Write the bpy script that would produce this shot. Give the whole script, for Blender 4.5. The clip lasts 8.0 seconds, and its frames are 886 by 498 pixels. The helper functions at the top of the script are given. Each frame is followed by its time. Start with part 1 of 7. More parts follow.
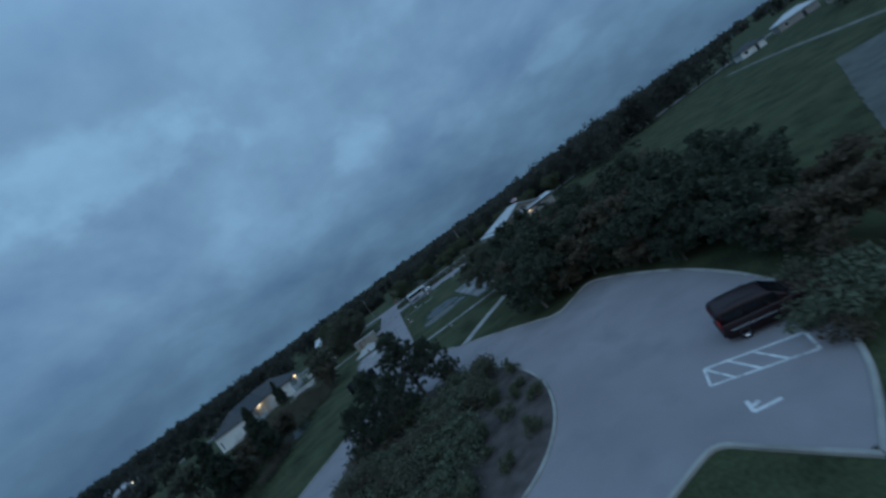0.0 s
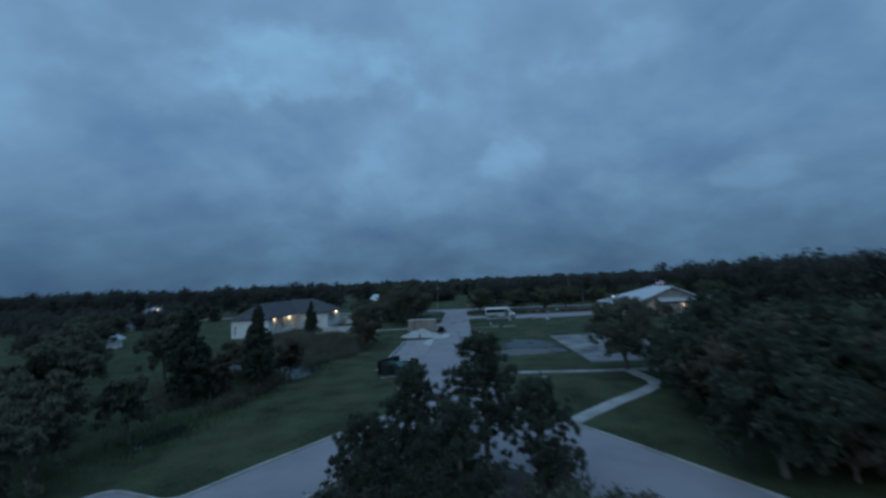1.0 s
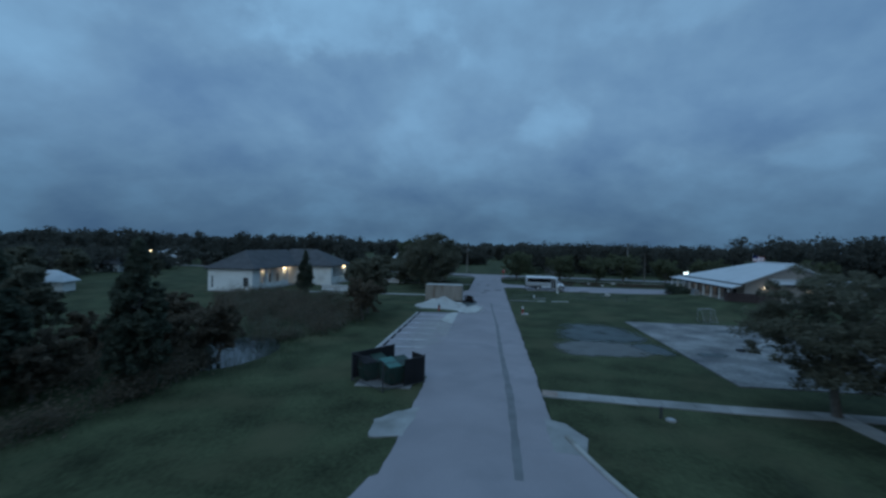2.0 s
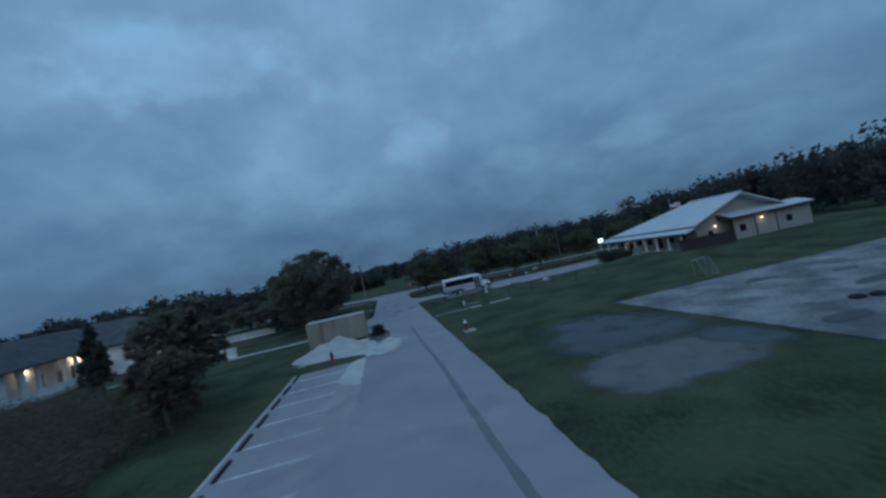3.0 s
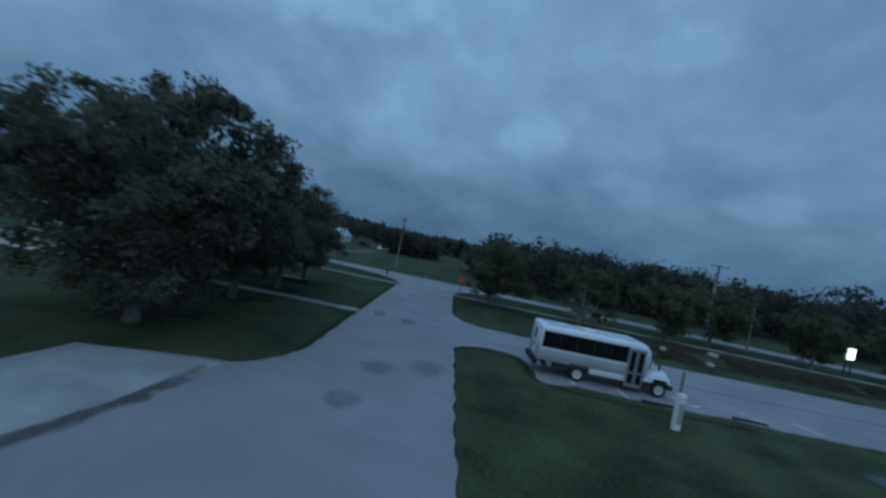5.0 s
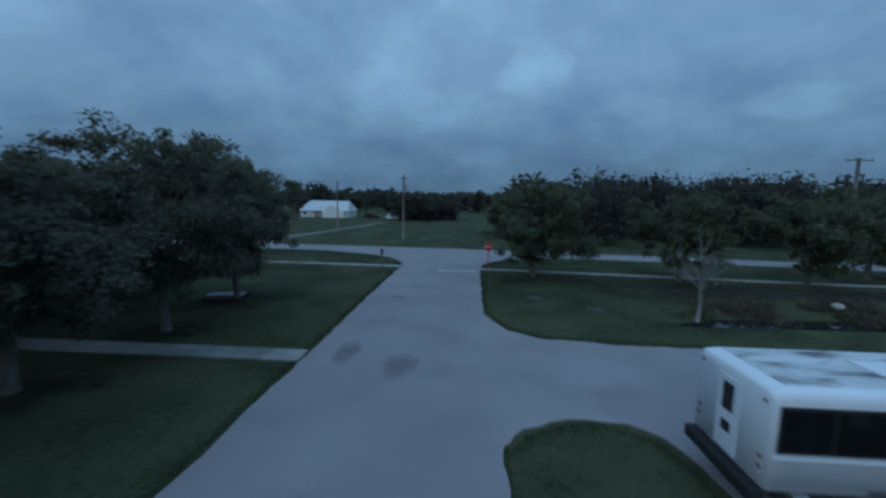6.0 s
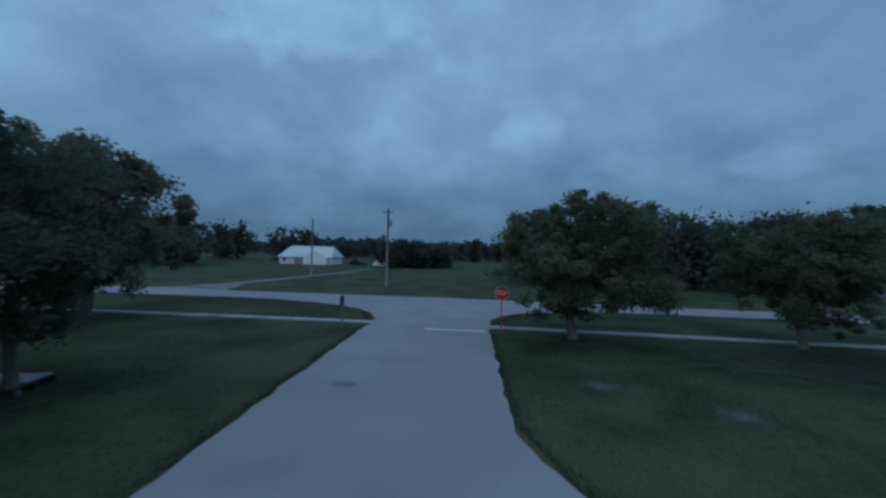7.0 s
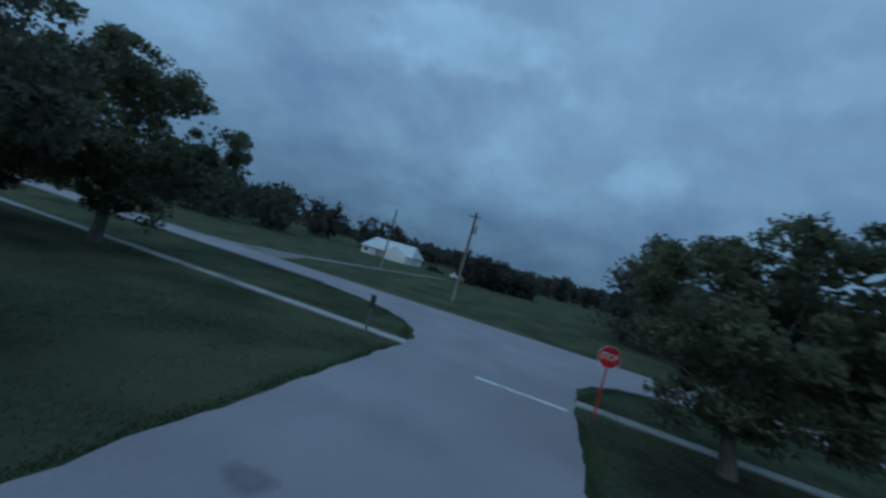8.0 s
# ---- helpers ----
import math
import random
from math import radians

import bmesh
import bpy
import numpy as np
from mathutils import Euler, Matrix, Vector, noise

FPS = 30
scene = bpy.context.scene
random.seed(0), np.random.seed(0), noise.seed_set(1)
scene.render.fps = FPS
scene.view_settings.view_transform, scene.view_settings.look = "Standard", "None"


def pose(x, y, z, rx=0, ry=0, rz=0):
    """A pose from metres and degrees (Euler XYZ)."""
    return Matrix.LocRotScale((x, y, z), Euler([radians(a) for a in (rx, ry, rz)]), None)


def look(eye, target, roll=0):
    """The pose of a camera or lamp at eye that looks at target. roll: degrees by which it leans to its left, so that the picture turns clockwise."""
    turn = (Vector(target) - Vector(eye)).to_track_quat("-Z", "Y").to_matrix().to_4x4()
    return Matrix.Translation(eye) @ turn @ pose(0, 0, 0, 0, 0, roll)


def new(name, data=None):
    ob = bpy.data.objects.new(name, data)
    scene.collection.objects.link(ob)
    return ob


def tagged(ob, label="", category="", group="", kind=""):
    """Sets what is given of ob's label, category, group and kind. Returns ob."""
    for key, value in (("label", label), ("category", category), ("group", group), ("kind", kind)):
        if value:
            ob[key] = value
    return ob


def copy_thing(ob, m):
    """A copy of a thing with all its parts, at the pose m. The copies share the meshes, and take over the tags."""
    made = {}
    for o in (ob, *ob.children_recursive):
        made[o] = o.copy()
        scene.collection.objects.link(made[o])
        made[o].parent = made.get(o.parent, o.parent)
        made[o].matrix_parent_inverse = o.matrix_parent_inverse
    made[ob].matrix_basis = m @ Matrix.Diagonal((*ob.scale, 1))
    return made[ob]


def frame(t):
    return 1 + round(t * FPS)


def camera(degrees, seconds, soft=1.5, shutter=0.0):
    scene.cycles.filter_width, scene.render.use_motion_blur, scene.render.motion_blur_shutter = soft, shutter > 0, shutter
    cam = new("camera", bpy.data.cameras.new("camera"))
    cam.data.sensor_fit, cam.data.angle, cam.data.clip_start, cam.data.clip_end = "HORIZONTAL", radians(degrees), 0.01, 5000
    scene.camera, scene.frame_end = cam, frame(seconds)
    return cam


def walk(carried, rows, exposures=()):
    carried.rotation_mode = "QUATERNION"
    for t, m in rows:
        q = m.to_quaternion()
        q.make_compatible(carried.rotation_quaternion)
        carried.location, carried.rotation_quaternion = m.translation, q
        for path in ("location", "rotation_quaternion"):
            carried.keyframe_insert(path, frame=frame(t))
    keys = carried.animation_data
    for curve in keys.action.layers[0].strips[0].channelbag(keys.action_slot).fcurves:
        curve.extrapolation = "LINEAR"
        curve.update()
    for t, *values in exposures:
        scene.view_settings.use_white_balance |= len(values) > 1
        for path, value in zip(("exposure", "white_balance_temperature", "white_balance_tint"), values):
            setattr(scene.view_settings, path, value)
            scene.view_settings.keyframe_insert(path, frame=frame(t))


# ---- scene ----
cam = camera(94.0, 8.0, soft=2.7, shutter=0.28)
PATH = [
    (0, (6.055, -6.940, 12.335), (6.362, -4.964, 12.272), -35.7),
    (0.3, (4.657, -2.050, 11.694), (4.963, -0.075, 11.639), -26.8),
    (0.5, (3.740, 1.187, 11.372), (3.997, 3.171, 11.402), -21.2),
    (0.8, (2.645, 6.768, 11.017), (2.727, 8.759, 11.181), -9.5),
    (1, (1.480, 11.138, 10.668), (1.409, 13.131, 10.820), -2.6),
    (1.2, (1.250, 15.700, 9.980), (1.029, 17.682, 10.142), 2.4),
    (2.3, (-0.164, 39.547, 8.533), (-0.435, 41.769, 8.469), -0.1),
    (2.5, (-0.504, 43.662, 8.010), (-0.578, 45.900, 7.976), -6.3),
    (2.7, (-0.783, 48.061, 7.449), (-0.647, 50.298, 7.442), -10.8),
    (3, (-1.028, 54.639, 6.498), (-0.690, 56.853, 6.545), -11.7),
    (3.2, (-0.753, 59.069, 6.328), (-0.371, 61.274, 6.412), -9.1),
    (3.5, (-0.300, 65.690, 5.828), (0.026, 67.902, 5.957), -3.9),
    (3.7, (0.148, 70.370, 5.714), (0.421, 72.589, 5.843), -0.9),
    (3.9, (0.657, 74.851, 5.527), (0.880, 77.073, 5.691), 1.5),
    (4, (0.711, 76.974, 5.659), (0.890, 79.197, 5.864), 4.3),
    (4.2, (1.421, 81.389, 5.448), (1.465, 83.615, 5.699), 8.8),
    (5.3, (2.362, 103.481, 6.433), (2.332, 105.710, 6.206), 11.2),
    (5.5, (2.550, 107.027, 6.208), (2.563, 109.245, 5.895), 12.1),
    (5.9, (2.590, 112.350, 6.236), (2.449, 114.568, 5.950), 1.3),
    (6, (2.530, 113.640, 6.172), (2.403, 115.622, 5.927), 1.0),
    (6.5, (2.210, 119.580, 5.180), (2.050, 121.570, 4.998), 2.1),
    (7, (2.036, 125.260, 4.444), (1.928, 127.257, 4.452), 1.4),
    (7.5, (1.790, 130.170, 4.020), (1.604, 132.161, 4.086), 1.2),
    (7.8, (1.730, 132.200, 3.980), (1.339, 134.404, 4.048), 12.3),
    (8, (1.630, 133.130, 3.890), (1.099, 135.058, 3.935), 15.5),
]
walk(cam, [(t, look(eye, target, roll)) for t, eye, target, roll in PATH], [(0.0, 0.0, 6550, 10), (0.5, 0.13, 6480, 10), (1.0, -0.04, 6400, 10), (2.5, 0.02, 6430, 10), (3.5, -0.04, 6350, 10), (4.2, -0.12, 6300, 10), (5.3, 0.1, 6580, 10), (5.9, 0.2, 6580, 10), (6.5, 0.17, 6580, 10), (7.5, 0.1, 6560, 10), (8.0, 0.06, 6580, 10)])

# ---- world and sun ----
world = bpy.data.worlds.new("dusk_sky")
scene.world = world
world.use_nodes = True
GAPS = ((-19, 27.2, 14, 4.6, 0.11), (8, 16, 5.2, 3.2, 0.055), (19.5, 11.8, 4, 1.6, 0.05), (35.5, 10.6, 6, 2.0, 0.06), (-35, 24, 12, 4, 0.05), (28, 27, 12, 3, 0.05), (70, 30, 25, 8, 0.06))
SUN_ELEVATION, SUN_ROTATION = radians(20), radians(200)


def build_world():
    nt = world.node_tree
    nt.nodes.clear()
    n, l = nt.nodes.new, nt.links.new
    out, bg = n("ShaderNodeOutputWorld"), n("ShaderNodeBackground")
    co = n("ShaderNodeTexCoord")
    sky = n("ShaderNodeTexSky")
    sky.sky_type, sky.sun_disc = "NISHITA", False
    sky.sun_elevation, sky.sun_rotation = SUN_ELEVATION, SUN_ROTATION
    sep = n("ShaderNodeSeparateXYZ")
    l(co.outputs["Generated"], sep.inputs[0])
    # cloud layer seen from below: direction divided by its height
    hgt = n("ShaderNodeMath"); hgt.operation = "MAXIMUM"; hgt.inputs[1].default_value = 0.0
    l(sep.outputs["Z"], hgt.inputs[0])
    add = n("ShaderNodeMath"); add.operation = "ADD"; add.inputs[1].default_value = 0.5
    l(hgt.outputs[0], add.inputs[0])
    div = n("ShaderNodeVectorMath"); div.operation = "DIVIDE"
    cmb = n("ShaderNodeCombineXYZ")
    for k in range(3):
        l(add.outputs[0], cmb.inputs[k])
    l(co.outputs["Generated"], div.inputs[0]); l(cmb.outputs[0], div.inputs[1])
    flat = n("ShaderNodeMapping"); flat.inputs["Scale"].default_value = (1, 1, 0.0)
    l(div.outputs[0], flat.inputs["Vector"])
    big = n("ShaderNodeTexNoise"); big.inputs["Scale"].default_value = 1.5; big.inputs["Detail"].default_value = 5; big.inputs["Roughness"].default_value = 0.5; big.inputs["Distortion"].default_value = 0.5
    fine = n("ShaderNodeTexNoise"); fine.inputs["Scale"].default_value = 4.6; fine.inputs["Detail"].default_value = 5; fine.inputs["Roughness"].default_value = 0.55
    l(flat.outputs[0], big.inputs["Vector"]); l(flat.outputs[0], fine.inputs["Vector"])
    mixn = n("ShaderNodeMix"); mixn.data_type = "FLOAT"; mixn.inputs[0].default_value = 0.35
    l(big.outputs["Fac"], mixn.inputs[2]); l(fine.outputs["Fac"], mixn.inputs[3])
    ramp = n("ShaderNodeValToRGB")
    e = ramp.color_ramp.elements
    e[0].position, e[0].color = 0.36, (0.108, 0.218, 0.385, 1)
    e[1].position, e[1].color = 0.66, (0.208, 0.405, 0.625, 1)
    m = e.new(0.50); m.color = (0.153, 0.292, 0.466, 1)
    # thinner, brighter gaps in the cloud: azimuth, elevation, half width and half height in degrees
    total = mixn.outputs[0]
    for az, el, wide, high, gain in GAPS:
        d = Vector((math.sin(radians(az)) * math.cos(radians(el)), math.cos(radians(az)) * math.cos(radians(el)), math.sin(radians(el))))
        right = Vector((math.cos(radians(az)), -math.sin(radians(az)), 0))
        up = right.cross(d)
        dots = []
        for axis_, size in ((right, wide), (up, high), (d, 0)):
            v = n("ShaderNodeVectorMath"); v.operation = "DOT_PRODUCT"
            v.inputs[1].default_value = axis_ / math.sin(radians(size)) if size else axis_
            l(co.outputs["Generated"], v.inputs[0])
            dots.append(v.outputs["Value"])
        c2 = n("ShaderNodeCombineXYZ"); l(dots[0], c2.inputs[0]); l(dots[1], c2.inputs[1])
        ln = n("ShaderNodeVectorMath"); ln.operation = "LENGTH"; l(c2.outputs[0], ln.inputs[0])
        wob = n("ShaderNodeMath"); wob.operation = "MULTIPLY_ADD"; wob.inputs[1].default_value = -2.6
        l(fine.outputs["Fac"], wob.inputs[0]); 
        off = n("ShaderNodeMath"); off.operation = "ADD"; off.inputs[1].default_value = 1.3; l(ln.outputs["Value"], off.inputs[0])
        l(off.outputs[0], wob.inputs[2])
        mr = n("ShaderNodeMapRange"); mr.interpolation_type = "SMOOTHSTEP"
        mr.inputs["From Min"].default_value, mr.inputs["From Max"].default_value = 0.35, 1.15
        mr.inputs["To Min"].default_value, mr.inputs["To Max"].default_value = gain, 0.0
        l(wob.outputs[0], mr.inputs[0])
        front = n("ShaderNodeMath"); front.operation = "GREATER_THAN"; front.inputs[1].default_value = 0.0
        l(dots[2], front.inputs[0])
        mm = n("ShaderNodeMath"); mm.operation = "MULTIPLY_ADD"
        l(mr.outputs[0], mm.inputs[0]); l(front.outputs[0], mm.inputs[1]); l(total, mm.inputs[2])
        total = mm.outputs[0]
    l(total, ramp.inputs[0])
    # darker, bluer band low over the horizon; brighter overhead
    lift = n("ShaderNodeMapRange"); lift.interpolation_type = "SMOOTHSTEP"
    lift.inputs["From Min"].default_value, lift.inputs["From Max"].default_value = 0.0, 0.30
    lift.inputs["To Min"].default_value, lift.inputs["To Max"].default_value = 0.49, 1.0
    l(hgt.outputs[0], lift.inputs[0])
    top = n("ShaderNodeMapRange"); top.interpolation_type = "SMOOTHSTEP"
    top.inputs["From Min"].default_value, top.inputs["From Max"].default_value = 0.5, 1.0
    top.inputs["To Min"].default_value, top.inputs["To Max"].default_value = 1.0, 1.9
    l(hgt.outputs[0], top.inputs[0])
    mul = n("ShaderNodeMath"); mul.operation = "MULTIPLY"
    l(lift.outputs[0], mul.inputs[0]); l(top.outputs[0], mul.inputs[1])
    scl = n("ShaderNodeVectorMath"); scl.operation = "SCALE"
    low = n("ShaderNodeMapRange"); low.interpolation_type = "SMOOTHSTEP"
    low.inputs["From Min"].default_value, low.inputs["From Max"].default_value = 0.0, 0.28
    l(hgt.outputs[0], low.inputs[0])
    hue = n("ShaderNodeMix"); hue.data_type = "RGBA"; hue.blend_type = "MIX"
    hue.inputs[6].default_value, hue.inputs[7].default_value = (0.88, 0.97, 1.03, 1), (1, 1, 1, 1)
    l(low.outputs[0], hue.inputs[0])
    bluer = n("ShaderNodeVectorMath"); bluer.operation = "MULTIPLY"
    l(ramp.outputs[0], bluer.inputs[0]); l(hue.outputs[2], bluer.inputs[1])
    l(bluer.outputs[0], scl.inputs[0]); l(mul.outputs[0], scl.inputs["Scale"])
    dim = n("ShaderNodeVectorMath"); dim.operation = "SCALE"; dim.inputs["Scale"].default_value = 0.0007
    l(sky.outputs[0], dim.inputs[0])
    tot = n("ShaderNodeVectorMath"); tot.operation = "ADD"
    l(scl.outputs[0], tot.inputs[0]); l(dim.outputs[0], tot.inputs[1])
    l(tot.outputs[0], bg.inputs[0]); bg.inputs[1].default_value = 1.0
    l(bg.outputs[0], out.inputs[0])


build_world()
sun = new("sun", bpy.data.lights.new("sun", "SUN"))
sun.data.energy, sun.data.angle, sun.data.color = 0.52, radians(70), (0.72, 0.88, 1.0)
sun.matrix_world = look((0, 0, 18), (14, 38, 0))


# ---- materials ----
def rgb(c, k=1.0):
    return (c[0] * k, c[1] * k, c[2] * k, 1)


def surface(name, base, rough=0.8, vary=0.3, scale=0.6, fine=14.0, bump=0.3, metal=0.0, stain=None, stain_scale=0.15, island=0.0, rand=0.0, bump_dist=0.02, spec=0.3, stretch=(1, 1, 1)):
    """A procedural surface: coarse and fine variation in object metres, optional stains, relief."""
    m = bpy.data.materials.new(name)
    m.use_nodes = True
    nt = m.node_tree
    n, l = nt.nodes.new, nt.links.new
    b = nt.nodes["Principled BSDF"]
    b.inputs["Roughness"].default_value, b.inputs["Metallic"].default_value = rough, metal
    b.inputs["Specular IOR Level"].default_value = spec
    co = n("ShaderNodeTexCoord")
    mp = n("ShaderNodeMapping"); mp.inputs["Scale"].default_value = stretch
    l(co.outputs["Object"], mp.inputs["Vector"])
    a = n("ShaderNodeTexNoise"); a.inputs["Scale"].default_value = scale; a.inputs["Detail"].default_value = 4
    f = n("ShaderNodeTexNoise"); f.inputs["Scale"].default_value = fine; f.inputs["Detail"].default_value = 6; f.inputs["Roughness"].default_value = 0.65
    l(mp.outputs[0], a.inputs["Vector"]); l(mp.outputs[0], f.inputs["Vector"])
    mixf = n("ShaderNodeMix"); mixf.data_type = "FLOAT"; mixf.inputs[0].default_value = 0.45
    l(a.outputs["Fac"], mixf.inputs[2]); l(f.outputs["Fac"], mixf.inputs[3])
    rp = n("ShaderNodeValToRGB")
    rp.color_ramp.elements[0].position, rp.color_ramp.elements[1].position = 0.36, 0.64
    rp.color_ramp.elements[0].color, rp.color_ramp.elements[1].color = rgb(base, 1 - vary), rgb(base, 1 + vary)
    l(mixf.outputs[0], rp.inputs[0])
    col = rp.outputs[0]
    if stain:
        s = n("ShaderNodeTexNoise"); s.inputs["Scale"].default_value = stain_scale; s.inputs["Detail"].default_value = 5
        l(mp.outputs[0], s.inputs["Vector"])
        sr = n("ShaderNodeMapRange"); sr.inputs["From Min"].default_value, sr.inputs["From Max"].default_value = 0.5, 0.68
        l(s.outputs["Fac"], sr.inputs[0])
        mx = n("ShaderNodeMix"); mx.data_type = "RGBA"
        l(sr.outputs[0], mx.inputs[0]); l(col, mx.inputs[6]); mx.inputs[7].default_value = rgb(stain)
        col = mx.outputs[2]
    if island or rand:
        src = n("ShaderNodeNewGeometry").outputs["Random Per Island"] if island else n("ShaderNodeObjectInfo").outputs["Random"]
        k = island or rand
        mr = n("ShaderNodeMapRange"); mr.inputs["To Min"].default_value, mr.inputs["To Max"].default_value = 1 - k, 1 + k
        l(src, mr.inputs[0])
        vs = n("ShaderNodeVectorMath"); vs.operation = "SCALE"
        l(col, vs.inputs[0]); l(mr.outputs[0], vs.inputs["Scale"])
        col = vs.outputs[0]
    l(col, b.inputs["Base Color"])
    if bump:
        bp = n("ShaderNodeBump"); bp.inputs["Strength"].default_value, bp.inputs["Distance"].default_value = bump, bump_dist
        l(f.outputs["Fac"], bp.inputs["Height"]); l(bp.outputs[0], b.inputs["Normal"])
    return m


def leafy(m, fac=0.5):
    """Lets light through a leaf material from behind."""
    nt = m.node_tree
    n, l = nt.nodes.new, nt.links.new
    b = nt.nodes["Principled BSDF"]
    src = b.inputs["Base Color"].links[0].from_socket
    tr, mx = n("ShaderNodeBsdfTranslucent"), n("ShaderNodeMixShader")
    l(src, tr.inputs[0])
    mx.inputs[0].default_value = fac
    l(b.outputs[0], mx.inputs[1]); l(tr.outputs[0], mx.inputs[2])
    l(mx.outputs[0], nt.nodes["Material Output"].inputs[0])
    return m


def glow(name, color, strength):
    m = bpy.data.materials.new(name)
    m.use_nodes = True
    b = m.node_tree.nodes["Principled BSDF"]
    b.inputs["Base Color"].default_value = rgb(color)
    b.inputs["Emission Color"].default_value, b.inputs["Emission Strength"].default_value = rgb(color), strength
    return m


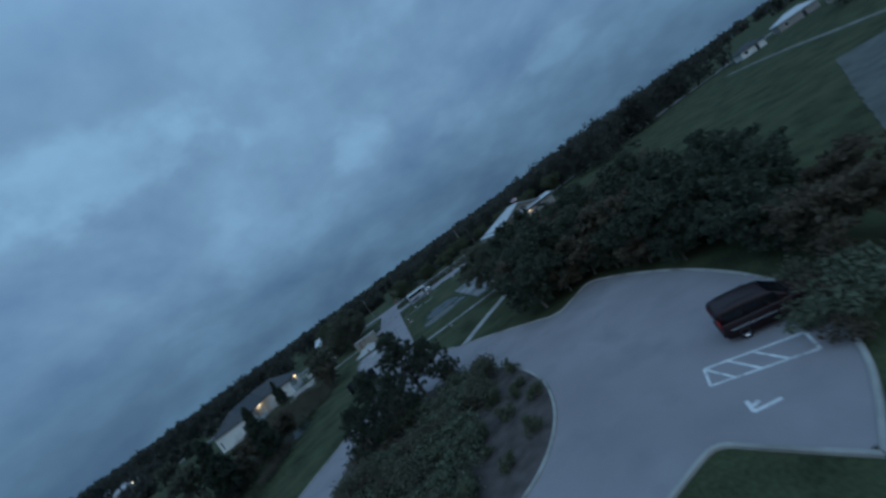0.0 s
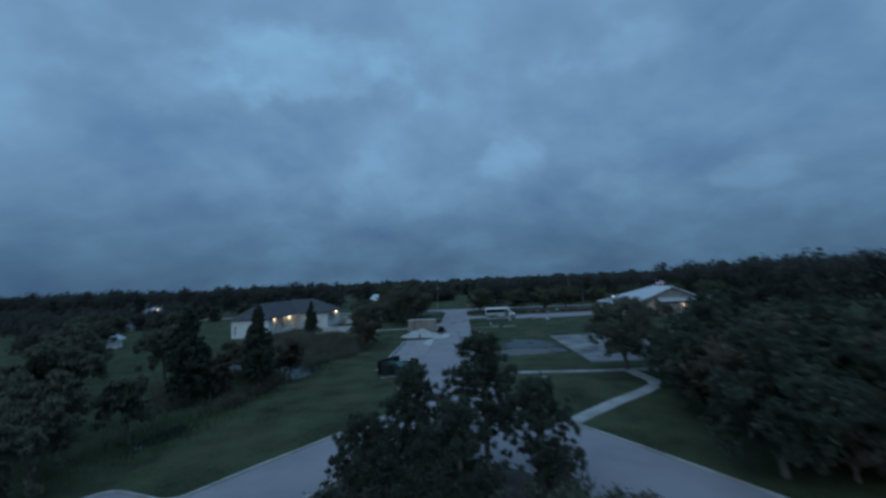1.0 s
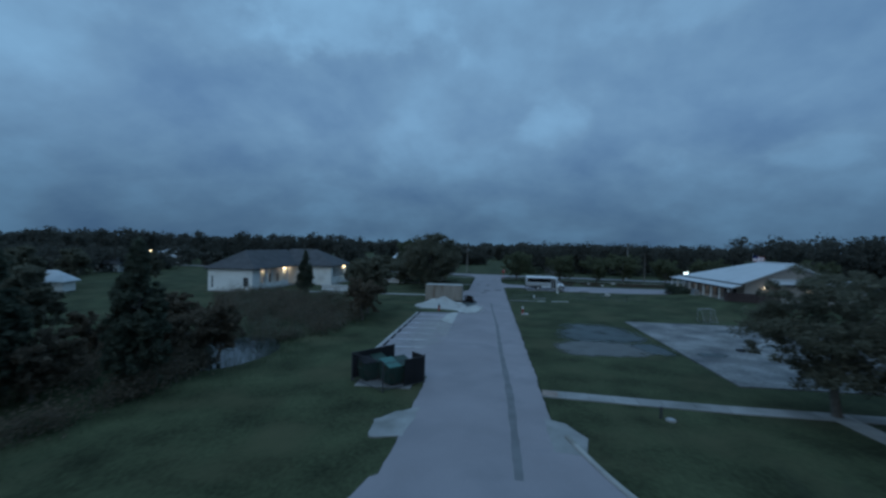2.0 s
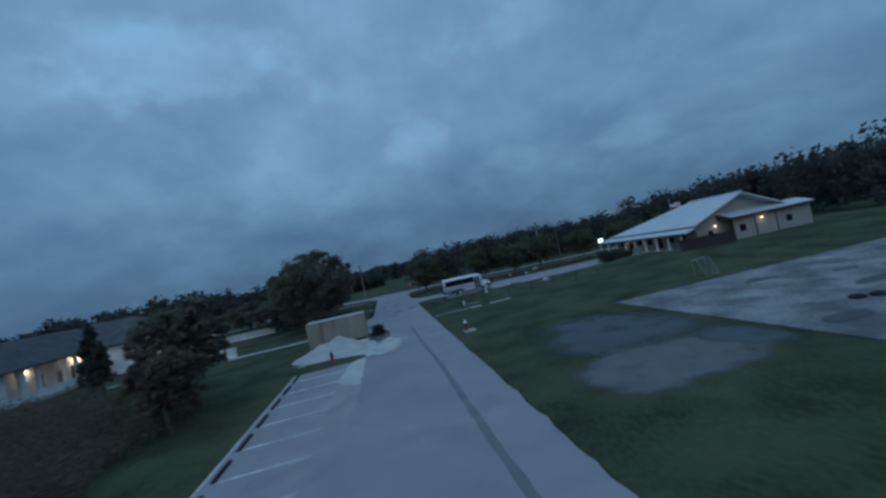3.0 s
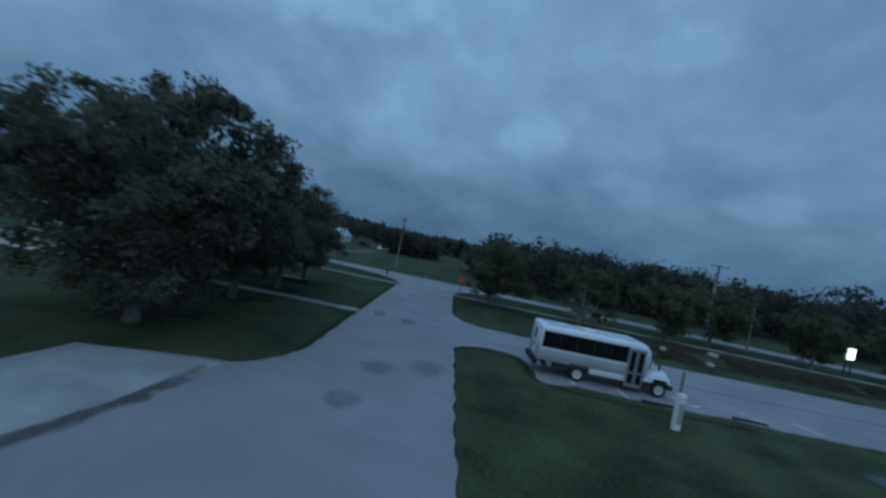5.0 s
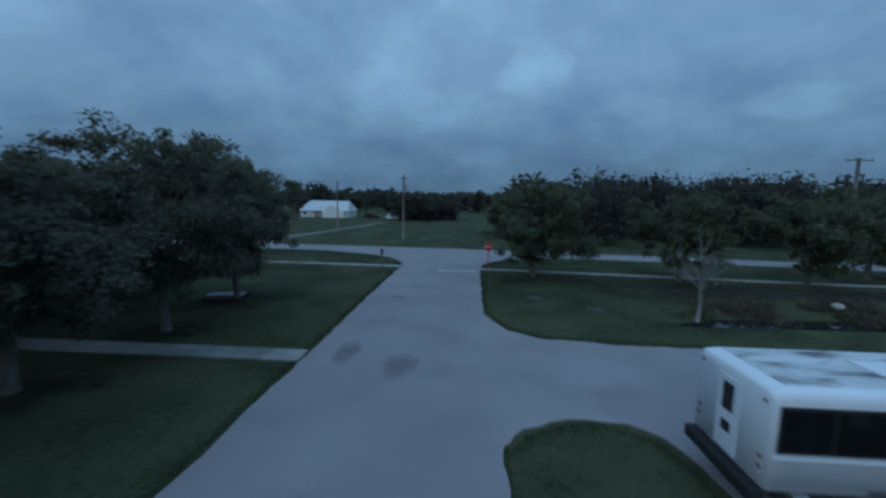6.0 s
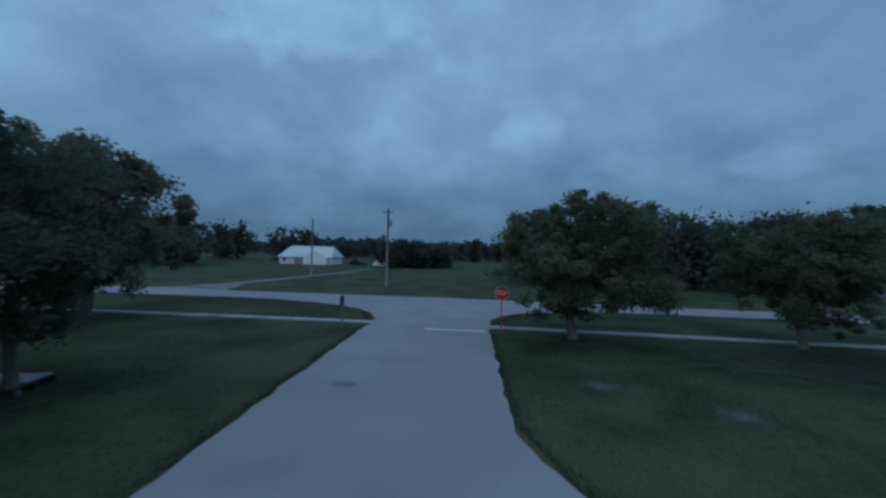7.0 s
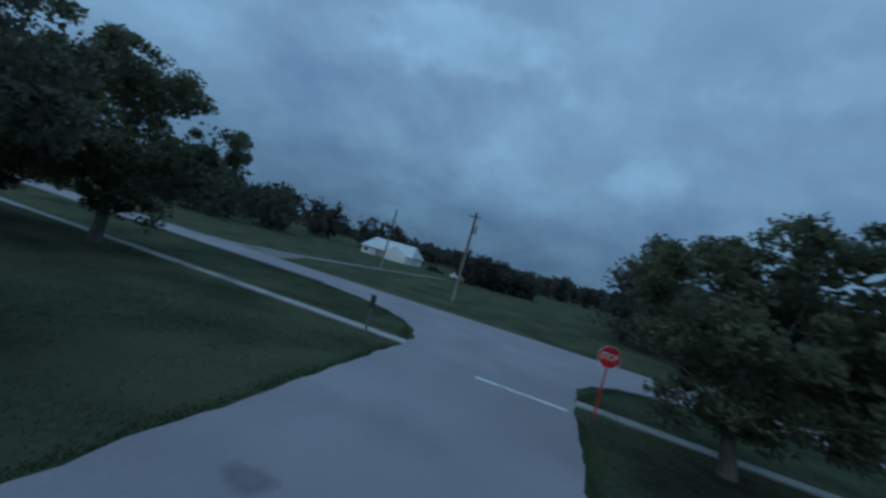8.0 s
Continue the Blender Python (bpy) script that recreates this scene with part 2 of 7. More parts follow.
M = dict(
    grass=surface("mown_grass", (0.051, 0.061, 0.032), 0.95, 0.55, 0.3, 5, 0.7, stain=(0.08, 0.082, 0.045), stain_scale=0.16, bump_dist=0.06, spec=0.1),
    blade=surface("grass_blades", (0.068, 0.092, 0.05), 0.85, 0.3, 0.4, 6, 0, island=0.4, spec=0.1),
    asphalt=surface("worn_asphalt", (0.282, 0.256, 0.268), 0.9, 0.13, 0.22, 18, 0.4, stain=(0.245, 0.228, 0.241), stain_scale=0.35, bump_dist=0.006, spec=0.2),
    patch=surface("dark_asphalt_seal", (0.165, 0.165, 0.17), 0.85, 0.2, 0.8, 60, 0.3, bump_dist=0.006),
    concrete=surface("pale_concrete", (0.37, 0.36, 0.345), 0.88, 0.2, 0.7, 30, 0.3, stain=(0.28, 0.27, 0.25), stain_scale=0.3, bump_dist=0.005, rand=0.12),
    kerb=surface("kerb_concrete", (0.34, 0.33, 0.31), 0.85, 0.18, 0.8, 40, 0.3, stain=(0.2, 0.19, 0.17), stain_scale=0.5, bump_dist=0.006),
    slab=surface("court_concrete", (0.2, 0.194, 0.19), 0.8, 0.6, 0.35, 4, 0.2, stain=(0.095, 0.095, 0.1), stain_scale=0.38, bump_dist=0.004),
    mulch=surface("bark_mulch", (0.1, 0.084, 0.08), 0.95, 0.4, 1.0, 30, 0.8, bump_dist=0.04, spec=0.1),
    sand=surface("white_sand", (0.42, 0.405, 0.385), 0.95, 0.12, 0.7, 35, 0.5, stain=(0.36, 0.34, 0.32), stain_scale=0.9, bump_dist=0.03, spec=0.15),
    paint=surface("road_paint_white", (0.66, 0.66, 0.66), 0.8, 0.2, 2.0, 50, 0.2, stain=(0.35, 0.35, 0.36), stain_scale=1.5, bump_dist=0.003),
    rubber=surface("black_rubber", (0.022, 0.022, 0.024), 0.75, 0.3, 3, 40, 0.2, bump_dist=0.004),
    white=surface("white_painted_wall", (0.74, 0.74, 0.72), 0.7, 0.06, 0.7, 30, 0.15, stain=(0.6, 0.6, 0.58), stain_scale=0.4, bump_dist=0.004),
    cream=surface("cream_painted_metal", (0.32, 0.295, 0.275), 0.7, 0.1, 0.6, 20, 0.15, stretch=(1, 1, 0.15), bump_dist=0.004),
    shingle=surface("grey_shingles", (0.075, 0.075, 0.08), 0.9, 0.25, 0.8, 18, 0.5, bump_dist=0.02),
    metalroof=surface("white_metal_roof", (0.52, 0.54, 0.56), 0.45, 0.08, 0.3, 12, 0.05, stain=(0.43, 0.45, 0.47), stain_scale=0.3, bump_dist=0.004, spec=0.4),
    trim=surface("dark_trim", (0.05, 0.05, 0.055), 0.6, 0.2, 1, 20, 0.1),
    glass=surface("dark_window_glass", (0.01, 0.01, 0.012), 0.08, 0.1, 1, 4, 0, spec=0.3),
    darkwood=surface("dark_fence_wood", (0.045, 0.03, 0.03), 0.85, 0.3, 0.8, 12, 0.4, stretch=(6, 6, 1), bump_dist=0.01),
    bark=surface("oak_bark", (0.15, 0.135, 0.12), 0.95, 0.4, 2.5, 16, 0.9, stretch=(1, 1, 0.3), bump_dist=0.03, spec=0.1),
    deadbark=surface("bleached_dead_wood", (0.2, 0.195, 0.185), 0.9, 0.3, 2, 16, 0.6, stretch=(1, 1, 0.3), bump_dist=0.02, spec=0.1),
    leaf=surface("oak_leaves", (0.155, 0.152, 0.112), 0.9, 0.25, 0.4, 3, 0, island=0.2, spec=0.03),
    leaf2=surface("light_green_leaves", (0.138, 0.15, 0.092), 0.9, 0.25, 0.4, 3, 0, island=0.2, spec=0.03),
    russet=surface("russet_leaves", (0.15, 0.122, 0.09), 0.9, 0.3, 0.5, 3, 0, island=0.3, spec=0.04),
    pine=surface("conifer_and_grove_leaves", (0.095, 0.108, 0.08), 0.85, 0.3, 0.5, 3, 0, island=0.3, spec=0.05),
    farleaf=surface("far_woods_leaves", (0.09, 0.088, 0.075), 0.9, 0.2, 0.08, 2, 0, island=0.2, spec=0.02),
    shrub=surface("shrub_leaves", (0.165, 0.185, 0.13), 0.85, 0.3, 0.6, 4, 0, island=0.4, spec=0.05),
    pole=surface("weathered_pole_wood", (0.19, 0.17, 0.15), 0.9, 0.3, 1.5, 14, 0.5, stretch=(1, 1, 0.1), bump_dist=0.01),
    red=surface("red_paint", (0.28, 0.022, 0.022), 0.5, 0.12, 2, 30, 0.1),
    signred=surface("sign_red_sheet", (0.72, 0.025, 0.03), 0.4, 0.06, 2, 30, 0.0),
    signwhite=surface("sign_white_sheet", (0.78, 0.78, 0.78), 0.4, 0.05, 2, 30, 0.0),
    steel=surface("galvanised_steel", (0.35, 0.36, 0.37), 0.45, 0.15, 3, 30, 0.1, metal=0.7),
    buswhite=surface("bus_white_paint", (0.75, 0.78, 0.83), 0.35, 0.04, 0.5, 12, 0.03, stain=(0.68, 0.7, 0.74), stain_scale=0.6, spec=0.5),
    carpaint=surface("dark_red_car_paint", (0.022, 0.009, 0.011), 0.4, 0.1, 1, 10, 0.0, spec=0.35),
    bin=surface("green_painted_steel", (0.02, 0.045, 0.035), 0.6, 0.3, 1.5, 20, 0.2, stain=(0.05, 0.04, 0.03), stain_scale=1.2),
    lid=surface("green_plastic_lid", (0.04, 0.135, 0.118), 0.5, 0.15, 2, 20, 0.05),
    mesh=surface("black_fence_fabric", (0.012, 0.012, 0.014), 0.85, 0.3, 1.5, 40, 0.3),
    rock=surface("pale_limestone", (0.38, 0.36, 0.33), 0.9, 0.25, 2, 15, 0.6, bump_dist=0.03),
    water=surface("still_water", (0.012, 0.016, 0.018), 0.05, 0.2, 0.5, 3, 0.05, spec=0.5, bump_dist=0.003),
    chrome=surface("bright_metal", (0.6, 0.6, 0.62), 0.25, 0.05, 2, 20, 0.0, metal=1.0),
    rim=surface("painted_wheel_rim", (0.5, 0.5, 0.5), 0.5, 0.15, 4, 30, 0.05),
    rust=surface("rust_stained_concrete", (0.27, 0.21, 0.18), 0.9, 0.25, 1.5, 30, 0.3, bump_dist=0.005),
    gravel=surface("grey_gravel", (0.2, 0.195, 0.18), 0.95, 0.3, 0.6, 30, 0.6, stain=(0.1, 0.105, 0.07), stain_scale=0.4, bump_dist=0.02, spec=0.1),
    busroof=surface("weathered_white_roof", (0.58, 0.6, 0.62), 0.5, 0.25, 0.8, 6, 0.05, stain=(0.1, 0.095, 0.105), stain_scale=1.6, stretch=(0.55, 1.7, 1), spec=0.3),
    darkred=surface("dark_red_lens", (0.14, 0.012, 0.012), 0.3, 0.1, 3, 20, 0.0),
    warm=glow("warm_lamp", (1.0, 0.75, 0.42), 7.0),
    warm_dim=glow("dim_warm_lamp", (1.0, 0.82, 0.55), 3.0),
    cool=glow("cool_lamp", (0.85, 0.95, 1.0), 16.0),
    green_lit=glow("lit_sign_panel", (0.8, 1.0, 0.95), 2.5),
)

for leaf_kind in ("leaf", "leaf2", "russet", "pine", "farleaf", "shrub", "blade"):
    leafy(M[leaf_kind])


# ---- mesh helpers ----
def link_mesh(name, bm, material, parent=None, smooth=False, label=""):
    me = bpy.data.meshes.new(name)
    bm.to_mesh(me)
    bm.free()
    me.materials.append(material)
    if smooth:
        me.shade_smooth()
    ob = new(name, me)
    if parent:
        ob.parent = parent
    if label:
        ob["label"] = label
    return ob


def part(name, bm, material, parent, label="", smooth=False):
    return link_mesh(name, bm, material, parent, smooth, label)


def root(name, m=None):
    ob = new(name)
    ob.empty_display_size = 0.3
    if m is not None:
        ob.matrix_world = m
    return ob


def add_box(bm, x0, y0, z0, x1, y1, z1, bevel=0.0, seg=1):
    r = bmesh.ops.create_cube(bm, size=1.0, matrix=Matrix.LocRotScale(((x0 + x1) / 2, (y0 + y1) / 2, (z0 + z1) / 2), None, (abs(x1 - x0), abs(y1 - y0), abs(z1 - z0))))
    if bevel:
        es = {e for v in r["verts"] for e in v.link_edges}
        bmesh.ops.bevel(bm, geom=list(es), offset=bevel, segments=seg, affect="EDGES")
    return bm


def box(x0, y0, z0, x1, y1, z1, bevel=0.0, seg=1):
    return add_box(bmesh.new(), x0, y0, z0, x1, y1, z1, bevel, seg)


def add_tube(bm, pts, radii, sides=8, caps=True):
    """A tapered tube along points."""
    pts = [Vector(p) for p in pts]
    rings = []
    for i, p in enumerate(pts):
        d = (pts[min(i + 1, len(pts) - 1)] - pts[max(i - 1, 0)]).normalized()
        a = d.cross(Vector((0.31, 0.17, 1)) if abs(d.z) < 0.9 else Vector((1, 0.2, 0.1))).normalized()
        b = d.cross(a)
        rings.append([bm.verts.new(p + (a * math.cos(2 * math.pi * k / sides) + b * math.sin(2 * math.pi * k / sides)) * radii[i]) for k in range(sides)])
    for r, s in zip(rings, rings[1:]):
        for k in range(sides):
            bm.faces.new((r[k], r[(k + 1) % sides], s[(k + 1) % sides], s[k]))
    if caps:
        bm.faces.new(rings[0]); bm.faces.new(rings[-1][::-1])
    return bm


def tube(pts, radii, sides=8):
    return add_tube(bmesh.new(), pts, radii, sides)


def rounded(pts, step=1.2, passes=2):
    """A closed outline with its corners rounded off."""
    p = [Vector((x, y)) for x, y in pts]
    for _ in range(passes):
        p = [q for a, b in zip(p, p[1:] + p[:1]) for q in (a.lerp(b, 0.25), a.lerp(b, 0.75))]
    return p


def ragged(pts, amount, step=0.6, seed=0):
    """The closed outline cut into short steps and pushed about, as a grassy edge is."""
    out = []
    for a, b in zip(pts, pts[1:] + pts[:1]):
        n = max(1, int((b - a).length / step))
        nrm = Vector((-(b - a).y, (b - a).x)).normalized()
        for k in range(n):
            q = a.lerp(b, k / n)
            w = noise.noise((q.x * 0.9, q.y * 0.9, seed)) + 0.5 * noise.noise((q.x * 2.6, q.y * 2.6, seed + 5))
            out.append(q + nrm * w * amount)
    return out


def flat(name, pts, z0, z1, material, label, kind="structure", category="", edge=0.0, smooth_corners=0, step=0.6):
    """A level slab over an outline."""
    p = [Vector((x, y)) for x, y in (rounded(pts, passes=smooth_corners) if smooth_corners else pts)]
    p = [q * PLAN for q in p]
    if edge:
        p = ragged(p, edge, step, len(name))
    bm = bmesh.new()
    low = [bm.verts.new((q.x, q.y, z0)) for q in p]
    up = [bm.verts.new((q.x, q.y, z1)) for q in p]
    f = bm.faces.new(up)
    for k in range(len(p)):
        j = (k + 1) % len(p)
        bm.faces.new((low[k], low[j], up[j], up[k]))
    f.normal_update()
    if f.normal.z < 0:
        bmesh.ops.reverse_faces(bm, faces=bm.faces[:])
    bmesh.ops.triangulate(bm, faces=[f])
    ob = link_mesh(name, bm, material)
    return tagged(ob, label, category, "", kind)


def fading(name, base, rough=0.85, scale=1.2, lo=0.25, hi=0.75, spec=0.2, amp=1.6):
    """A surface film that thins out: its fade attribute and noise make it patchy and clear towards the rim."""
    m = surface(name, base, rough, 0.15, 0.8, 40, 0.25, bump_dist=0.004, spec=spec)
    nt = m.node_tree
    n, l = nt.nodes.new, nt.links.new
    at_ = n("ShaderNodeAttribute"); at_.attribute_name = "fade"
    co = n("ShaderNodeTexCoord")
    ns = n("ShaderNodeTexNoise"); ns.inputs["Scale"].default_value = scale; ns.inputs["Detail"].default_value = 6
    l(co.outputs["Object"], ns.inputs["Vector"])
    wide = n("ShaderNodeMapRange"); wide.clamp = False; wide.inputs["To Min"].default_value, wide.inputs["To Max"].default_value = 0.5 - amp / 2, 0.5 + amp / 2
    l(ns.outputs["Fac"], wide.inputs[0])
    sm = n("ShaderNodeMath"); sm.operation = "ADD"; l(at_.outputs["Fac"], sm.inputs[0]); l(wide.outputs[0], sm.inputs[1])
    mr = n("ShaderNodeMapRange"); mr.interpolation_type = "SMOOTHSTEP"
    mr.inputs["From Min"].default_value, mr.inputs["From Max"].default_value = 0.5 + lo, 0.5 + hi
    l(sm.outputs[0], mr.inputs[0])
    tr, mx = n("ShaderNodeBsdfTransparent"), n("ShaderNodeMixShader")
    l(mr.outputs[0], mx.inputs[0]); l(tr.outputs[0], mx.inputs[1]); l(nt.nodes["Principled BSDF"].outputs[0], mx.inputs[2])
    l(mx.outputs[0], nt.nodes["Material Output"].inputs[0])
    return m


def smudge(name, pts, z, material, label, category, inner=0.45, strength=1.0):
    """A thin film over an outline of the plan, dense inside and fading out at its rim."""
    p = [v * PLAN for v in rounded(pts, passes=2)]
    c = sum(p, Vector((0, 0))) / len(p)
    bm = bmesh.new()
    lay = bm.verts.layers.float.new("fade")
    rings = []
    for q, f in ((0.02, 1.0), (inner, 1.0), ((1 + inner) / 2, 0.55), (1.0, 0.0)):
        ring = []
        for v in p:
            w = c.lerp(v, q)
            b = bm.verts.new((w.x, w.y, z))
            b[lay] = f * strength
            ring.append(b)
        rings.append(ring)
    n = len(p)
    bm.faces.new(rings[0])
    for a, b in zip(rings, rings[1:]):
        for k in range(n):
            bm.faces.new((a[k], a[(k + 1) % n], b[(k + 1) % n], b[k]))
    bmesh.ops.recalc_face_normals(bm, faces=bm.faces[:])
    if bm.faces[0].normal.z < 0:
        bmesh.ops.reverse_faces(bm, faces=bm.faces[:])
    ob = link_mesh(name, bm, material)
    ob.visible_shadow = False
    return tagged(ob, label, category, "", "structure")


M["f_sand"] = fading("thin_white_sand", (0.45, 0.435, 0.41), 0.95, 0.9, 0.15, 1.05)
M["f_oil"] = fading("soft_oil_stain", (0.21, 0.207, 0.215), 0.85, 2.4, 0.1, 1.5, 0.2, 1.1)
M["f_wet"] = fading("soaked_ground", (0.05, 0.064, 0.066), 0.47, 0.5, 0.15, 1.2, 0.28)
M["f_bare"] = fading("bare_sandy_soil", (0.135, 0.136, 0.132), 0.85, 0.6, 0.2, 0.95)
M["f_dirt"] = fading("dark_loose_dirt", (0.1, 0.09, 0.085), 0.95, 1.2, 0.15, 1.0)
# dark soil film that also has the trees' shade put into its colour
M["f_soil_shade"] = fading("dark_soil_and_shade", (0.04, 0.034, 0.028), 0.95, 1.0, 0.15, 1.1)
M["f_dust"] = fading("soft_pale_dust", (0.46, 0.44, 0.42), 0.95, 0.8, 0.15, 1.9, 0.1, 0.9)


# ---- ground, roads and paving ----
PLAN = 1.12  # metres to one unit of the site plan


def axis(lo, fine_lo, fine_hi, hi, step):
    a = list(np.arange(fine_lo, fine_hi + 0.01, step))
    out, s, v = [], step, fine_lo
    while v > lo:
        s *= 1.35; v -= s; out.append(v)
    tail, s, v = [], step, fine_hi
    while v < hi:
        s *= 1.35; v += s; tail.append(v)
    return out[::-1] + a + tail


def dip(x, y):
    """How far the lawn lies under the road's level: the roadside ditch and the swale west of the road."""
    x, y = x / PLAN, y / PLAN
    d = 0.75 * math.exp(-((y - 122.6 - 0.05 * (x - 17)) / 1.5) ** 2) * min(1, max(0, (x - 9.5) / 4)) * (1 if x < 120 else 0)
    d += 0.35 * math.exp(-((y - 138) / 1.6) ** 2) * (1 if x < -8 else math.exp(-((x + 8) / 1.6) ** 2))
    d += 0.22 * math.exp(-((x + 19 + 0.08 * (y - 55)) / 4.5) ** 2) * math.exp(-((y - 55) / 26) ** 2)
    for px, py, rx, ry in ((-19.6, 38.3, 1.1, 2.6), (-18.2, 58.6, 3.0, 4.0), (-28.8, 61.5, 5.2, 5.6)):
        d += 0.42 * math.exp(-((x - px) / rx) ** 2 - ((y - py) / ry) ** 2)
    return d


def ease(v):
    v = min(1, max(0, v))
    return v * v * (3 - 2 * v)


def rise(x, y):
    """How far the lawn swells up to the long building."""
    return 1.0 * ease((x - 25) / 13) * ease((y - 86) / 14) * (1 - ease((y - 113) / 8)) * (1 - ease((x - 66) / 20))


def build_ground():
    xs, ys = axis(-3500, -78, 84, 3500, 1.3), axis(-2500, -22, 190, 4000, 1.3)
    bm = bmesh.new()
    grid = [[bm.verts.new((x, y, -0.035 - 0.03 * max(0, noise.noise((x * 0.2, y * 0.2, 1.5))) - dip(x, y) + rise(x, y))) for x in xs] for y in ys]
    for r, s in zip(grid, grid[1:]):
        for k in range(len(xs) - 1):
            bm.faces.new((r[k], r[k + 1], s[k + 1], s[k]))
    ob = link_mesh("ground", bm, M["grass"], smooth=True)
    tagged(ob, "dark green mown lawns and fields on flat land", "ground", "", "structure")


build_ground()
flat("road", [(-3.3, 40), (-3.3, 127), (-3.15, 134.2), (-3.35, 135.6), (-3.9, 137.1), (-4.9, 138.6), (-6.6, 140.1), (-9, 141.3), (-12, 142.2), (-12, 143.5), (9, 143.5), (9, 140.2), (7.0, 139.7), (5.3, 138.7), (4.1, 137.4), (3.4, 136), (3.15, 134), (3.1, 131), (3.0, 121), (3.9, 118.6), (4.2, 114), (3.15, 110), (3.1, 100), (3.3, 60), (3.3, 40)], -0.3, 0.016, M["asphalt"], "straight worn grey asphalt service road", edge=0.14, step=0.45)
flat("cross_road", [(-400, 156), (-60, 149.5), (-24, 147.4), (0, 146.4), (22, 144.0), (60, 139.5), (400, 104), (400, 99), (60, 135), (22, 140.2), (7, 141.4), (-6, 142.4), (-24, 143.1), (-60, 145), (-400, 151)], -0.3, 0.020, M["asphalt"], "grey asphalt public road crossing at the junction", edge=0.1, step=1.5)
flat("bus_lot", [(2.6, 113.5), (2.9, 110.0), (3.3, 110.3), (3.7, 110.9), (4.4, 111.35), (5.4, 111.6), (6.3, 111.45), (6.9, 110.9), (7.25, 109.9), (7.3, 108.6), (7.2, 107.6), (7.5, 106.9), (8.3, 107.0), (9.2, 107.45), (10.6, 107.3), (12.4, 107.1), (14.2, 106.95), (16.8, 107.3), (18.9, 106.85), (25, 107.0), (36, 109.5), (44, 112), (44, 117.5), (36, 117.2), (20, 117), (8, 117.2), (5.2, 117.6), (3.9, 118.6), (2.6, 121)], -0.3, 0.012, M["asphalt"], "pale worn parking strip beside the bus", edge=0.2, step=0.4)
flat("side_drive", [(-3.0, 90.5), (-7.0, 91.0), (-9.2, 93.5), (-9.9, 97.5), (-9.6, 100.6), (-7.4, 101.2), (-4.9, 101.7), (-4.3, 102.2), (-3.7, 103.4), (-3.0, 106.5)], -0.3, 0.010, M["asphalt"], "asphalt apron leading off beside the road", edge=0.08, step=0.5)
flat("concrete_pad", [(-5.0, 101.3), (-5.2, 98.6), (-6.0, 95.6), (-6.6, 92.6), (-8.6, 93.6), (-9.3, 97.5), (-9.1, 100.5), (-7.4, 101.0)], -0.05, 0.030, M["concrete"], "pale concrete pad beside the asphalt apron", edge=0.08, step=0.5)
smudge("dirt_seam", [(-4.6, 102.0), (-5.6, 101.6), (-5.5, 98.8), (-6.4, 95.4), (-7.0, 92.2), (-6.2, 92.2), (-5.6, 95.4), (-4.8, 98.8)], 0.034, M["f_dirt"], "dark dirt gathered along the edge of the pad", "dirt", 0.25, 0.8)
flat("parking_lot", [(-8.3, 55.8), (-8.1, 78.0), (-3.0, 78.6), (-3.0, 54.5)], -0.3, 0.010, M["asphalt"], "small asphalt parking bay along the road", edge=0.05)
WEST_EDGE = [(-3.5, 44), (-4.0, 41.8), (-4.9, 39.8), (-6.1, 38.0), (-8.4, 34.7), (-10.1, 32.4), (-11.3, 30.5), (-12.3, 29.0), (-14.2, 29.7), (-16.4, 30.4), (-17.4, 28.2), (-18.2, 24), (-18.3, 18), (-17, 12), (-12.6, 7.4), (-6, 5.2), (2, 5.2), (8.6, 6.15), (9.9, 6.4), (11.0, 6.5), (11.5, 5.5), (12.0, 4.5), (12.9, 2.8)]
EAST_EDGE = [(12.9, 2.8), (14.4, 3.7), (15.7, 4.6), (16.6, 5.4), (18.4, 7.3), (19.5, 9.2), (20.3, 11.6), (20.9, 14.4), (21.2, 18.0), (21.0, 21.5), (20.5, 25.0), (19.6, 28.3), (17.4, 27.3), (15.1, 26.3), (13.6, 29.0), (11.9, 31.8), (9.9, 35.0), (7.8, 38.1)]
flat("plaza", WEST_EDGE + EAST_EDGE[1:] + [(7.0, 39.6), (4.7, 44.2), (3.6, 48)], -0.3, 0.013, M["asphalt"], "wide pale asphalt turning circle", smooth_corners=1)
flat("court", [(15.2, 56.0), (15.2, 77.2), (44, 77.2), (44, 56.0)], -0.3, 0.03, M["slab"], "large stained concrete sports court", edge=0.03)
smudge("wet_patch", [(5.2, 64.9), (7.4, 76.2), (13.8, 75.6), (15.2, 71), (14.9, 66.0), (11.0, 65.0)], -0.022, M["f_wet"], "dark soaked patch in the lawn", "puddle", 0.62)
smudge("wet_patch", [(11.6, 64.6), (12.4, 67.6), (15.0, 67.2), (15.1, 62.0), (13.0, 62.4)], -0.016, M["f_wet"], "shallow puddle beside the concrete court", "puddle", 0.5)
smudge("bare_patch", [(4.8, 65.4), (7.5, 67.0), (12.2, 66.8), (14.0, 65.0), (13.6, 61.8), (9, 60.9), (5.0, 61.6)], -0.018, M["f_bare"], "bare grey sandy patch in the lawn", "bare soil", 0.6)


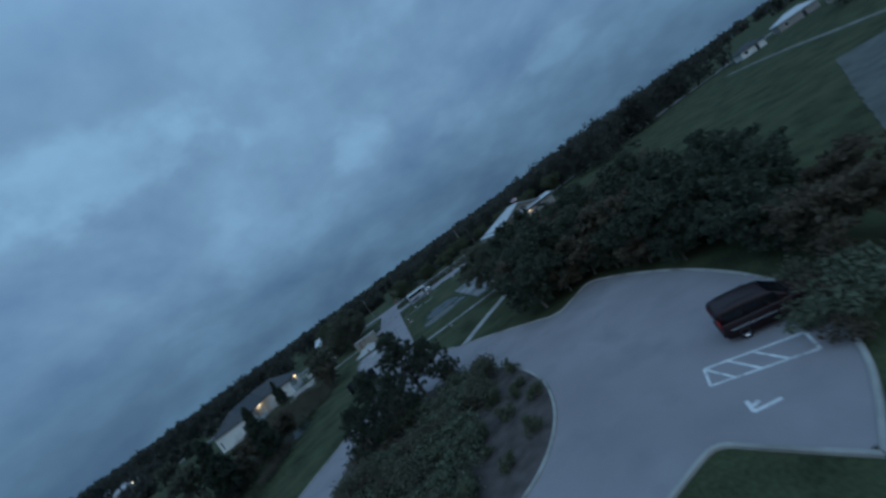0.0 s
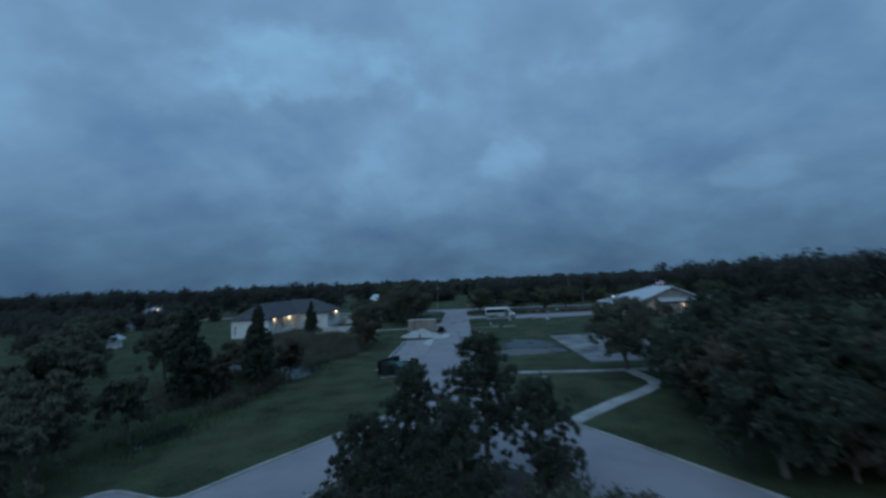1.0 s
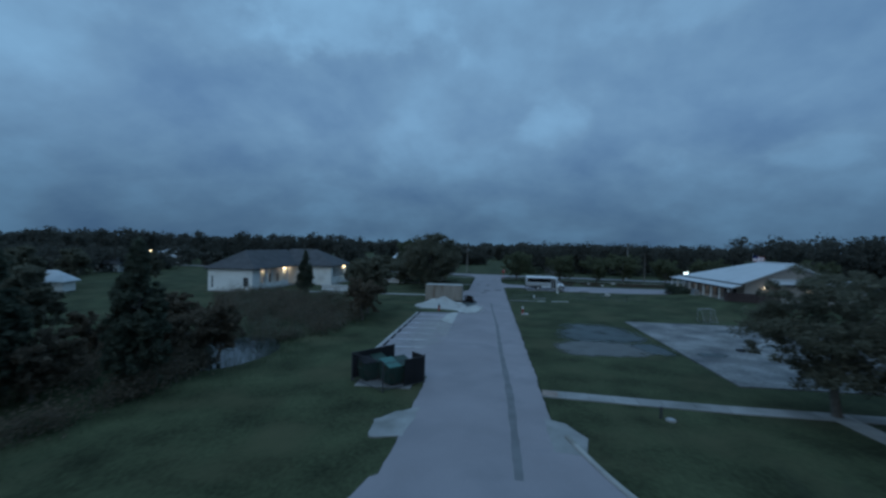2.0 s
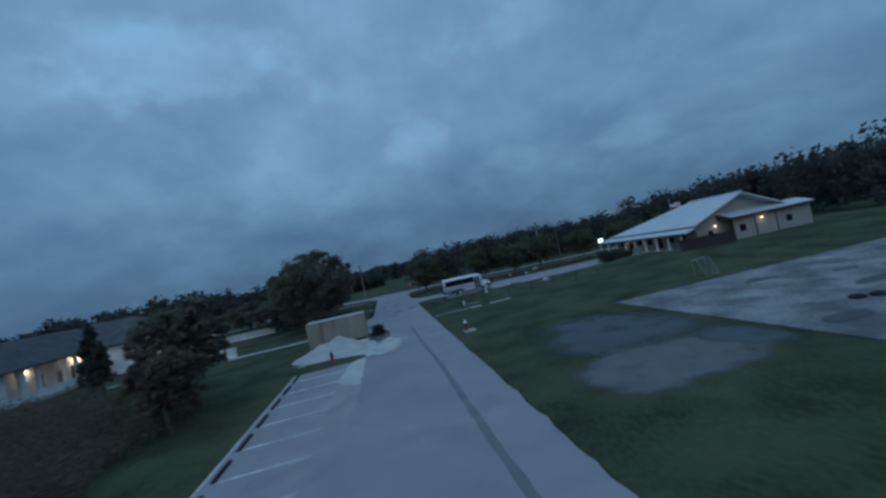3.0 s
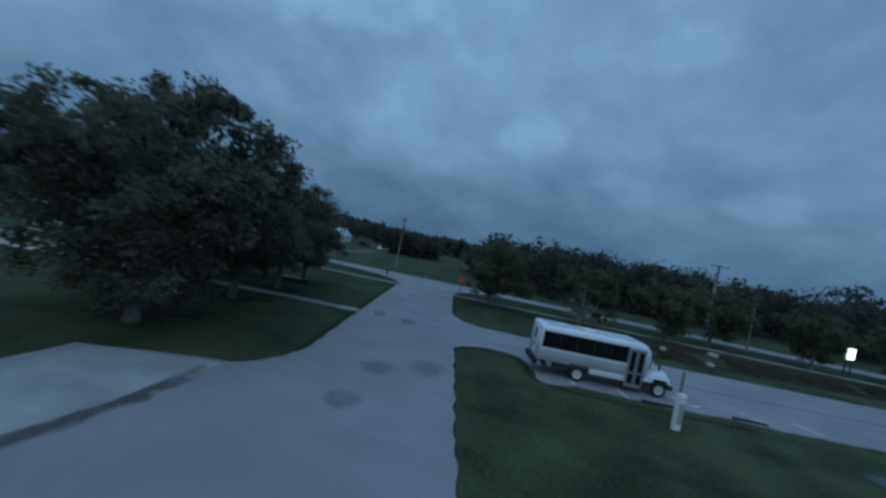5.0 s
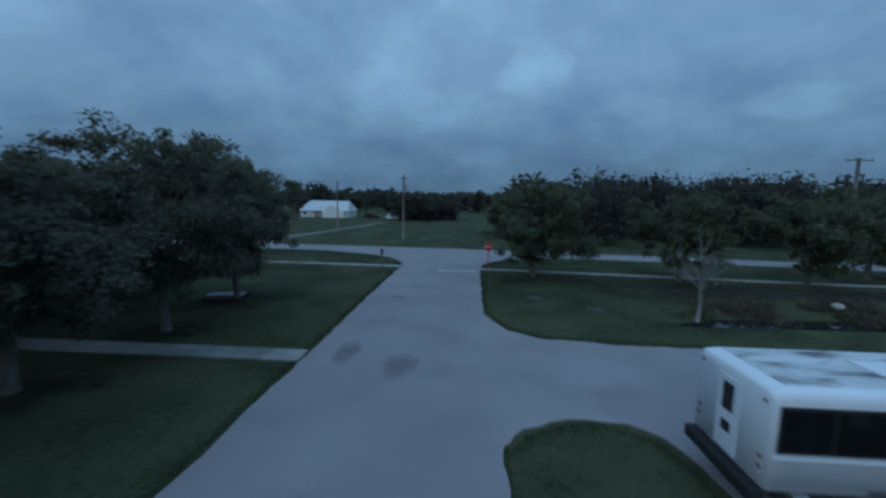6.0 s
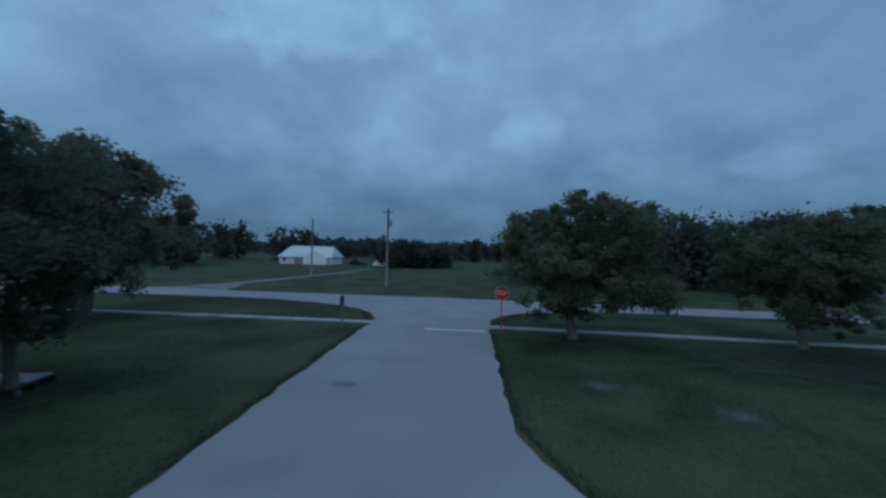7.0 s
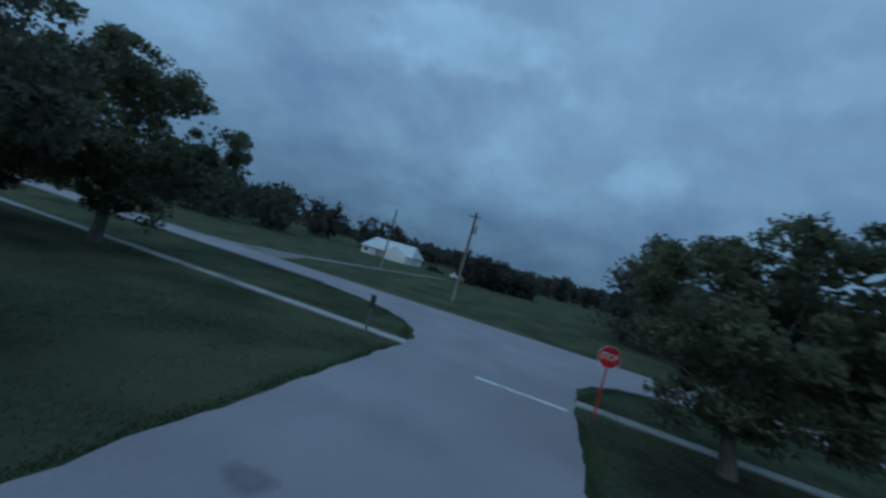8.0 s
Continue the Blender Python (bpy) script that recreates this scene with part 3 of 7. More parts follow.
def walkway(name, line, width, label, joint=1.5, mat="concrete"):
    """A concrete walk laid as separate slabs with open joints."""
    p = [Vector(q) * PLAN for q in line]
    holder = root(name)
    n = 0
    for a, b in zip(p, p[1:]):
        d = b - a
        k = max(1, round(d.length / joint))
        u = d.normalized()
        s = Vector((-u.y, u.x)) * width / 2
        for i in range(k):
            q0, q1 = a + d * (i / k) + u * 0.012, a + d * ((i + 1) / k) - u * 0.012
            z = 0.02 + 0.012 * noise.noise((q0.x * 3, q0.y * 3, 2))
            bm = bmesh.new()
            c = [q0 + s, q0 - s, q1 - s, q1 + s]
            lo = [bm.verts.new((v.x, v.y, -0.12)) for v in c]
            up = [bm.verts.new((v.x, v.y, z)) for v in c]
            bm.faces.new(up)
            for j in range(4):
                bm.faces.new((lo[j], lo[(j + 1) % 4], up[(j + 1) % 4], up[j]))
            bmesh.ops.recalc_face_normals(bm, faces=bm.faces[:])
            part("paving_slab", bm, M[mat], holder)
            n += 1
    return tagged(holder, label, "walkway", "", "structure")


M["oldwalk"] = surface("weathered_concrete_walk", (0.275, 0.272, 0.265), 0.9, 0.2, 0.7, 30, 0.3, stain=(0.18, 0.18, 0.17), stain_scale=0.4, bump_dist=0.005, rand=0.1)
walkway("walkway_court", [(3.35, 52.8), (9.4, 52.3), (12.5, 52.1), (26, 51.7), (40, 51.3)], 1.15, "grey concrete walk across the lawn", mat="oldwalk")
walkway("walkway_plaza", [(8.35, 38.0), (12.4, 41.7), (15.4, 44.1), (17.5, 46.1), (17.9, 47.6), (17.6, 50), (17.5, 52.4)], 1.25, "winding pale concrete footpath")
walkway("walkway_west", [(-3.4, 114.93), (-30, 114.93)], 1.14, "grey concrete walk leading west under the trees", mat="oldwalk")
walkway("walkway_house", [(-8.9, 95.2), (-18, 94.6), (-30, 93.8)], 1.2, "pale concrete walk to the white house")
walkway("walkway_road_west", [(-3.1, 134.17), (-40, 135.46)], 0.78, "concrete pavement along the public road", mat="kerb")
walkway("walkway_road_east", [(3.2, 133.77), (15, 132.67), (60, 128.27)], 0.78, "concrete pavement along the public road", mat="kerb")
walkway("walkway_hydrant", [(3.4, 91.8), (7.2, 92.25)], 0.6, "narrow sunken concrete walk half grown over by grass", mat="slab")
walkway("walkway_hydrant_end", [(7.4, 92.3), (8.6, 92.4)], 0.7, "short pale concrete slab left of a broken walk")
walkway("walkway_hydrant_far", [(9.6, 92.5), (12, 92.8)], 0.7, "pale concrete slabs of a broken walk")


def kerb(name, line, width=0.22, height=0.1):
    p = [Vector(q) * PLAN for q in line]
    for _ in range(2):
        p = [p[0]] + [q for a, b in zip(p, p[1:]) for q in (a.lerp(b, 0.25), a.lerp(b, 0.75))] + [p[-1]]
    bm = bmesh.new()
    rings = []
    for i, q in enumerate(p):
        d = (p[min(i + 1, len(p) - 1)] - p[max(i - 1, 0)]).normalized()
        s = Vector((-d.y, d.x))
        prof = ((-width / 2, -0.2), (-width / 2, height), (-width / 2 + 0.04, height + 0.02), (width / 2 - 0.05, height + 0.02), (width / 2, height - 0.04), (width / 2, -0.2))
        rings.append([bm.verts.new((q.x + s.x * a, q.y + s.y * a, z)) for a, z in prof])
    for r, t in zip(rings, rings[1:]):
        for k in range(len(r) - 1):
            bm.faces.new((r[k], r[k + 1], t[k + 1], t[k]))
    bm.faces.new(rings[0]); bm.faces.new(rings[-1])
    bmesh.ops.recalc_face_normals(bm, faces=bm.faces[:])
    return tagged(link_mesh(name, bm, M["kerb"]), "weathered concrete kerb round the turning circle", "kerb", "", "structure")


kerb("kerb_west", WEST_EDGE[2:])
kerb("kerb_east", EAST_EDGE)
kerb("kerb_path", [(7.1, 39.4), (5.9, 41.8), (4.7, 44.2), (3.7, 47.6)])

# planted island in the turning circle
ISLAND = [(9.5, 21.6), (9.6, 18.6), (9.1, 16.3), (8.2, 14.1), (6.6, 12.1), (4.6, 10.9), (1.5, 10.4), (-2.5, 12), (-5.6, 17), (-7.2, 22.5), (-6.8, 28.0), (-4.2, 32), (-0.5, 33.4), (3.4, 31.8), (6.8, 28.2), (8.8, 25)]
isl = rounded(ISLAND, passes=2)
flat("planting_bed", [(v.x, v.y) for v in isl], -0.3, 0.10, M["mulch"], "dark mulched planting bed in the turning circle", category="planting bed")
kerb("kerb_island", [(v.x, v.y) for v in isl + isl[:1]])


def marking(name, x0, y0, x1, y1, width, label, z=0.021):
    a, b = Vector((x0, y0)), Vector((x1, y1))
    d = (b - a).normalized()
    s = Vector((-d.y, d.x)) * width / 2
    return flat(name, [tuple(a + s), tuple(a - s), tuple(b - s), tuple(b + s)], 0.012, z, M["paint"], label, "structure", "road marking", edge=0.012, step=0.15)


for y in (76.2, 73.7, 71.3, 68.8, 66.3, 63.8, 61.3):
    marking("bay_line", -7.6, y, -4.6, y + 0.15, 0.11, "faded white parking bay line")
marking("stop_line", -0.1, 132.6, 2.9, 132.4, 0.22, "worn white stop line at the junction", 0.026)
for a, b in (((9.08, 108.35), (9.16, 107.55)), ((11.52, 108.4), (11.6, 107.0)), ((14.55, 109.1), (15.2, 107.95)), ((15.2, 107.95), (15.75, 108.3)), ((17.9, 108.6), (18.6, 107.5)), ((20.6, 108.6), (21.3, 107.5))):
    marking("bus_bay_line", *a, *b, 0.11, "faded white parking bay line", 0.02)


# ---- trees ----
def leaf_quads(centres, sizes, rng, slim=0.5):
    """Folded diamond leaves at random turns: vertices and faces."""
    n = len(centres)
    u = rng.normal(size=(n, 3)); u[:, 2] *= 0.6
    u /= np.linalg.norm(u, axis=1)[:, None]
    w = rng.normal(size=(n, 3))
    v = np.cross(u, w); v /= np.linalg.norm(v, axis=1)[:, None]
    s = sizes[:, None]
    fold = np.cross(u, v) * s * 0.18
    verts = np.stack([centres - u * s, centres + v * s * slim + fold, centres + u * s, centres - v * s * slim + fold], 1).reshape(-1, 3)
    faces = np.arange(4 * n).reshape(-1, 4)
    return verts, faces


def cloud_mesh(name, verts, faces, material, parent=None):
    """Leaf faces as one mesh."""
    me = bpy.data.meshes.new(name)
    me.from_pydata(verts.tolist(), [], faces.tolist())
    me.materials.append(material)
    ob = new(name, me)
    if parent:
        ob.parent = parent
    return ob


def crown_points(rng, height, radius, base, clumps, per, seed, cone=0.0, full=1.0, taper=0.0):
    """Leaf places in uneven clumps gathered into boughs, with gaps between, and the clumps' centres."""
    mid, half = (height + base) / 2, (height - base) / 2
    boughs = []
    while len(boughs) < int(24 * full):
        d = rng.normal(size=3); d /= np.linalg.norm(d)
        r = rng.uniform(0.3 if full < 2 else 0.55, 0.86) ** 0.6
        if len(boughs) and min(np.linalg.norm(np.array(b) - d * r) for b in boughs) < 0.26 / full:
            continue
        boughs.append(tuple(d * r))
    cs = []
    while len(cs) < clumps:
        b = np.array(boughs[rng.integers(0, len(boughs))])
        p = b + np.clip(rng.normal(size=3), -1.7, 1.7) * 0.14 * np.array((1.15, 1.15, 0.8))
        q = np.linalg.norm(p)
        if q > 0.97:
            p *= 0.97 / q
        if p[2] < -0.45 and q > 0.5:
            p[2] -= rng.uniform(0, 0.3)
        k = (1 - cone * (p[2] * 0.5 + 0.5)) if cone else (1.0 if p[2] < 0.1 else 1.0 + 0.12 * p[2]) * (1 - taper * (p[2] * 0.5 + 0.35))
        cs.append((p[0] * radius * k, p[1] * radius * k, mid + p[2] * half))
    cs = np.array(cs)
    cs[:, 2] = np.maximum(cs[:, 2], base * 0.55)
    rad = radius * rng.uniform(0.06, 0.15, clumps) * (1.15 if full > 2 else 1.0)
    pts = []
    for c, q in zip(cs, rad):
        d = rng.normal(size=(per, 3)); d /= np.linalg.norm(d, axis=1)[:, None]
        pts.append(c + d * rng.uniform(0.0, 1.0, (per, 1)) ** 0.6 * q * (1, 1, 0.75))
    return np.concatenate(pts), cs


def limb_path(a, b, rng, sag=0.12, n=4):
    a, b = np.array(a), np.array(b)
    ln = np.linalg.norm(b - a)
    return [tuple(a + (b - a) * t + (rng.normal(size=3) * sag * 0.4 * ln * t * (1 - t)) + np.array((0, 0, 0.25 * ln * t * (1 - t)))) for t in np.linspace(0, 1, n)]


def make_tree(name, height, radius, base, trunk_r, leafmat, seed, clumps=110, per=70, leaf=0.16, limbs=22, cone=0.0, barkmat="bark", fork=0.75, full=1.0, shift=(0.0, 0.0), taper=0.0):
    rng = np.random.default_rng(seed)
    tree = root(name)
    pts, cs = crown_points(rng, height, radius, base, clumps, per, seed * 3.7, cone=cone, full=full, taper=taper)
    pts[:, :2] += shift
    cs[:, :2] += shift
    bm = bmesh.new()
    lean = rng.normal(size=2) * 0.12
    fk = base * fork + 0.4
    if cone:
        trunk = [(0, 0, -0.25), (0, 0, 0.3), (lean[0], lean[1], height * 0.5), (lean[0], lean[1], height * 0.93)]
        add_tube(bm, trunk, [trunk_r * 1.4, trunk_r, trunk_r * 0.6, 0.03], 9)
    else:
        add_tube(bm, [(0, 0, -0.25), (0, 0, 0.15), (lean[0] * 0.5, lean[1] * 0.5, fk * 0.5), (lean[0], lean[1], fk), (lean[0], lean[1], fk + (height - fk) * 0.55)], [trunk_r * 1.55, trunk_r * 1.15, trunk_r, trunk_r * 0.95, trunk_r * 0.2], 10)
    top = np.array((lean[0], lean[1], fk))
    far = cs[np.argsort(-np.linalg.norm(cs[:, :2], axis=1))]
    for i, c in enumerate(far[:: max(1, len(far) // limbs)][:limbs]):
        start = top + np.array((0, 0, rng.uniform(0, 0.35) * (c[2] - fk) if c[2] > fk else 0.0)) if not cone else np.array((0, 0, max(0.5, c[2] - 0.3)))
        ln = np.linalg.norm(c - start)
        r0 = trunk_r * (0.27 if i < 8 else 0.18) if not cone else trunk_r * 0.25
        path = limb_path(start, c, rng)
        add_tube(bm, path, [r0, r0 * 0.7, r0 * 0.42, 0.02], 6)
        for _ in range(2):
            c2 = cs[np.argmin(np.linalg.norm(cs - (c + rng.normal(size=3) * radius * 0.3), axis=1))]
            add_tube(bm, limb_path(path[2], c2, rng, n=3), [r0 * 0.36, r0 * 0.22, 0.012], 5)
    part("trunk", bm, M[barkmat], tree, smooth=True)
    sizes = rng.uniform(0.7, 1.3, len(pts)) * leaf
    # larger sprays deep inside close the crown
    heart = np.array((shift[0], shift[1], (height + base) / 2))
    deep = np.repeat(cs, 6, axis=0) + rng.normal(size=(clumps * 6, 3)) * radius * 0.06
    deep = heart + (deep - heart) * rng.uniform(0.55, 0.93, (len(deep), 1))
    pts = np.concatenate([pts, deep])
    sizes = np.concatenate([sizes, rng.uniform(1.5, 2.5, len(deep)) * leaf])
    v, f = leaf_quads(pts, sizes, rng, 0.55)
    cloud_mesh("crown", v, f, M[leafmat], tree)
    return tree


def place(tree, x, y, turn=0.0, s=1.0, sz=None, z=0.0):
    return copy_thing(tree, Matrix.LocRotScale((x * PLAN, y * PLAN, z), Euler((0, 0, radians(turn))), (s / tree.scale.x, s / tree.scale.y, (sz or s) / tree.scale.z)))


def plant(tree, x, y, turn=0.0, s=1.0, sz=None, z=0.0):
    """The tree itself, moved to its place."""
    tree.matrix_basis = Matrix.LocRotScale((x * PLAN, y * PLAN, z), Euler((0, 0, radians(turn))), (s, s, sz or s))
    return tree


# row west of the road at the junction
OAK = "broad dark green oak with a dense round crown on the lawn"
oak_a = tagged(plant(make_tree("oak_tree", 11.3, 5.6, 1.7, 0.30, "leaf", 3, 520, 74, 0.13, full=3.0, shift=(0.4, 0.0)), -10.35, 103.9, 20, 1.03, 0.99), OAK, "tree", "oaks along the road")
oak_b = tagged(plant(make_tree("oak_tree", 9.5, 5.1, 2.4, 0.21, "leaf", 8, 300, 105, 0.1, full=1.2), -9.8, 121.9, 70, 0.8, 0.86), OAK, "tree", "oaks along the road")
place(oak_b, -9.9, 116.9, 190, 0.9, 0.98)
place(oak_b, -10.3, 111.5, 250, 1.0, 0.84)
place(oak_a, -26.5, 130.0, 330, 0.85, 0.5)
oak_f = tagged(plant(make_tree("oak_tree", 8.0, 5.0, 1.6, 0.2, "leaf", 15, 230, 52, 0.16, limbs=12, full=1.4), -18.5, 123.0, 300, 0.9), OAK, "tree", "oaks along the road")
place(oak_b, 17.4, 52.0, 40, 1.0, 0.88)
for x, y, t, k in ((-17.2, 113.6, 220, 0.8), (-17.0, 119.4, 30, 0.85)):
    place(oak_f, x, y, t, 1.0, k * 0.82)
# row east of the road
YOUNG = "young oak with drooping lower branches beside the pavement"
oak_c = tagged(plant(make_tree("young_oak_tree", 7.9, 4.5, 1.0, 0.2, "leaf2", 12, 330, 150, 0.085, limbs=14, full=1.7, shift=(0.3, 0.0)), 6.95, 131.6, 0, 1.1, 1.0), YOUNG, "tree", "young oaks along the pavement")
oak_d = tagged(plant(make_tree("young_oak_tree", 7.7, 4.3, 1.05, 0.19, "leaf2", 21, 290, 140, 0.085, limbs=14, full=1.5), 17.1, 131.3, 60), YOUNG, "tree", "young oaks along the pavement")
oak_e = tagged(plant(make_tree("young_oak_tree", 7.8, 4.4, 1.4, 0.19, "leaf2", 23, 190, 50, 0.14, limbs=12, full=1.2), 25.5, 131.0, 40), YOUNG, "tree", "young oaks along the pavement")
for i, (x, y, s) in enumerate(((32.5, 134.5, 1.1), (41, 131.0, 0.95), (50, 130.0, 1.0), (60, 128.5, 1.0), (70, 127, 1.05))):
    place(oak_e, x, y, 80 + i * 70, s)
place(oak_c, -18.6, 133.1, 200, 1.4, 1.36)
# trees on the west lawn and along the swale
mid_a = tagged(plant(make_tree("lawn_tree", 6.6, 3.2, 1.5, 0.15, "leaf", 31, 140, 42, 0.165, limbs=12, full=1.3, taper=0.45), -13.6, 76.2, 0, 1.14, 1.18), "dark leafy tree standing on the west lawn", "tree", "trees on the west lawn")
mid_b = tagged(plant(make_tree("swale_tree", 4.9, 2.7, 0.9, 0.11, "russet", 37, 110, 42, 0.15, limbs=14), -17.8, 55.8, 0), "thin russet-leaved tree beside the wet swale", "tree", "trees along the swale")
for x, y, t, s in ((-20.5, 53.4, 80, 0.8), (-21.8, 47.5, 140, 0.85), (-22.5, 57.5, 220, 0.7), (-24.2, 62.5, 320, 0.65), (-25.6, 54.5, 260, 0.8), (-24.2, 58.2, 120, 1.0)):
    place(mid_b, x, y, t, s)
for x, y, t, s in ((-16.5, 82.0, 90, 0.8), (-55.8, 91.6, 45, 1.05), (-68, 90.5, 145, 1.1), (-30, 53, 10, 1.1), (-34, 46, 110, 1.2), (-27, 38, 190, 1.15), (-23, 33, 60, 0.95), (-33, 30, 20, 1.25), (-40, 40, 250, 1.3), (-42, 56, 310, 1.2), (-50, 66, 70, 1.1), (-62, 78, 20, 1.2), (-24.5, 26, 130, 1.1), (-20.5, 30.5, 45, 0.8), (-26.5, 34, 145, 1.0), (-20.8, 37, 290, 0.75), (-18.6, 26.5, 200, 0.85)):
    place(mid_a, x, y, t, s)
cone_a = tagged(plant(make_tree("conical_tree", 10.2, 2.9, 0.9, 0.17, "pine", 41, 260, 52, 0.17, cone=0.85, full=2.0), -22.8, 46.0, 0, 0.95, 0.96), "tall dark conical cedar on the lawn", "tree", "cedars on the west lawn")
place(cone_a, -18.5, 50.0, 90, 0.8, 0.9)
place(cone_a, -28.2, 91.3, 40, 0.68, 0.76)
place(mid_b, -12.8, 71.7, 190, 1.0, 1.12)
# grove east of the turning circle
# this oak takes the darker conifer colour, which puts shade into the grove's crowns
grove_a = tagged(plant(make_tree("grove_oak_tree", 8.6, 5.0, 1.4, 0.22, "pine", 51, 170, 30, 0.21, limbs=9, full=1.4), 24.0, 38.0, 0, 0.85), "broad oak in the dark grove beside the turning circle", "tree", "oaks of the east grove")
grove_b = tagged(plant(make_tree("grove_oak_tree", 7.8, 5.2, 1.2, 0.2, "russet", 53, 160, 30, 0.21, limbs=9, full=1.3), 28.4, 46.0, 0, 0.9), "broad brownish oak in the dark grove beside the turning circle", "tree", "oaks of the east grove")
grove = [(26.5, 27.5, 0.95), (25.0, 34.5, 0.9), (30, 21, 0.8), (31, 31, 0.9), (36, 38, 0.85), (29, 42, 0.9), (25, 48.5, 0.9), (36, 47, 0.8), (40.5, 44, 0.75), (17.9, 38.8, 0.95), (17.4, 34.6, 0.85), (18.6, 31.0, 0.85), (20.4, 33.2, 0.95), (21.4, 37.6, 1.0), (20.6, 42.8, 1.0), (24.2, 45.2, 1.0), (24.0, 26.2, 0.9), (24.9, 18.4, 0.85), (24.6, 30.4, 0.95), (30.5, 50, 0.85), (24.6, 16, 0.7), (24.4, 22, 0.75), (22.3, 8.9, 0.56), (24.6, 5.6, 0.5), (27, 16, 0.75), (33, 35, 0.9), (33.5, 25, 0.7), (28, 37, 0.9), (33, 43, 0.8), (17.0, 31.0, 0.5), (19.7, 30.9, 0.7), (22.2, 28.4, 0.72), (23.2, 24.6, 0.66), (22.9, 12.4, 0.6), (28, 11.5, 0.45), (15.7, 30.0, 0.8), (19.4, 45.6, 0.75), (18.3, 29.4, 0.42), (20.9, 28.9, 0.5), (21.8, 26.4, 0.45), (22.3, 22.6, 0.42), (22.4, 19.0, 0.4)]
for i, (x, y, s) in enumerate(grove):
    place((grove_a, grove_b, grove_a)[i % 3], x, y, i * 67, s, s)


def woods(name, spots, label, card=0.55, per=170, material="farleaf", seed=5):
    """A stand of trees too many to count: each crown a heap of rounded leafy billows down to the ground."""
    rng = np.random.default_rng(seed)
    V, F, off = [], [], 0
    for x, y, h, r in spots:
        k = 10
        a, q, t = rng.uniform(0, 6.283, k), rng.uniform(0.1, 0.7, k), np.linspace(0.12, 0.7, k)
        wide = r * np.sqrt(np.clip(1 - ((t - 0.45) / 0.62) ** 2, 0.1, 1))
        cs = np.stack([np.cos(a) * q * wide, np.sin(a) * q * wide, t * h], 1)
        size = r * rng.uniform(0.55, 0.78, k)
        d = rng.normal(size=(per, 3)); d /= np.linalg.norm(d, axis=1)[:, None]
        core = rng.uniform(0, 1, per) < 0.4
        pick = rng.integers(0, k, per)
        reach = np.where(core, rng.uniform(0.1, 0.8, per), 0.48 + 0.36 * rng.uniform(0, 1, per) ** 1.2)
        c = cs[pick] + d * (reach * size[pick])[:, None] * (1.0, 1.0, 0.8)
        c[:, 2] = np.clip(c[:, 2], 0.15, h)
        v, f = leaf_quads(c + (x * PLAN, y * PLAN, 0), rng.uniform(0.7, 1.4, per) * card * np.where(core, 2.2, 1.0), rng, 0.6)
        V.append(v); F.append(f + off); off += len(v)
    ob = cloud_mesh(name, np.concatenate(V), np.concatenate(F), M[material])
    return tagged(ob, label, "woods", "", "stuff")


MEADOW = [(38, 6), (40, 17), (45, 29), (60, 50), (78, 78), (80, 108), (112, 118), (135, 122), (158, 112), (156, 86), (120, 66), (98, 40), (88, 10)]


def inside(x, y, poly):
    odd = False
    for (x0, y0), (x1, y1) in zip(poly, poly[1:] + poly[:1]):
        if (y0 > y) != (y1 > y) and x < x0 + (y - y0) / (y1 - y0) * (x1 - x0):
            odd = not odd
    return odd


def scatter(rng, n, x0, x1, y0, y1, h0, h1, r0=2.5, r1=4.5):
    spots = [(rng.uniform(x0, x1), rng.uniform(y0, y1), rng.uniform(h0, h1), rng.uniform(r0, r1)) for _ in range(n)]
    return [s for s in spots if not inside(s[0], s[1], MEADOW)]


R = np.random.default_rng(77)
woods("woods_north_east", scatter(R, 210, 10, 170, 153, 184, 11.0, 14.0, 3.6, 5.4), "dark belt of mixed trees beyond the public road", 0.21, 640)
woods("woods_north_west", scatter(R, 170, -260, -48, 175, 250, 11, 17, 4, 6.5), "dark belt of trees behind the fields", 0.38, 340)
woods("woods_copse", scatter(R, 14, -15, -2, 197, 212, 5.5, 9), "dark copse of trees in the far field", 0.21, 800)
woods("woods_far_field", scatter(R, 90, -60, 110, 255, 330, 8, 12, 3.5, 6), "distant line of trees beyond the fields", 0.5, 220)
woods("woods_east", scatter(R, 170, 72, 150, 60, 170, 14, 18, 4.4, 6.8), "tall dark woods behind the long building", 0.31, 520)
woods("woods_west", scatter(R, 160, -190, -74, 20, 165, 4, 9, 3, 5.5), "dark scattered trees and hedges to the west", 0.38, 260)
woods("woods_ring", [(math.cos(a) * d, 60 + math.sin(a) * d, h, 9) for a, d, h in ((R.uniform(0, 6.283), R.uniform(300, 900), R.uniform(9, 14)) for _ in range(1500))], "low dark woods all the way to the horizon", 2.0, 36)
woods("woods_south_east", scatter(R, 150, 66, 220, -60, 60, 8, 14, 3.5, 6), "dark oaks and thickets east of the turning circle", 0.4, 260)


# ---- buildings ----
def at(x, y, z=0.0, turn=0.0):
    """A pose at a place of the plan."""
    return pose(x * PLAN, y * PLAN, z, 0, 0, turn)


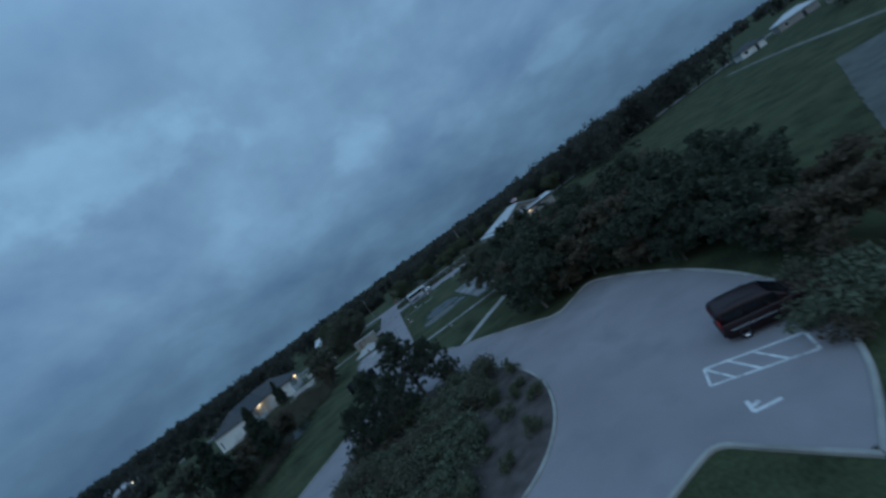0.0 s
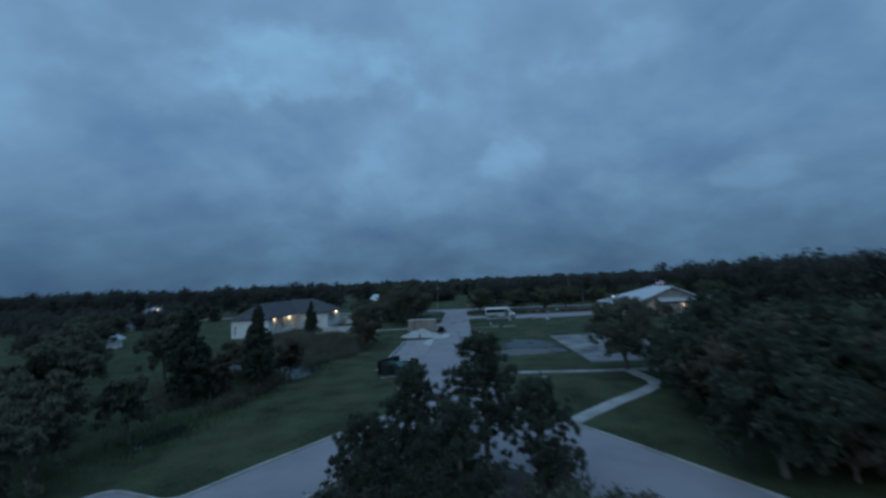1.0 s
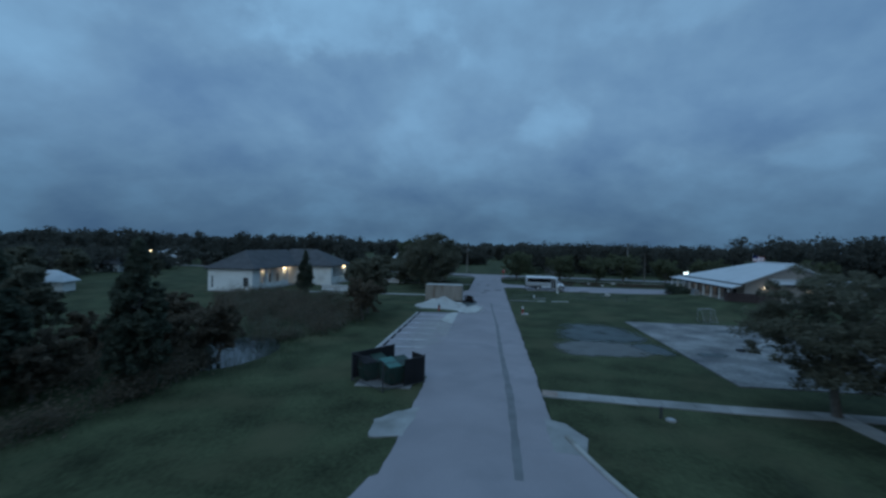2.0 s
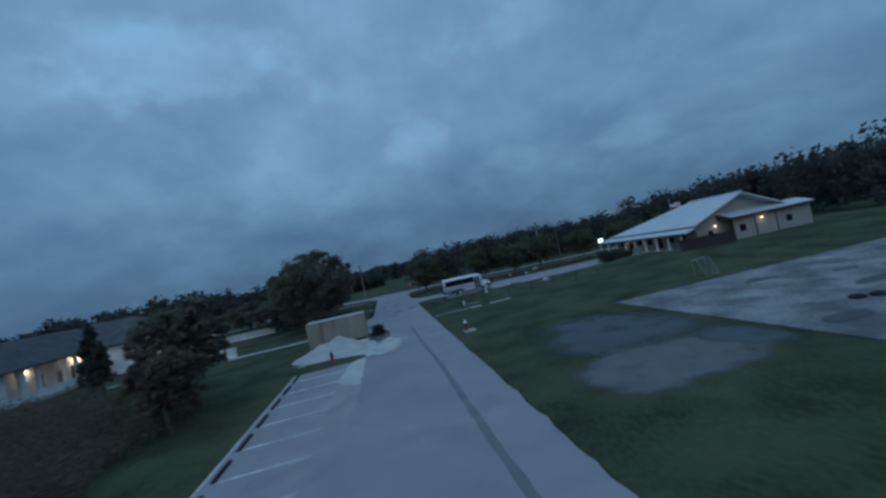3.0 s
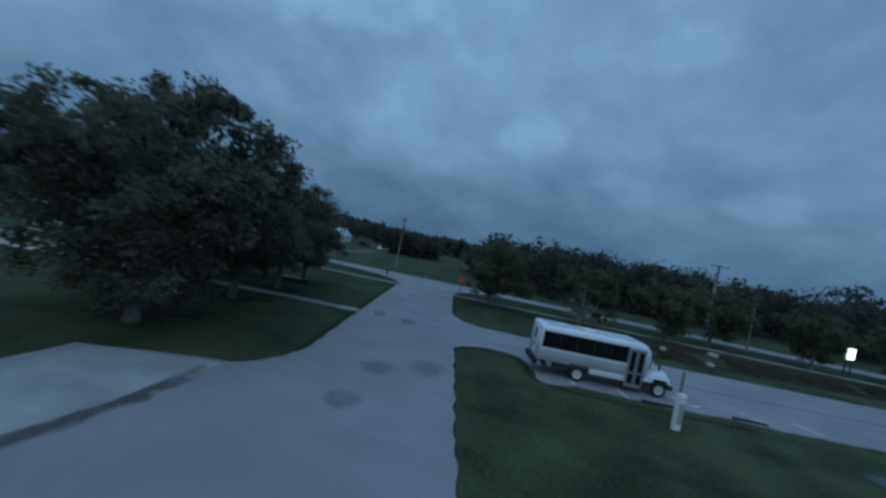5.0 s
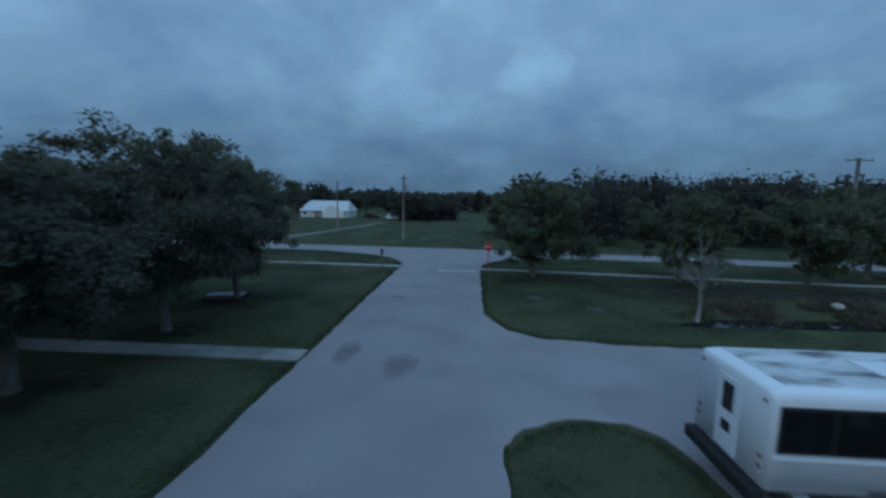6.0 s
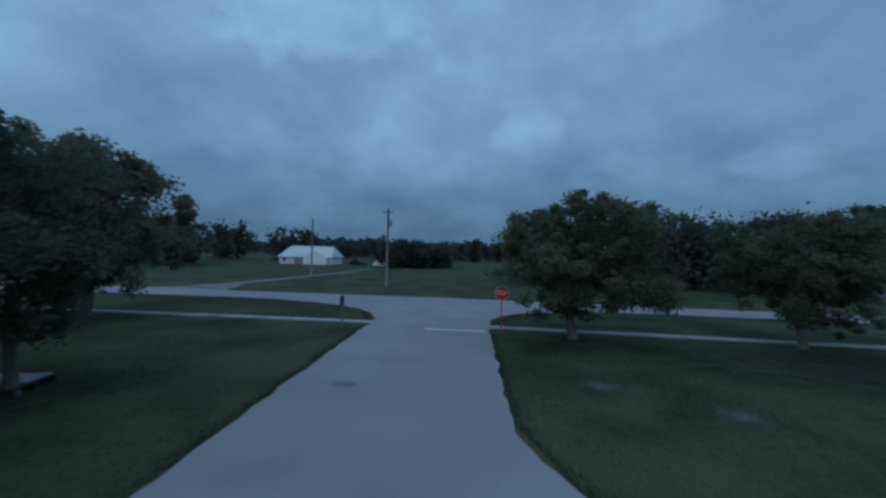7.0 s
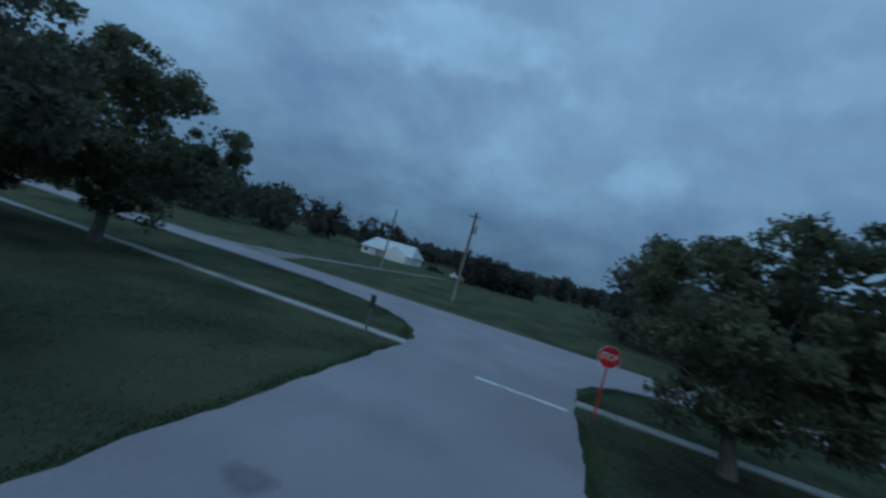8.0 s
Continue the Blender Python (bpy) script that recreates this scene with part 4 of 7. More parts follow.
def wall_panel(length, height, thick, openings, z0=0.0):
    """A wall along +x from the origin, its thickness towards +y, with openings (x0, x1, z0, z1) cut through."""
    bm = bmesh.new()
    xs = sorted({0.0, length, *(v for o in openings for v in o[:2])})
    for a, b in zip(xs, xs[1:]):
        mid = (a + b) / 2
        cuts = sorted((o[2], o[3]) for o in openings if o[0] <= mid <= o[1])
        z = z0
        for lo, hi in cuts + [(height, height)]:
            if lo - z > 0.005:
                add_box(bm, a, 0, z, b, thick, lo)
            z = hi
    bmesh.ops.remove_doubles(bm, verts=bm.verts[:], dist=0.0005)
    return bm


def put(ob, m):
    ob.matrix_local = m
    return ob


def window_unit(parent, m, w, h, bars=1, frame_mat="white", name="window"):
    """A framed window with its panes, its outer face on the local xz plane."""
    holder = new(name)
    holder.parent = parent
    holder.matrix_local = m
    bm = bmesh.new()
    f = 0.06
    for b in ((0, 0, w, f), (0, h - f, w, h), (0, f, f, h - f), (w - f, f, w, h - f)):
        add_box(bm, b[0], -0.03, b[1], b[2], 0.07, b[3])
    for k in range(1, bars + 1):
        z = h * k / (bars + 1)
        add_box(bm, f, 0.0, z - 0.02, w - f, 0.05, z + 0.02)
    part("window_frame", bm, M[frame_mat], holder)
    part("pane", box(f, 0.03, f, w - f, 0.04, h - f), M["glass"], holder)
    return holder


def lamp_unit(parent, m, mat="warm", size=0.16, power=0.0, name="wall_lamp"):
    holder = new(name)
    holder.parent = parent
    holder.matrix_local = m
    part("bracket", box(-0.06, -0.06, 0.02, 0.06, 0.0, 0.2, 0.01), M["trim"], holder)
    bm = bmesh.new()
    bmesh.ops.create_uvsphere(bm, u_segments=12, v_segments=8, radius=size, matrix=Matrix.Translation((0, -0.12, 0)))
    part("bulb", bm, M[mat], holder, "glowing lamp", True)
    if power:
        li = bpy.data.lights.new("lamp_light", "POINT")
        li.energy, li.color, li.shadow_soft_size = power, ((1.0, 0.82, 0.56) if mat != "cool" else (0.85, 0.95, 1.0)), 0.15
        lo = new("lamp_light", li)
        lo.parent = holder
        lo.location = (0, -0.42, -0.15)
    return holder


def hip_roof(x0, y0, x1, y1, z, rise, over=0.6, along="y", hip=None):
    """A hipped roof with thick eaves over a rectangle."""
    x0, y0, x1, y1 = x0 - over, y0 - over, x1 + over, y1 + over
    h = hip or min(x1 - x0, y1 - y0) / 2
    cx, cy = (x0 + x1) / 2, (y0 + y1) / 2
    r = ((cx, y0 + h), (cx, y1 - h)) if along == "y" else ((x0 + h, cy), (x1 - h, cy))
    bm = bmesh.new()
    lo = [bm.verts.new((x, y, z - 0.22)) for x, y in ((x0, y0), (x1, y0), (x1, y1), (x0, y1))]
    ea = [bm.verts.new((x, y, z)) for x, y in ((x0, y0), (x1, y0), (x1, y1), (x0, y1))]
    a, b = [bm.verts.new((x, y, z + rise)) for x, y in r]
    bm.faces.new(lo[::-1])
    for k in range(4):
        bm.faces.new((lo[k], lo[(k + 1) % 4], ea[(k + 1) % 4], ea[k]))
    if along == "y":
        bm.faces.new((ea[0], ea[1], a)); bm.faces.new((ea[1], ea[2], b, a)); bm.faces.new((ea[2], ea[3], b)); bm.faces.new((ea[3], ea[0], a, b))
    else:
        bm.faces.new((ea[0], ea[1], b, a)); bm.faces.new((ea[1], ea[2], b)); bm.faces.new((ea[2], ea[3], a, b)); bm.faces.new((ea[3], ea[0], a))
    return bm


def shell(parent, x0, y0, x1, y1, h, thick, south=(), east=(), north=(), west=(), mat="white"):
    """Four walls with their openings. South and north openings run along x, east and west along y."""
    w, d = x1 - x0, y1 - y0
    put(part("wall", wall_panel(w, h, thick, south), M[mat], parent), pose(x0, y0, 0))
    put(part("wall", wall_panel(d - 2 * thick, h, thick, [(a - thick, b - thick, c, e) for a, b, c, e in east]), M[mat], parent), pose(x1, y0 + thick, 0, 0, 0, 90))
    put(part("wall", wall_panel(w, h, thick, north), M[mat], parent), pose(x1, y1, 0, 0, 0, 180))
    put(part("wall", wall_panel(d - 2 * thick, h, thick, west), M[mat], parent), pose(x0, y1 - thick, 0, 0, 0, -90))


def build_white_house():
    """An L-shaped house with hipped shingle roofs; the long wing's porch looks east."""
    h = root("white_house", at(-43.6, 90.0))
    H = 4.1
    # long wing, 6.2 m wide and 23 m deep; its east side carries porch, door and windows
    east = [(2.2, 3.1, 0.8, 2.7), (12.3, 13.4, 0.0, 2.4), (14.6, 15.3, 0.8, 2.6), (16.2, 16.9, 0.8, 2.6), (9.6, 10.4, 0.8, 2.6)]
    shell(h, 0, 0, 6.0, 24.0, H, 0.25, south=[(0.55, 0.95, 0.6, 2.7)], east=east)
    window_unit(h, pose(0.55, 0.08, 0.6), 0.4, 2.1, 2)
    for a, b, c, e in east:
        if c:
            window_unit(h, pose(5.92, a, c, 0, 0, 90), b - a, e - c, 1)
    door = put(part("door", box(0, 0.06, 0, 1.1, 0.11, 2.4, 0.01), M["cream"], h, "lit pale front door"), pose(5.95, 12.3, 0.02, 0, 0, 90))
    part("door_handle", box(0.95, 0.0, 1.0, 1.0, 0.06, 1.15, 0.01), M["steel"], door)
    part("roof", hip_roof(0, 0, 8.5, 24.0, H, 3.1, 0.5, "y", 4.8), M["shingle"], h, "dark grey shingle roof")
    # closed corner room south of the porch
    put(part("wall", wall_panel(2.3, H - 0.22, 0.22, [(0.5, 1.6, 0.9, 2.5)]), M["white"], h), pose(6.0, 0.0, 0))
    put(part("wall", wall_panel(2.2, H - 0.22, 0.22, []), M["white"], h), pose(8.3, 0.22, 0, 0, 0, 90))
    put(part("wall", wall_panel(2.08, H - 0.22, 0.22, []), M["white"], h), pose(8.08, 2.42, 0, 0, 0, 180))
    window_unit(h, pose(6.5, 0.06, 0.9), 1.1, 1.6, 2)
    part("porch_floor", box(6.0, 2.5, -0.1, 8.5, 15.5, 0.34, 0.02), M["concrete"], h)
    bm = box(8.14, 2.46, 0.34, 8.3, 12.2, 1.15, 0.01)
    add_box(bm, 8.1, 2.46, 1.15, 8.34, 12.2, 1.23)
    part("porch_wall", bm, M["white"], h, "low white wall along the porch")
    for y, w in ((4.4, 0.3), (6.6, 0.18), (10.4, 0.18), (12.4, 0.18)):
        bm = box(8.2 - w, y - w, 0.34, 8.2 + w, y + w, H - 0.23, 0.02)
        add_box(bm, 8.16 - w, y - w - 0.05, 0.34, 8.24 + w, y + w + 0.05, 0.6)
        add_box(bm, 8.16 - w, y - w - 0.05, H - 0.5, 8.24 + w, y + w + 0.05, H - 0.23)
        part("column", bm, M["white"], h)
    for y in (7.76, 15.3):
        lamp_unit(h, pose(6.0, y, 3.4, 0, 0, 90), "warm", 0.15, 30)
    # cross wing towards the road
    e2 = [(1.15 + k * 1.25, 2.15 + k * 1.25, 1.6, 3.6) for k in range(5)]
    shell(h, 6.0, 15.6, 16.3, 26.4, H, 0.25, south=[], east=e2)
    for a, b, c, e in e2:
        window_unit(h, pose(16.22, 15.6 + a, c, 0, 0, 90), b - a, e - c, 3)
    part("roof", hip_roof(-0.4, 15.6, 16.3, 26.4, H + 0.01, 3.25, 0.65, "x"), M["shingle"], h, "dark grey shingle roof")
    part("sill_band", box(16.3, 15.9, 1.46, 16.36, 22.6, 1.56, 0.01), M["white"], h)
    lamp_unit(h, pose(16.3, 22.9, 3.65, 0, 0, 90), "warm", 0.15, 20, "eave_lamp")
    part("plinth", box(-0.03, -0.03, -0.2, 16.33, 0.0, 0.16), M["concrete"], h)
    for k in range(7):
        part("vent", box(16.32, 16.2 + k * 1.5, 0.1, 16.5, 16.34 + k * 1.5, 0.42, 0.02), M["trim"], h)
    return tagged(h, "white single-storey house with dark hipped shingle roofs and lit porch", "house")


build_white_house()


def ribbed_slope(a, b, c, d, thick, rib, name, parent, mat="metalroof", label=""):
    """A metal roof slope over four corners (eave a-b, ridge d-c) with standing seams."""
    a, b, c, d = (Vector(p) for p in (a, b, c, d))
    n = (b - a).cross(d - a).normalized()
    if n.z < 0:
        n = -n
    bm = bmesh.new()
    v = [bm.verts.new(p) for p in (a, b, c, d)] + [bm.verts.new(p - n * thick) for p in (a, b, c, d)]
    for q in ((0, 1, 2, 3), (7, 6, 5, 4), (0, 4, 5, 1), (1, 5, 6, 2), (2, 6, 7, 3), (3, 7, 4, 0)):
        bm.faces.new([v[k] for k in q])
    slope = part(name, bm, M[mat], parent, label)
    k = max(2, int((b - a).length / rib))
    for i in range(k + 1):
        p, q = a.lerp(b, i / k), d.lerp(c, i / k)
        s = (b - a).normalized() * 0.025
        bm = bmesh.new()
        w = [bm.verts.new(x) for x in (p - s, p + s, q + s, q - s)] + [bm.verts.new(x + n * 0.05) for x in (p - s, p + s, q + s, q - s)]
        for f in ((4, 5, 6, 7), (0, 4, 7, 3), (1, 2, 6, 5), (0, 1, 5, 4), (3, 7, 6, 2)):
            bm.faces.new([w[j] for j in f])
        part("seam", bm, M[mat], slope)
    return slope


def build_long_building():
    """A long metal-roofed hall: west porch on posts, gable and lean-to to the south."""
    h = root("long_building", at(34.4, 92.8))
    L, W, E, A = 22.0, 19.0, 3.3, 7.15
    # main walls stand back under the west porch
    W0 = 2.8
    F = 1.0  # floor, level with the raised lawn
    west = [(1.6 + 2.5 * k, 2.8 + 2.5 * k, F if k % 3 == 1 else F + 0.75, 2.75) for k in range(7)]
    shell(h, W0, 1.2, W - 0.6, L - 0.6, E, 0.25, south=[(1.7, 2.5, 2.0, 2.75)], west=west, mat="cream")
    for a, b, c, e in west:
        y = L - 0.6 - 0.25 - a
        window_unit(h, pose(W0 + 0.08, y, c + 0.01, 0, 0, -90), b - a, e - c - 0.02, 1 if c > F else 2, "trim", "window" if c > F else "glazed_door")
    window_unit(h, pose(W0 + 1.7, 1.24, 2.0), 0.8, 0.75, 1, "trim")
    # gable end
    bm = bmesh.new()
    g = [(W0, 1.2, E), (W - 0.6, 1.2, E), (W - 0.6, 1.2, E + 0.35), (W / 2, 1.2, A - 0.15), (W0, 1.2, E + 1.0)]
    f0 = [bm.verts.new(p) for p in g]
    f1 = [bm.verts.new((p[0], p[1] + 0.25, p[2])) for p in g]
    bm.faces.new(f0[::-1]); bm.faces.new(f1)
    for k in range(5):
        bm.faces.new((f0[k], f0[(k + 1) % 5], f1[(k + 1) % 5], f1[k]))
    bmesh.ops.recalc_face_normals(bm, faces=bm.faces[:])
    part("gable_wall", bm, M["cream"], h)
    HIP = 12.5

    def roof_plane(name, corners, feet, rise):
        """A roof slope with standing seams that climb straight from the eave; rise gives how far up each one ends."""
        p = [Vector(c) for c in corners]
        n = (p[1] - p[0]).cross(p[-1] - p[0]).normalized()
        n = n if n.z > 0 else -n
        bm = bmesh.new()
        v, w = [bm.verts.new(c) for c in p], [bm.verts.new(c - n * 0.16) for c in p]
        bm.faces.new(v); bm.faces.new(w[::-1])
        for k in range(len(p)):
            bm.faces.new((v[k], w[k], w[(k + 1) % len(p)], v[(k + 1) % len(p)]))
        bmesh.ops.recalc_face_normals(bm, faces=bm.faces[:])
        slope = part(name, bm, M["metalroof"], h, "pale ribbed metal roof")
        for foot, top in zip(feet, rise):
            a, b = Vector(foot), Vector(top)
            if (b - a).length > 0.3:
                part("seam", tube([a + n * 0.015, b + n * 0.015], [0.025, 0.025], 4), M["metalroof"], slope)

    x1_, z1_ = 1.5, E + (A - E) * 1.5 / (W / 2)
    top = lambda y: min(1.0, max(0.0, (L - y) / HIP))
    ys = [0.4 + 1.15 * k for k in range(19)]
    roof_plane("roof_slope", [(x1_, -0.2, z1_), (x1_, L - HIP * x1_ / (W / 2), z1_), (W / 2, L - HIP, A), (W / 2, -0.2, A)], [(x1_, y, z1_) for y in ys if top(y) * W / 2 > x1_], [(top(y) * W / 2, y, E + (A - E) * top(y)) for y in ys if top(y) * W / 2 > x1_])
    roof_plane("roof_slope", [(W, -0.2, E), (W, L, E), (W / 2, L - HIP, A), (W / 2, -0.2, A)], [(W, y, E) for y in ys], [(W - top(y) * W / 2, y, E + (A - E) * top(y)) for y in ys])
    roof_plane("roof_slope", [(0.0, L, E), (W, L, E), (W / 2, L - HIP, A)], [(1.0 + 1.2 * k, L, E) for k in range(15)], [(1.0 + 1.2 * k, L - HIP * min(1.0 + 1.2 * k, W - 1.0 - 1.2 * k) / (W / 2), E + (A - E) * min(1.0 + 1.2 * k, W - 1.0 - 1.2 * k) / (W / 2)) for k in range(15)])
    roof_plane("porch_roof", [(-0.1, -0.2, E - 0.1), (-0.1, L, E - 0.1), (x1_ + 0.05, L - 1.2, z1_ - 0.26), (x1_ + 0.05, -0.2, z1_ - 0.26)], [(-0.1, y, E - 0.1) for y in ys], [(x1_, y, z1_ - 0.27) for y in ys])
    part("flashing", box(x1_, -0.2, z1_ - 0.34, x1_ + 0.06, L - 1.4, z1_ - 0.17), M["trim"], h, "dark strip between the roofs")
    part("ridge_cap", tube([(W / 2, -0.25, A + 0.02), (W / 2, L - HIP, A + 0.02)], [0.14, 0.14], 8), M["metalroof"], h)
    part("fascia", box(-0.16, -0.25, E - 0.36, -0.1, L + 0.05, E - 0.1), M["trim"], h)
    part("porch_floor", box(0.1, 1.0, -0.1, W0, L - 0.6, F, 0.02), M["concrete"], h)
    for k in range(9):
        y = 1.3 + k * 2.6
        bm = box(0.28, y - 0.12, F, 0.52, y + 0.12, E - 0.1, 0.012)
        add_box(bm, 0.24, y - 0.16, F, 0.56, y + 0.16, F + 0.2)
        part("post", bm, M["white"], h)
    for y in (17.2, 13.1, 9.4):
        lamp_unit(h, pose(W0, y, 2.85, 0, 0, -90), "warm_dim", 0.08, 5)
    # lean-to along the south end
    x0, x1 = 6.2, W + 0.2
    ribbed_slope((x0, -1.3, 4.02), (x1, -1.3, 4.12), (x1, 1.2, 4.75), (x0, 1.2, 4.75), 0.14, 1.2, "lean_to_roof", h, label="pale metal lean-to roof")
    part("fascia", box(x0 - 0.02, -1.42, 3.72, x1, -1.32, 4.0), M["trim"], h)
    bm = bmesh.new()
    for q in (((x0, -1.3, 3.8), (x0, 1.2, 3.8), (x0, 1.2, 4.6), (x0, -1.3, 3.95)),):
        a = [bm.verts.new(p) for p in q]
        b = [bm.verts.new((p[0] + 0.1, p[1], p[2])) for p in q]
        bm.faces.new(a); bm.faces.new(b[::-1])
        for k in range(4):
            bm.faces.new((a[k], a[(k + 1) % 4], b[(k + 1) % 4], b[k]))
    part("side_board", bm, M["trim"], h)
    south = [(2.2, 3.3, F, F + 2.1), (0.7, 1.7, 1.9, 2.8), (8.0, 9.0, 1.9, 2.8)]
    put(part("wall", wall_panel(x1 - x0 - 0.9, 3.8, 0.2, south), M["cream"], h), pose(x0 + 0.7, -0.75, 0))
    put(part("door", box(0, 0.05, 0, 1.1, 0.1, 2.2, 0.01), M["cream"], h, "plain cream door"), pose(x0 + 2.9, -0.75, F - 0.08))
    window_unit(h, pose(x0 + 1.4, -0.72, 1.9), 1.0, 0.9, 1, "trim")
    window_unit(h, pose(x0 + 8.7, -0.72, 1.9), 1.0, 0.9, 1, "trim")
    lamp_unit(h, pose(x0 + 4.9, -0.75, 3.2), "warm_dim", 0.11, 6)
    lamp_unit(h, pose(x0 - 0.5, 1.2, 3.2), "warm_dim", 0.1, 4)
    for x in (3.9, 7.2):
        part("downpipe", tube([(x0 + x, -0.82, 0), (x0 + x, -0.82, 3.7)], [0.05, 0.05], 8), M["trim"], h)
    return tagged(h, "long cream building with pale metal roof, porch posts and lit lamps", "building")


build_long_building()


def slat_fence(name, x, y, turn, length, height, label, mat="darkwood", board=0.14, z=0.0):
    f = root(name, at(x, y, z, turn))
    n = int(length / 2.0)
    for k in range(n + 1):
        part("post", box(k * length / n - 0.05, -0.05, -0.2, k * length / n + 0.05, 0.05, height + 0.04, 0.008), M[mat], f)
    for z in (0.25, height - 0.25):
        part("rail", box(0, 0.05, z - 0.04, length, 0.09, z + 0.04), M[mat], f)
    k = int(length / (board + 0.012))
    me = None
    for i in range(k):
        if me is None:
            b = part("board", box(0, -0.075, 0.05, board, -0.052, height, 0.004), M[mat], f)
            me = b.data
        else:
            b = new("board", me)
            b.parent = f
        b.location.x = i * (board + 0.012)
    return tagged(f, label, "fence")


slat_fence("wooden_fence", 33.9, 93.2, -24, 6.2, 1.7, "dark board fence beside the long building", z=0.72)


def build_far_house():
    h = root("far_house", at(-41.9, 207.0) @ Matrix.Diagonal((0.8, 0.85, 0.92, 1)))
    shell(h, 0, 0, 17.5, 11, 2.1, 0.25, south=[(5.0, 8.0, 0.0, 1.9), (1.0, 2.2, 0.7, 1.7)])
    put(part("door", box(0, 0.1, 0, 3.0, 0.16, 1.9), M["cream"], h, "tan carport door"), pose(5.0, 0, 0.01))
    window_unit(h, pose(1.0, 0.05, 0.7), 1.2, 1.0)
    bm = bmesh.new()
    v = [bm.verts.new(p) for p in ((-0.5, -0.6, 2.05), (18, -0.6, 2.05), (16.4, 5.5, 5.2), (1.6, 5.5, 5.2), (-0.5, 11.6, 2.05), (18, 11.6, 2.05))]
    for q in ((0, 1, 2, 3), (5, 4, 3, 2), (1, 5, 2), (4, 0, 3), (0, 4, 5, 1)):
        bm.faces.new([v[k] for k in q])
    part("roof", bm, M["metalroof"], h, "pale grey metal roof")
    g = bmesh.new()
    a = [g.verts.new((x, -2.2, z)) for x, z in ((9.0, 0), (16.6, 0), (16.6, 2.1), (12.8, 4.2), (9.0, 2.1))]
    b = [g.verts.new((x, 1.0, z)) for x, z in ((9.0, 0), (16.6, 0), (16.6, 2.1), (12.8, 4.2), (9.0, 2.1))]
    g.faces.new(a)
    for k in range(5):
        g.faces.new((a[k], b[k], b[(k + 1) % 5], a[(k + 1) % 5]))
    part("gable_front", g, M["white"], h)
    window_unit(h, pose(12.2, -2.22, 0.6), 1.2, 1.1)
    tagged(h, "white far house with pale roof and gabled front", "house")


build_far_house()


def small_house(x, y, turn, w, d, hgt, label, roof="metalroof", wall="white"):
    h = root("distant_house", at(x, y, 0, turn))
    shell(h, 0, 0, w, d, hgt, 0.25, south=[(w * 0.15, w * 0.15 + 1.1, 0.9, 2.0), (w * 0.6, w * 0.6 + 1.0, 0.0, 2.05)], mat=wall)
    window_unit(h, pose(w * 0.15, 0.05, 0.9), 1.1, 1.1)
    put(part("door", box(0, 0.05, 0, 1.0, 0.1, 2.05), M["trim"], h), pose(w * 0.6, 0, 0.01))
    part("roof", hip_roof(0, 0, w, d, hgt, 1.7, 0.5, "x"), M[roof], h)
    return tagged(h, label, "house", "distant houses")


small_house(-165, 216, 10, 12, 8, 3.2, "small white house among far trees")
small_house(-66, 80.5, 20, 6.5, 3.2, 1.75, "low white building among trees to the west")
small_house(-109, 155, 15, 8.5, 6, 2.5, "small white house beyond the western lawns")
small_house(-91, 116, 10, 6, 4, 2.2, "small pale shed beyond the western lawns", "shingle")
small_house(137, 106, -30, 8, 7, 2.6, "white house across the eastern meadow", "shingle")
small_house(152, 104, -40, 12, 8, 3.0, "white house with a wide pale roof across the eastern meadow", wall="cream")
small_house(149, 88, -55, 9, 7, 2.8, "pale house across the eastern meadow", "shingle", "cream")
small_house(-128, 176, 20, 11, 8, 3.0, "white house behind the western trees")


def low_wall(name, x0, y0, x1, y1, hgt, label):
    a, b = Vector((x0, y0)) * PLAN, Vector((x1, y1)) * PLAN
    w = root(name, Matrix.Translation((a.x, a.y, 0)) @ Matrix.Rotation(math.atan2(b.y - a.y, b.x - a.x), 4, "Z"))
    ln = (b - a).length
    part("wall", box(0, -0.1, -0.2, ln, 0.1, hgt - 0.07), M["palewall"], w)
    part("coping", box(-0.04, -0.15, hgt - 0.07, ln + 0.04, 0.15, hgt, 0.015), M["white"], w)
    part("footing", box(0, -0.5, -0.2, ln, -0.104, 0.09, 0.02), M["white"], w)
    return tagged(w, label, "wall")


M["palewall"] = surface("pale_rendered_wall", (0.52, 0.51, 0.5), 0.85, 0.12, 0.8, 20, 0.2, stain=(0.42, 0.41, 0.4), stain_scale=0.5, bump_dist=0.004)
low_wall("ramp_wall", -28.0, 97.3, -17.8, 96.2, 0.98, "low pale concrete ramp wall by the house")
low_wall("ramp_wall", -27.4, 113.4, -18.4, 114.4, 0.92, "low pale concrete ramp wall by the house")


def white_gate():
    g = root("farm_gate", at(-31.5, 119.5))
    for x in (0, 3.2):
        part("post", box(x - 0.06, -0.06, -0.1, x + 0.06, 0.06, 1.5, 0.01), M["white"], g)
    for z in (0.35, 0.75, 1.15, 1.4):
        part("rail", box(0, -0.02, z - 0.06, 3.2, 0.02, z + 0.06), M["white"], g)
    tagged(g, "white slatted farm gate behind the house", "gate")


white_gate()


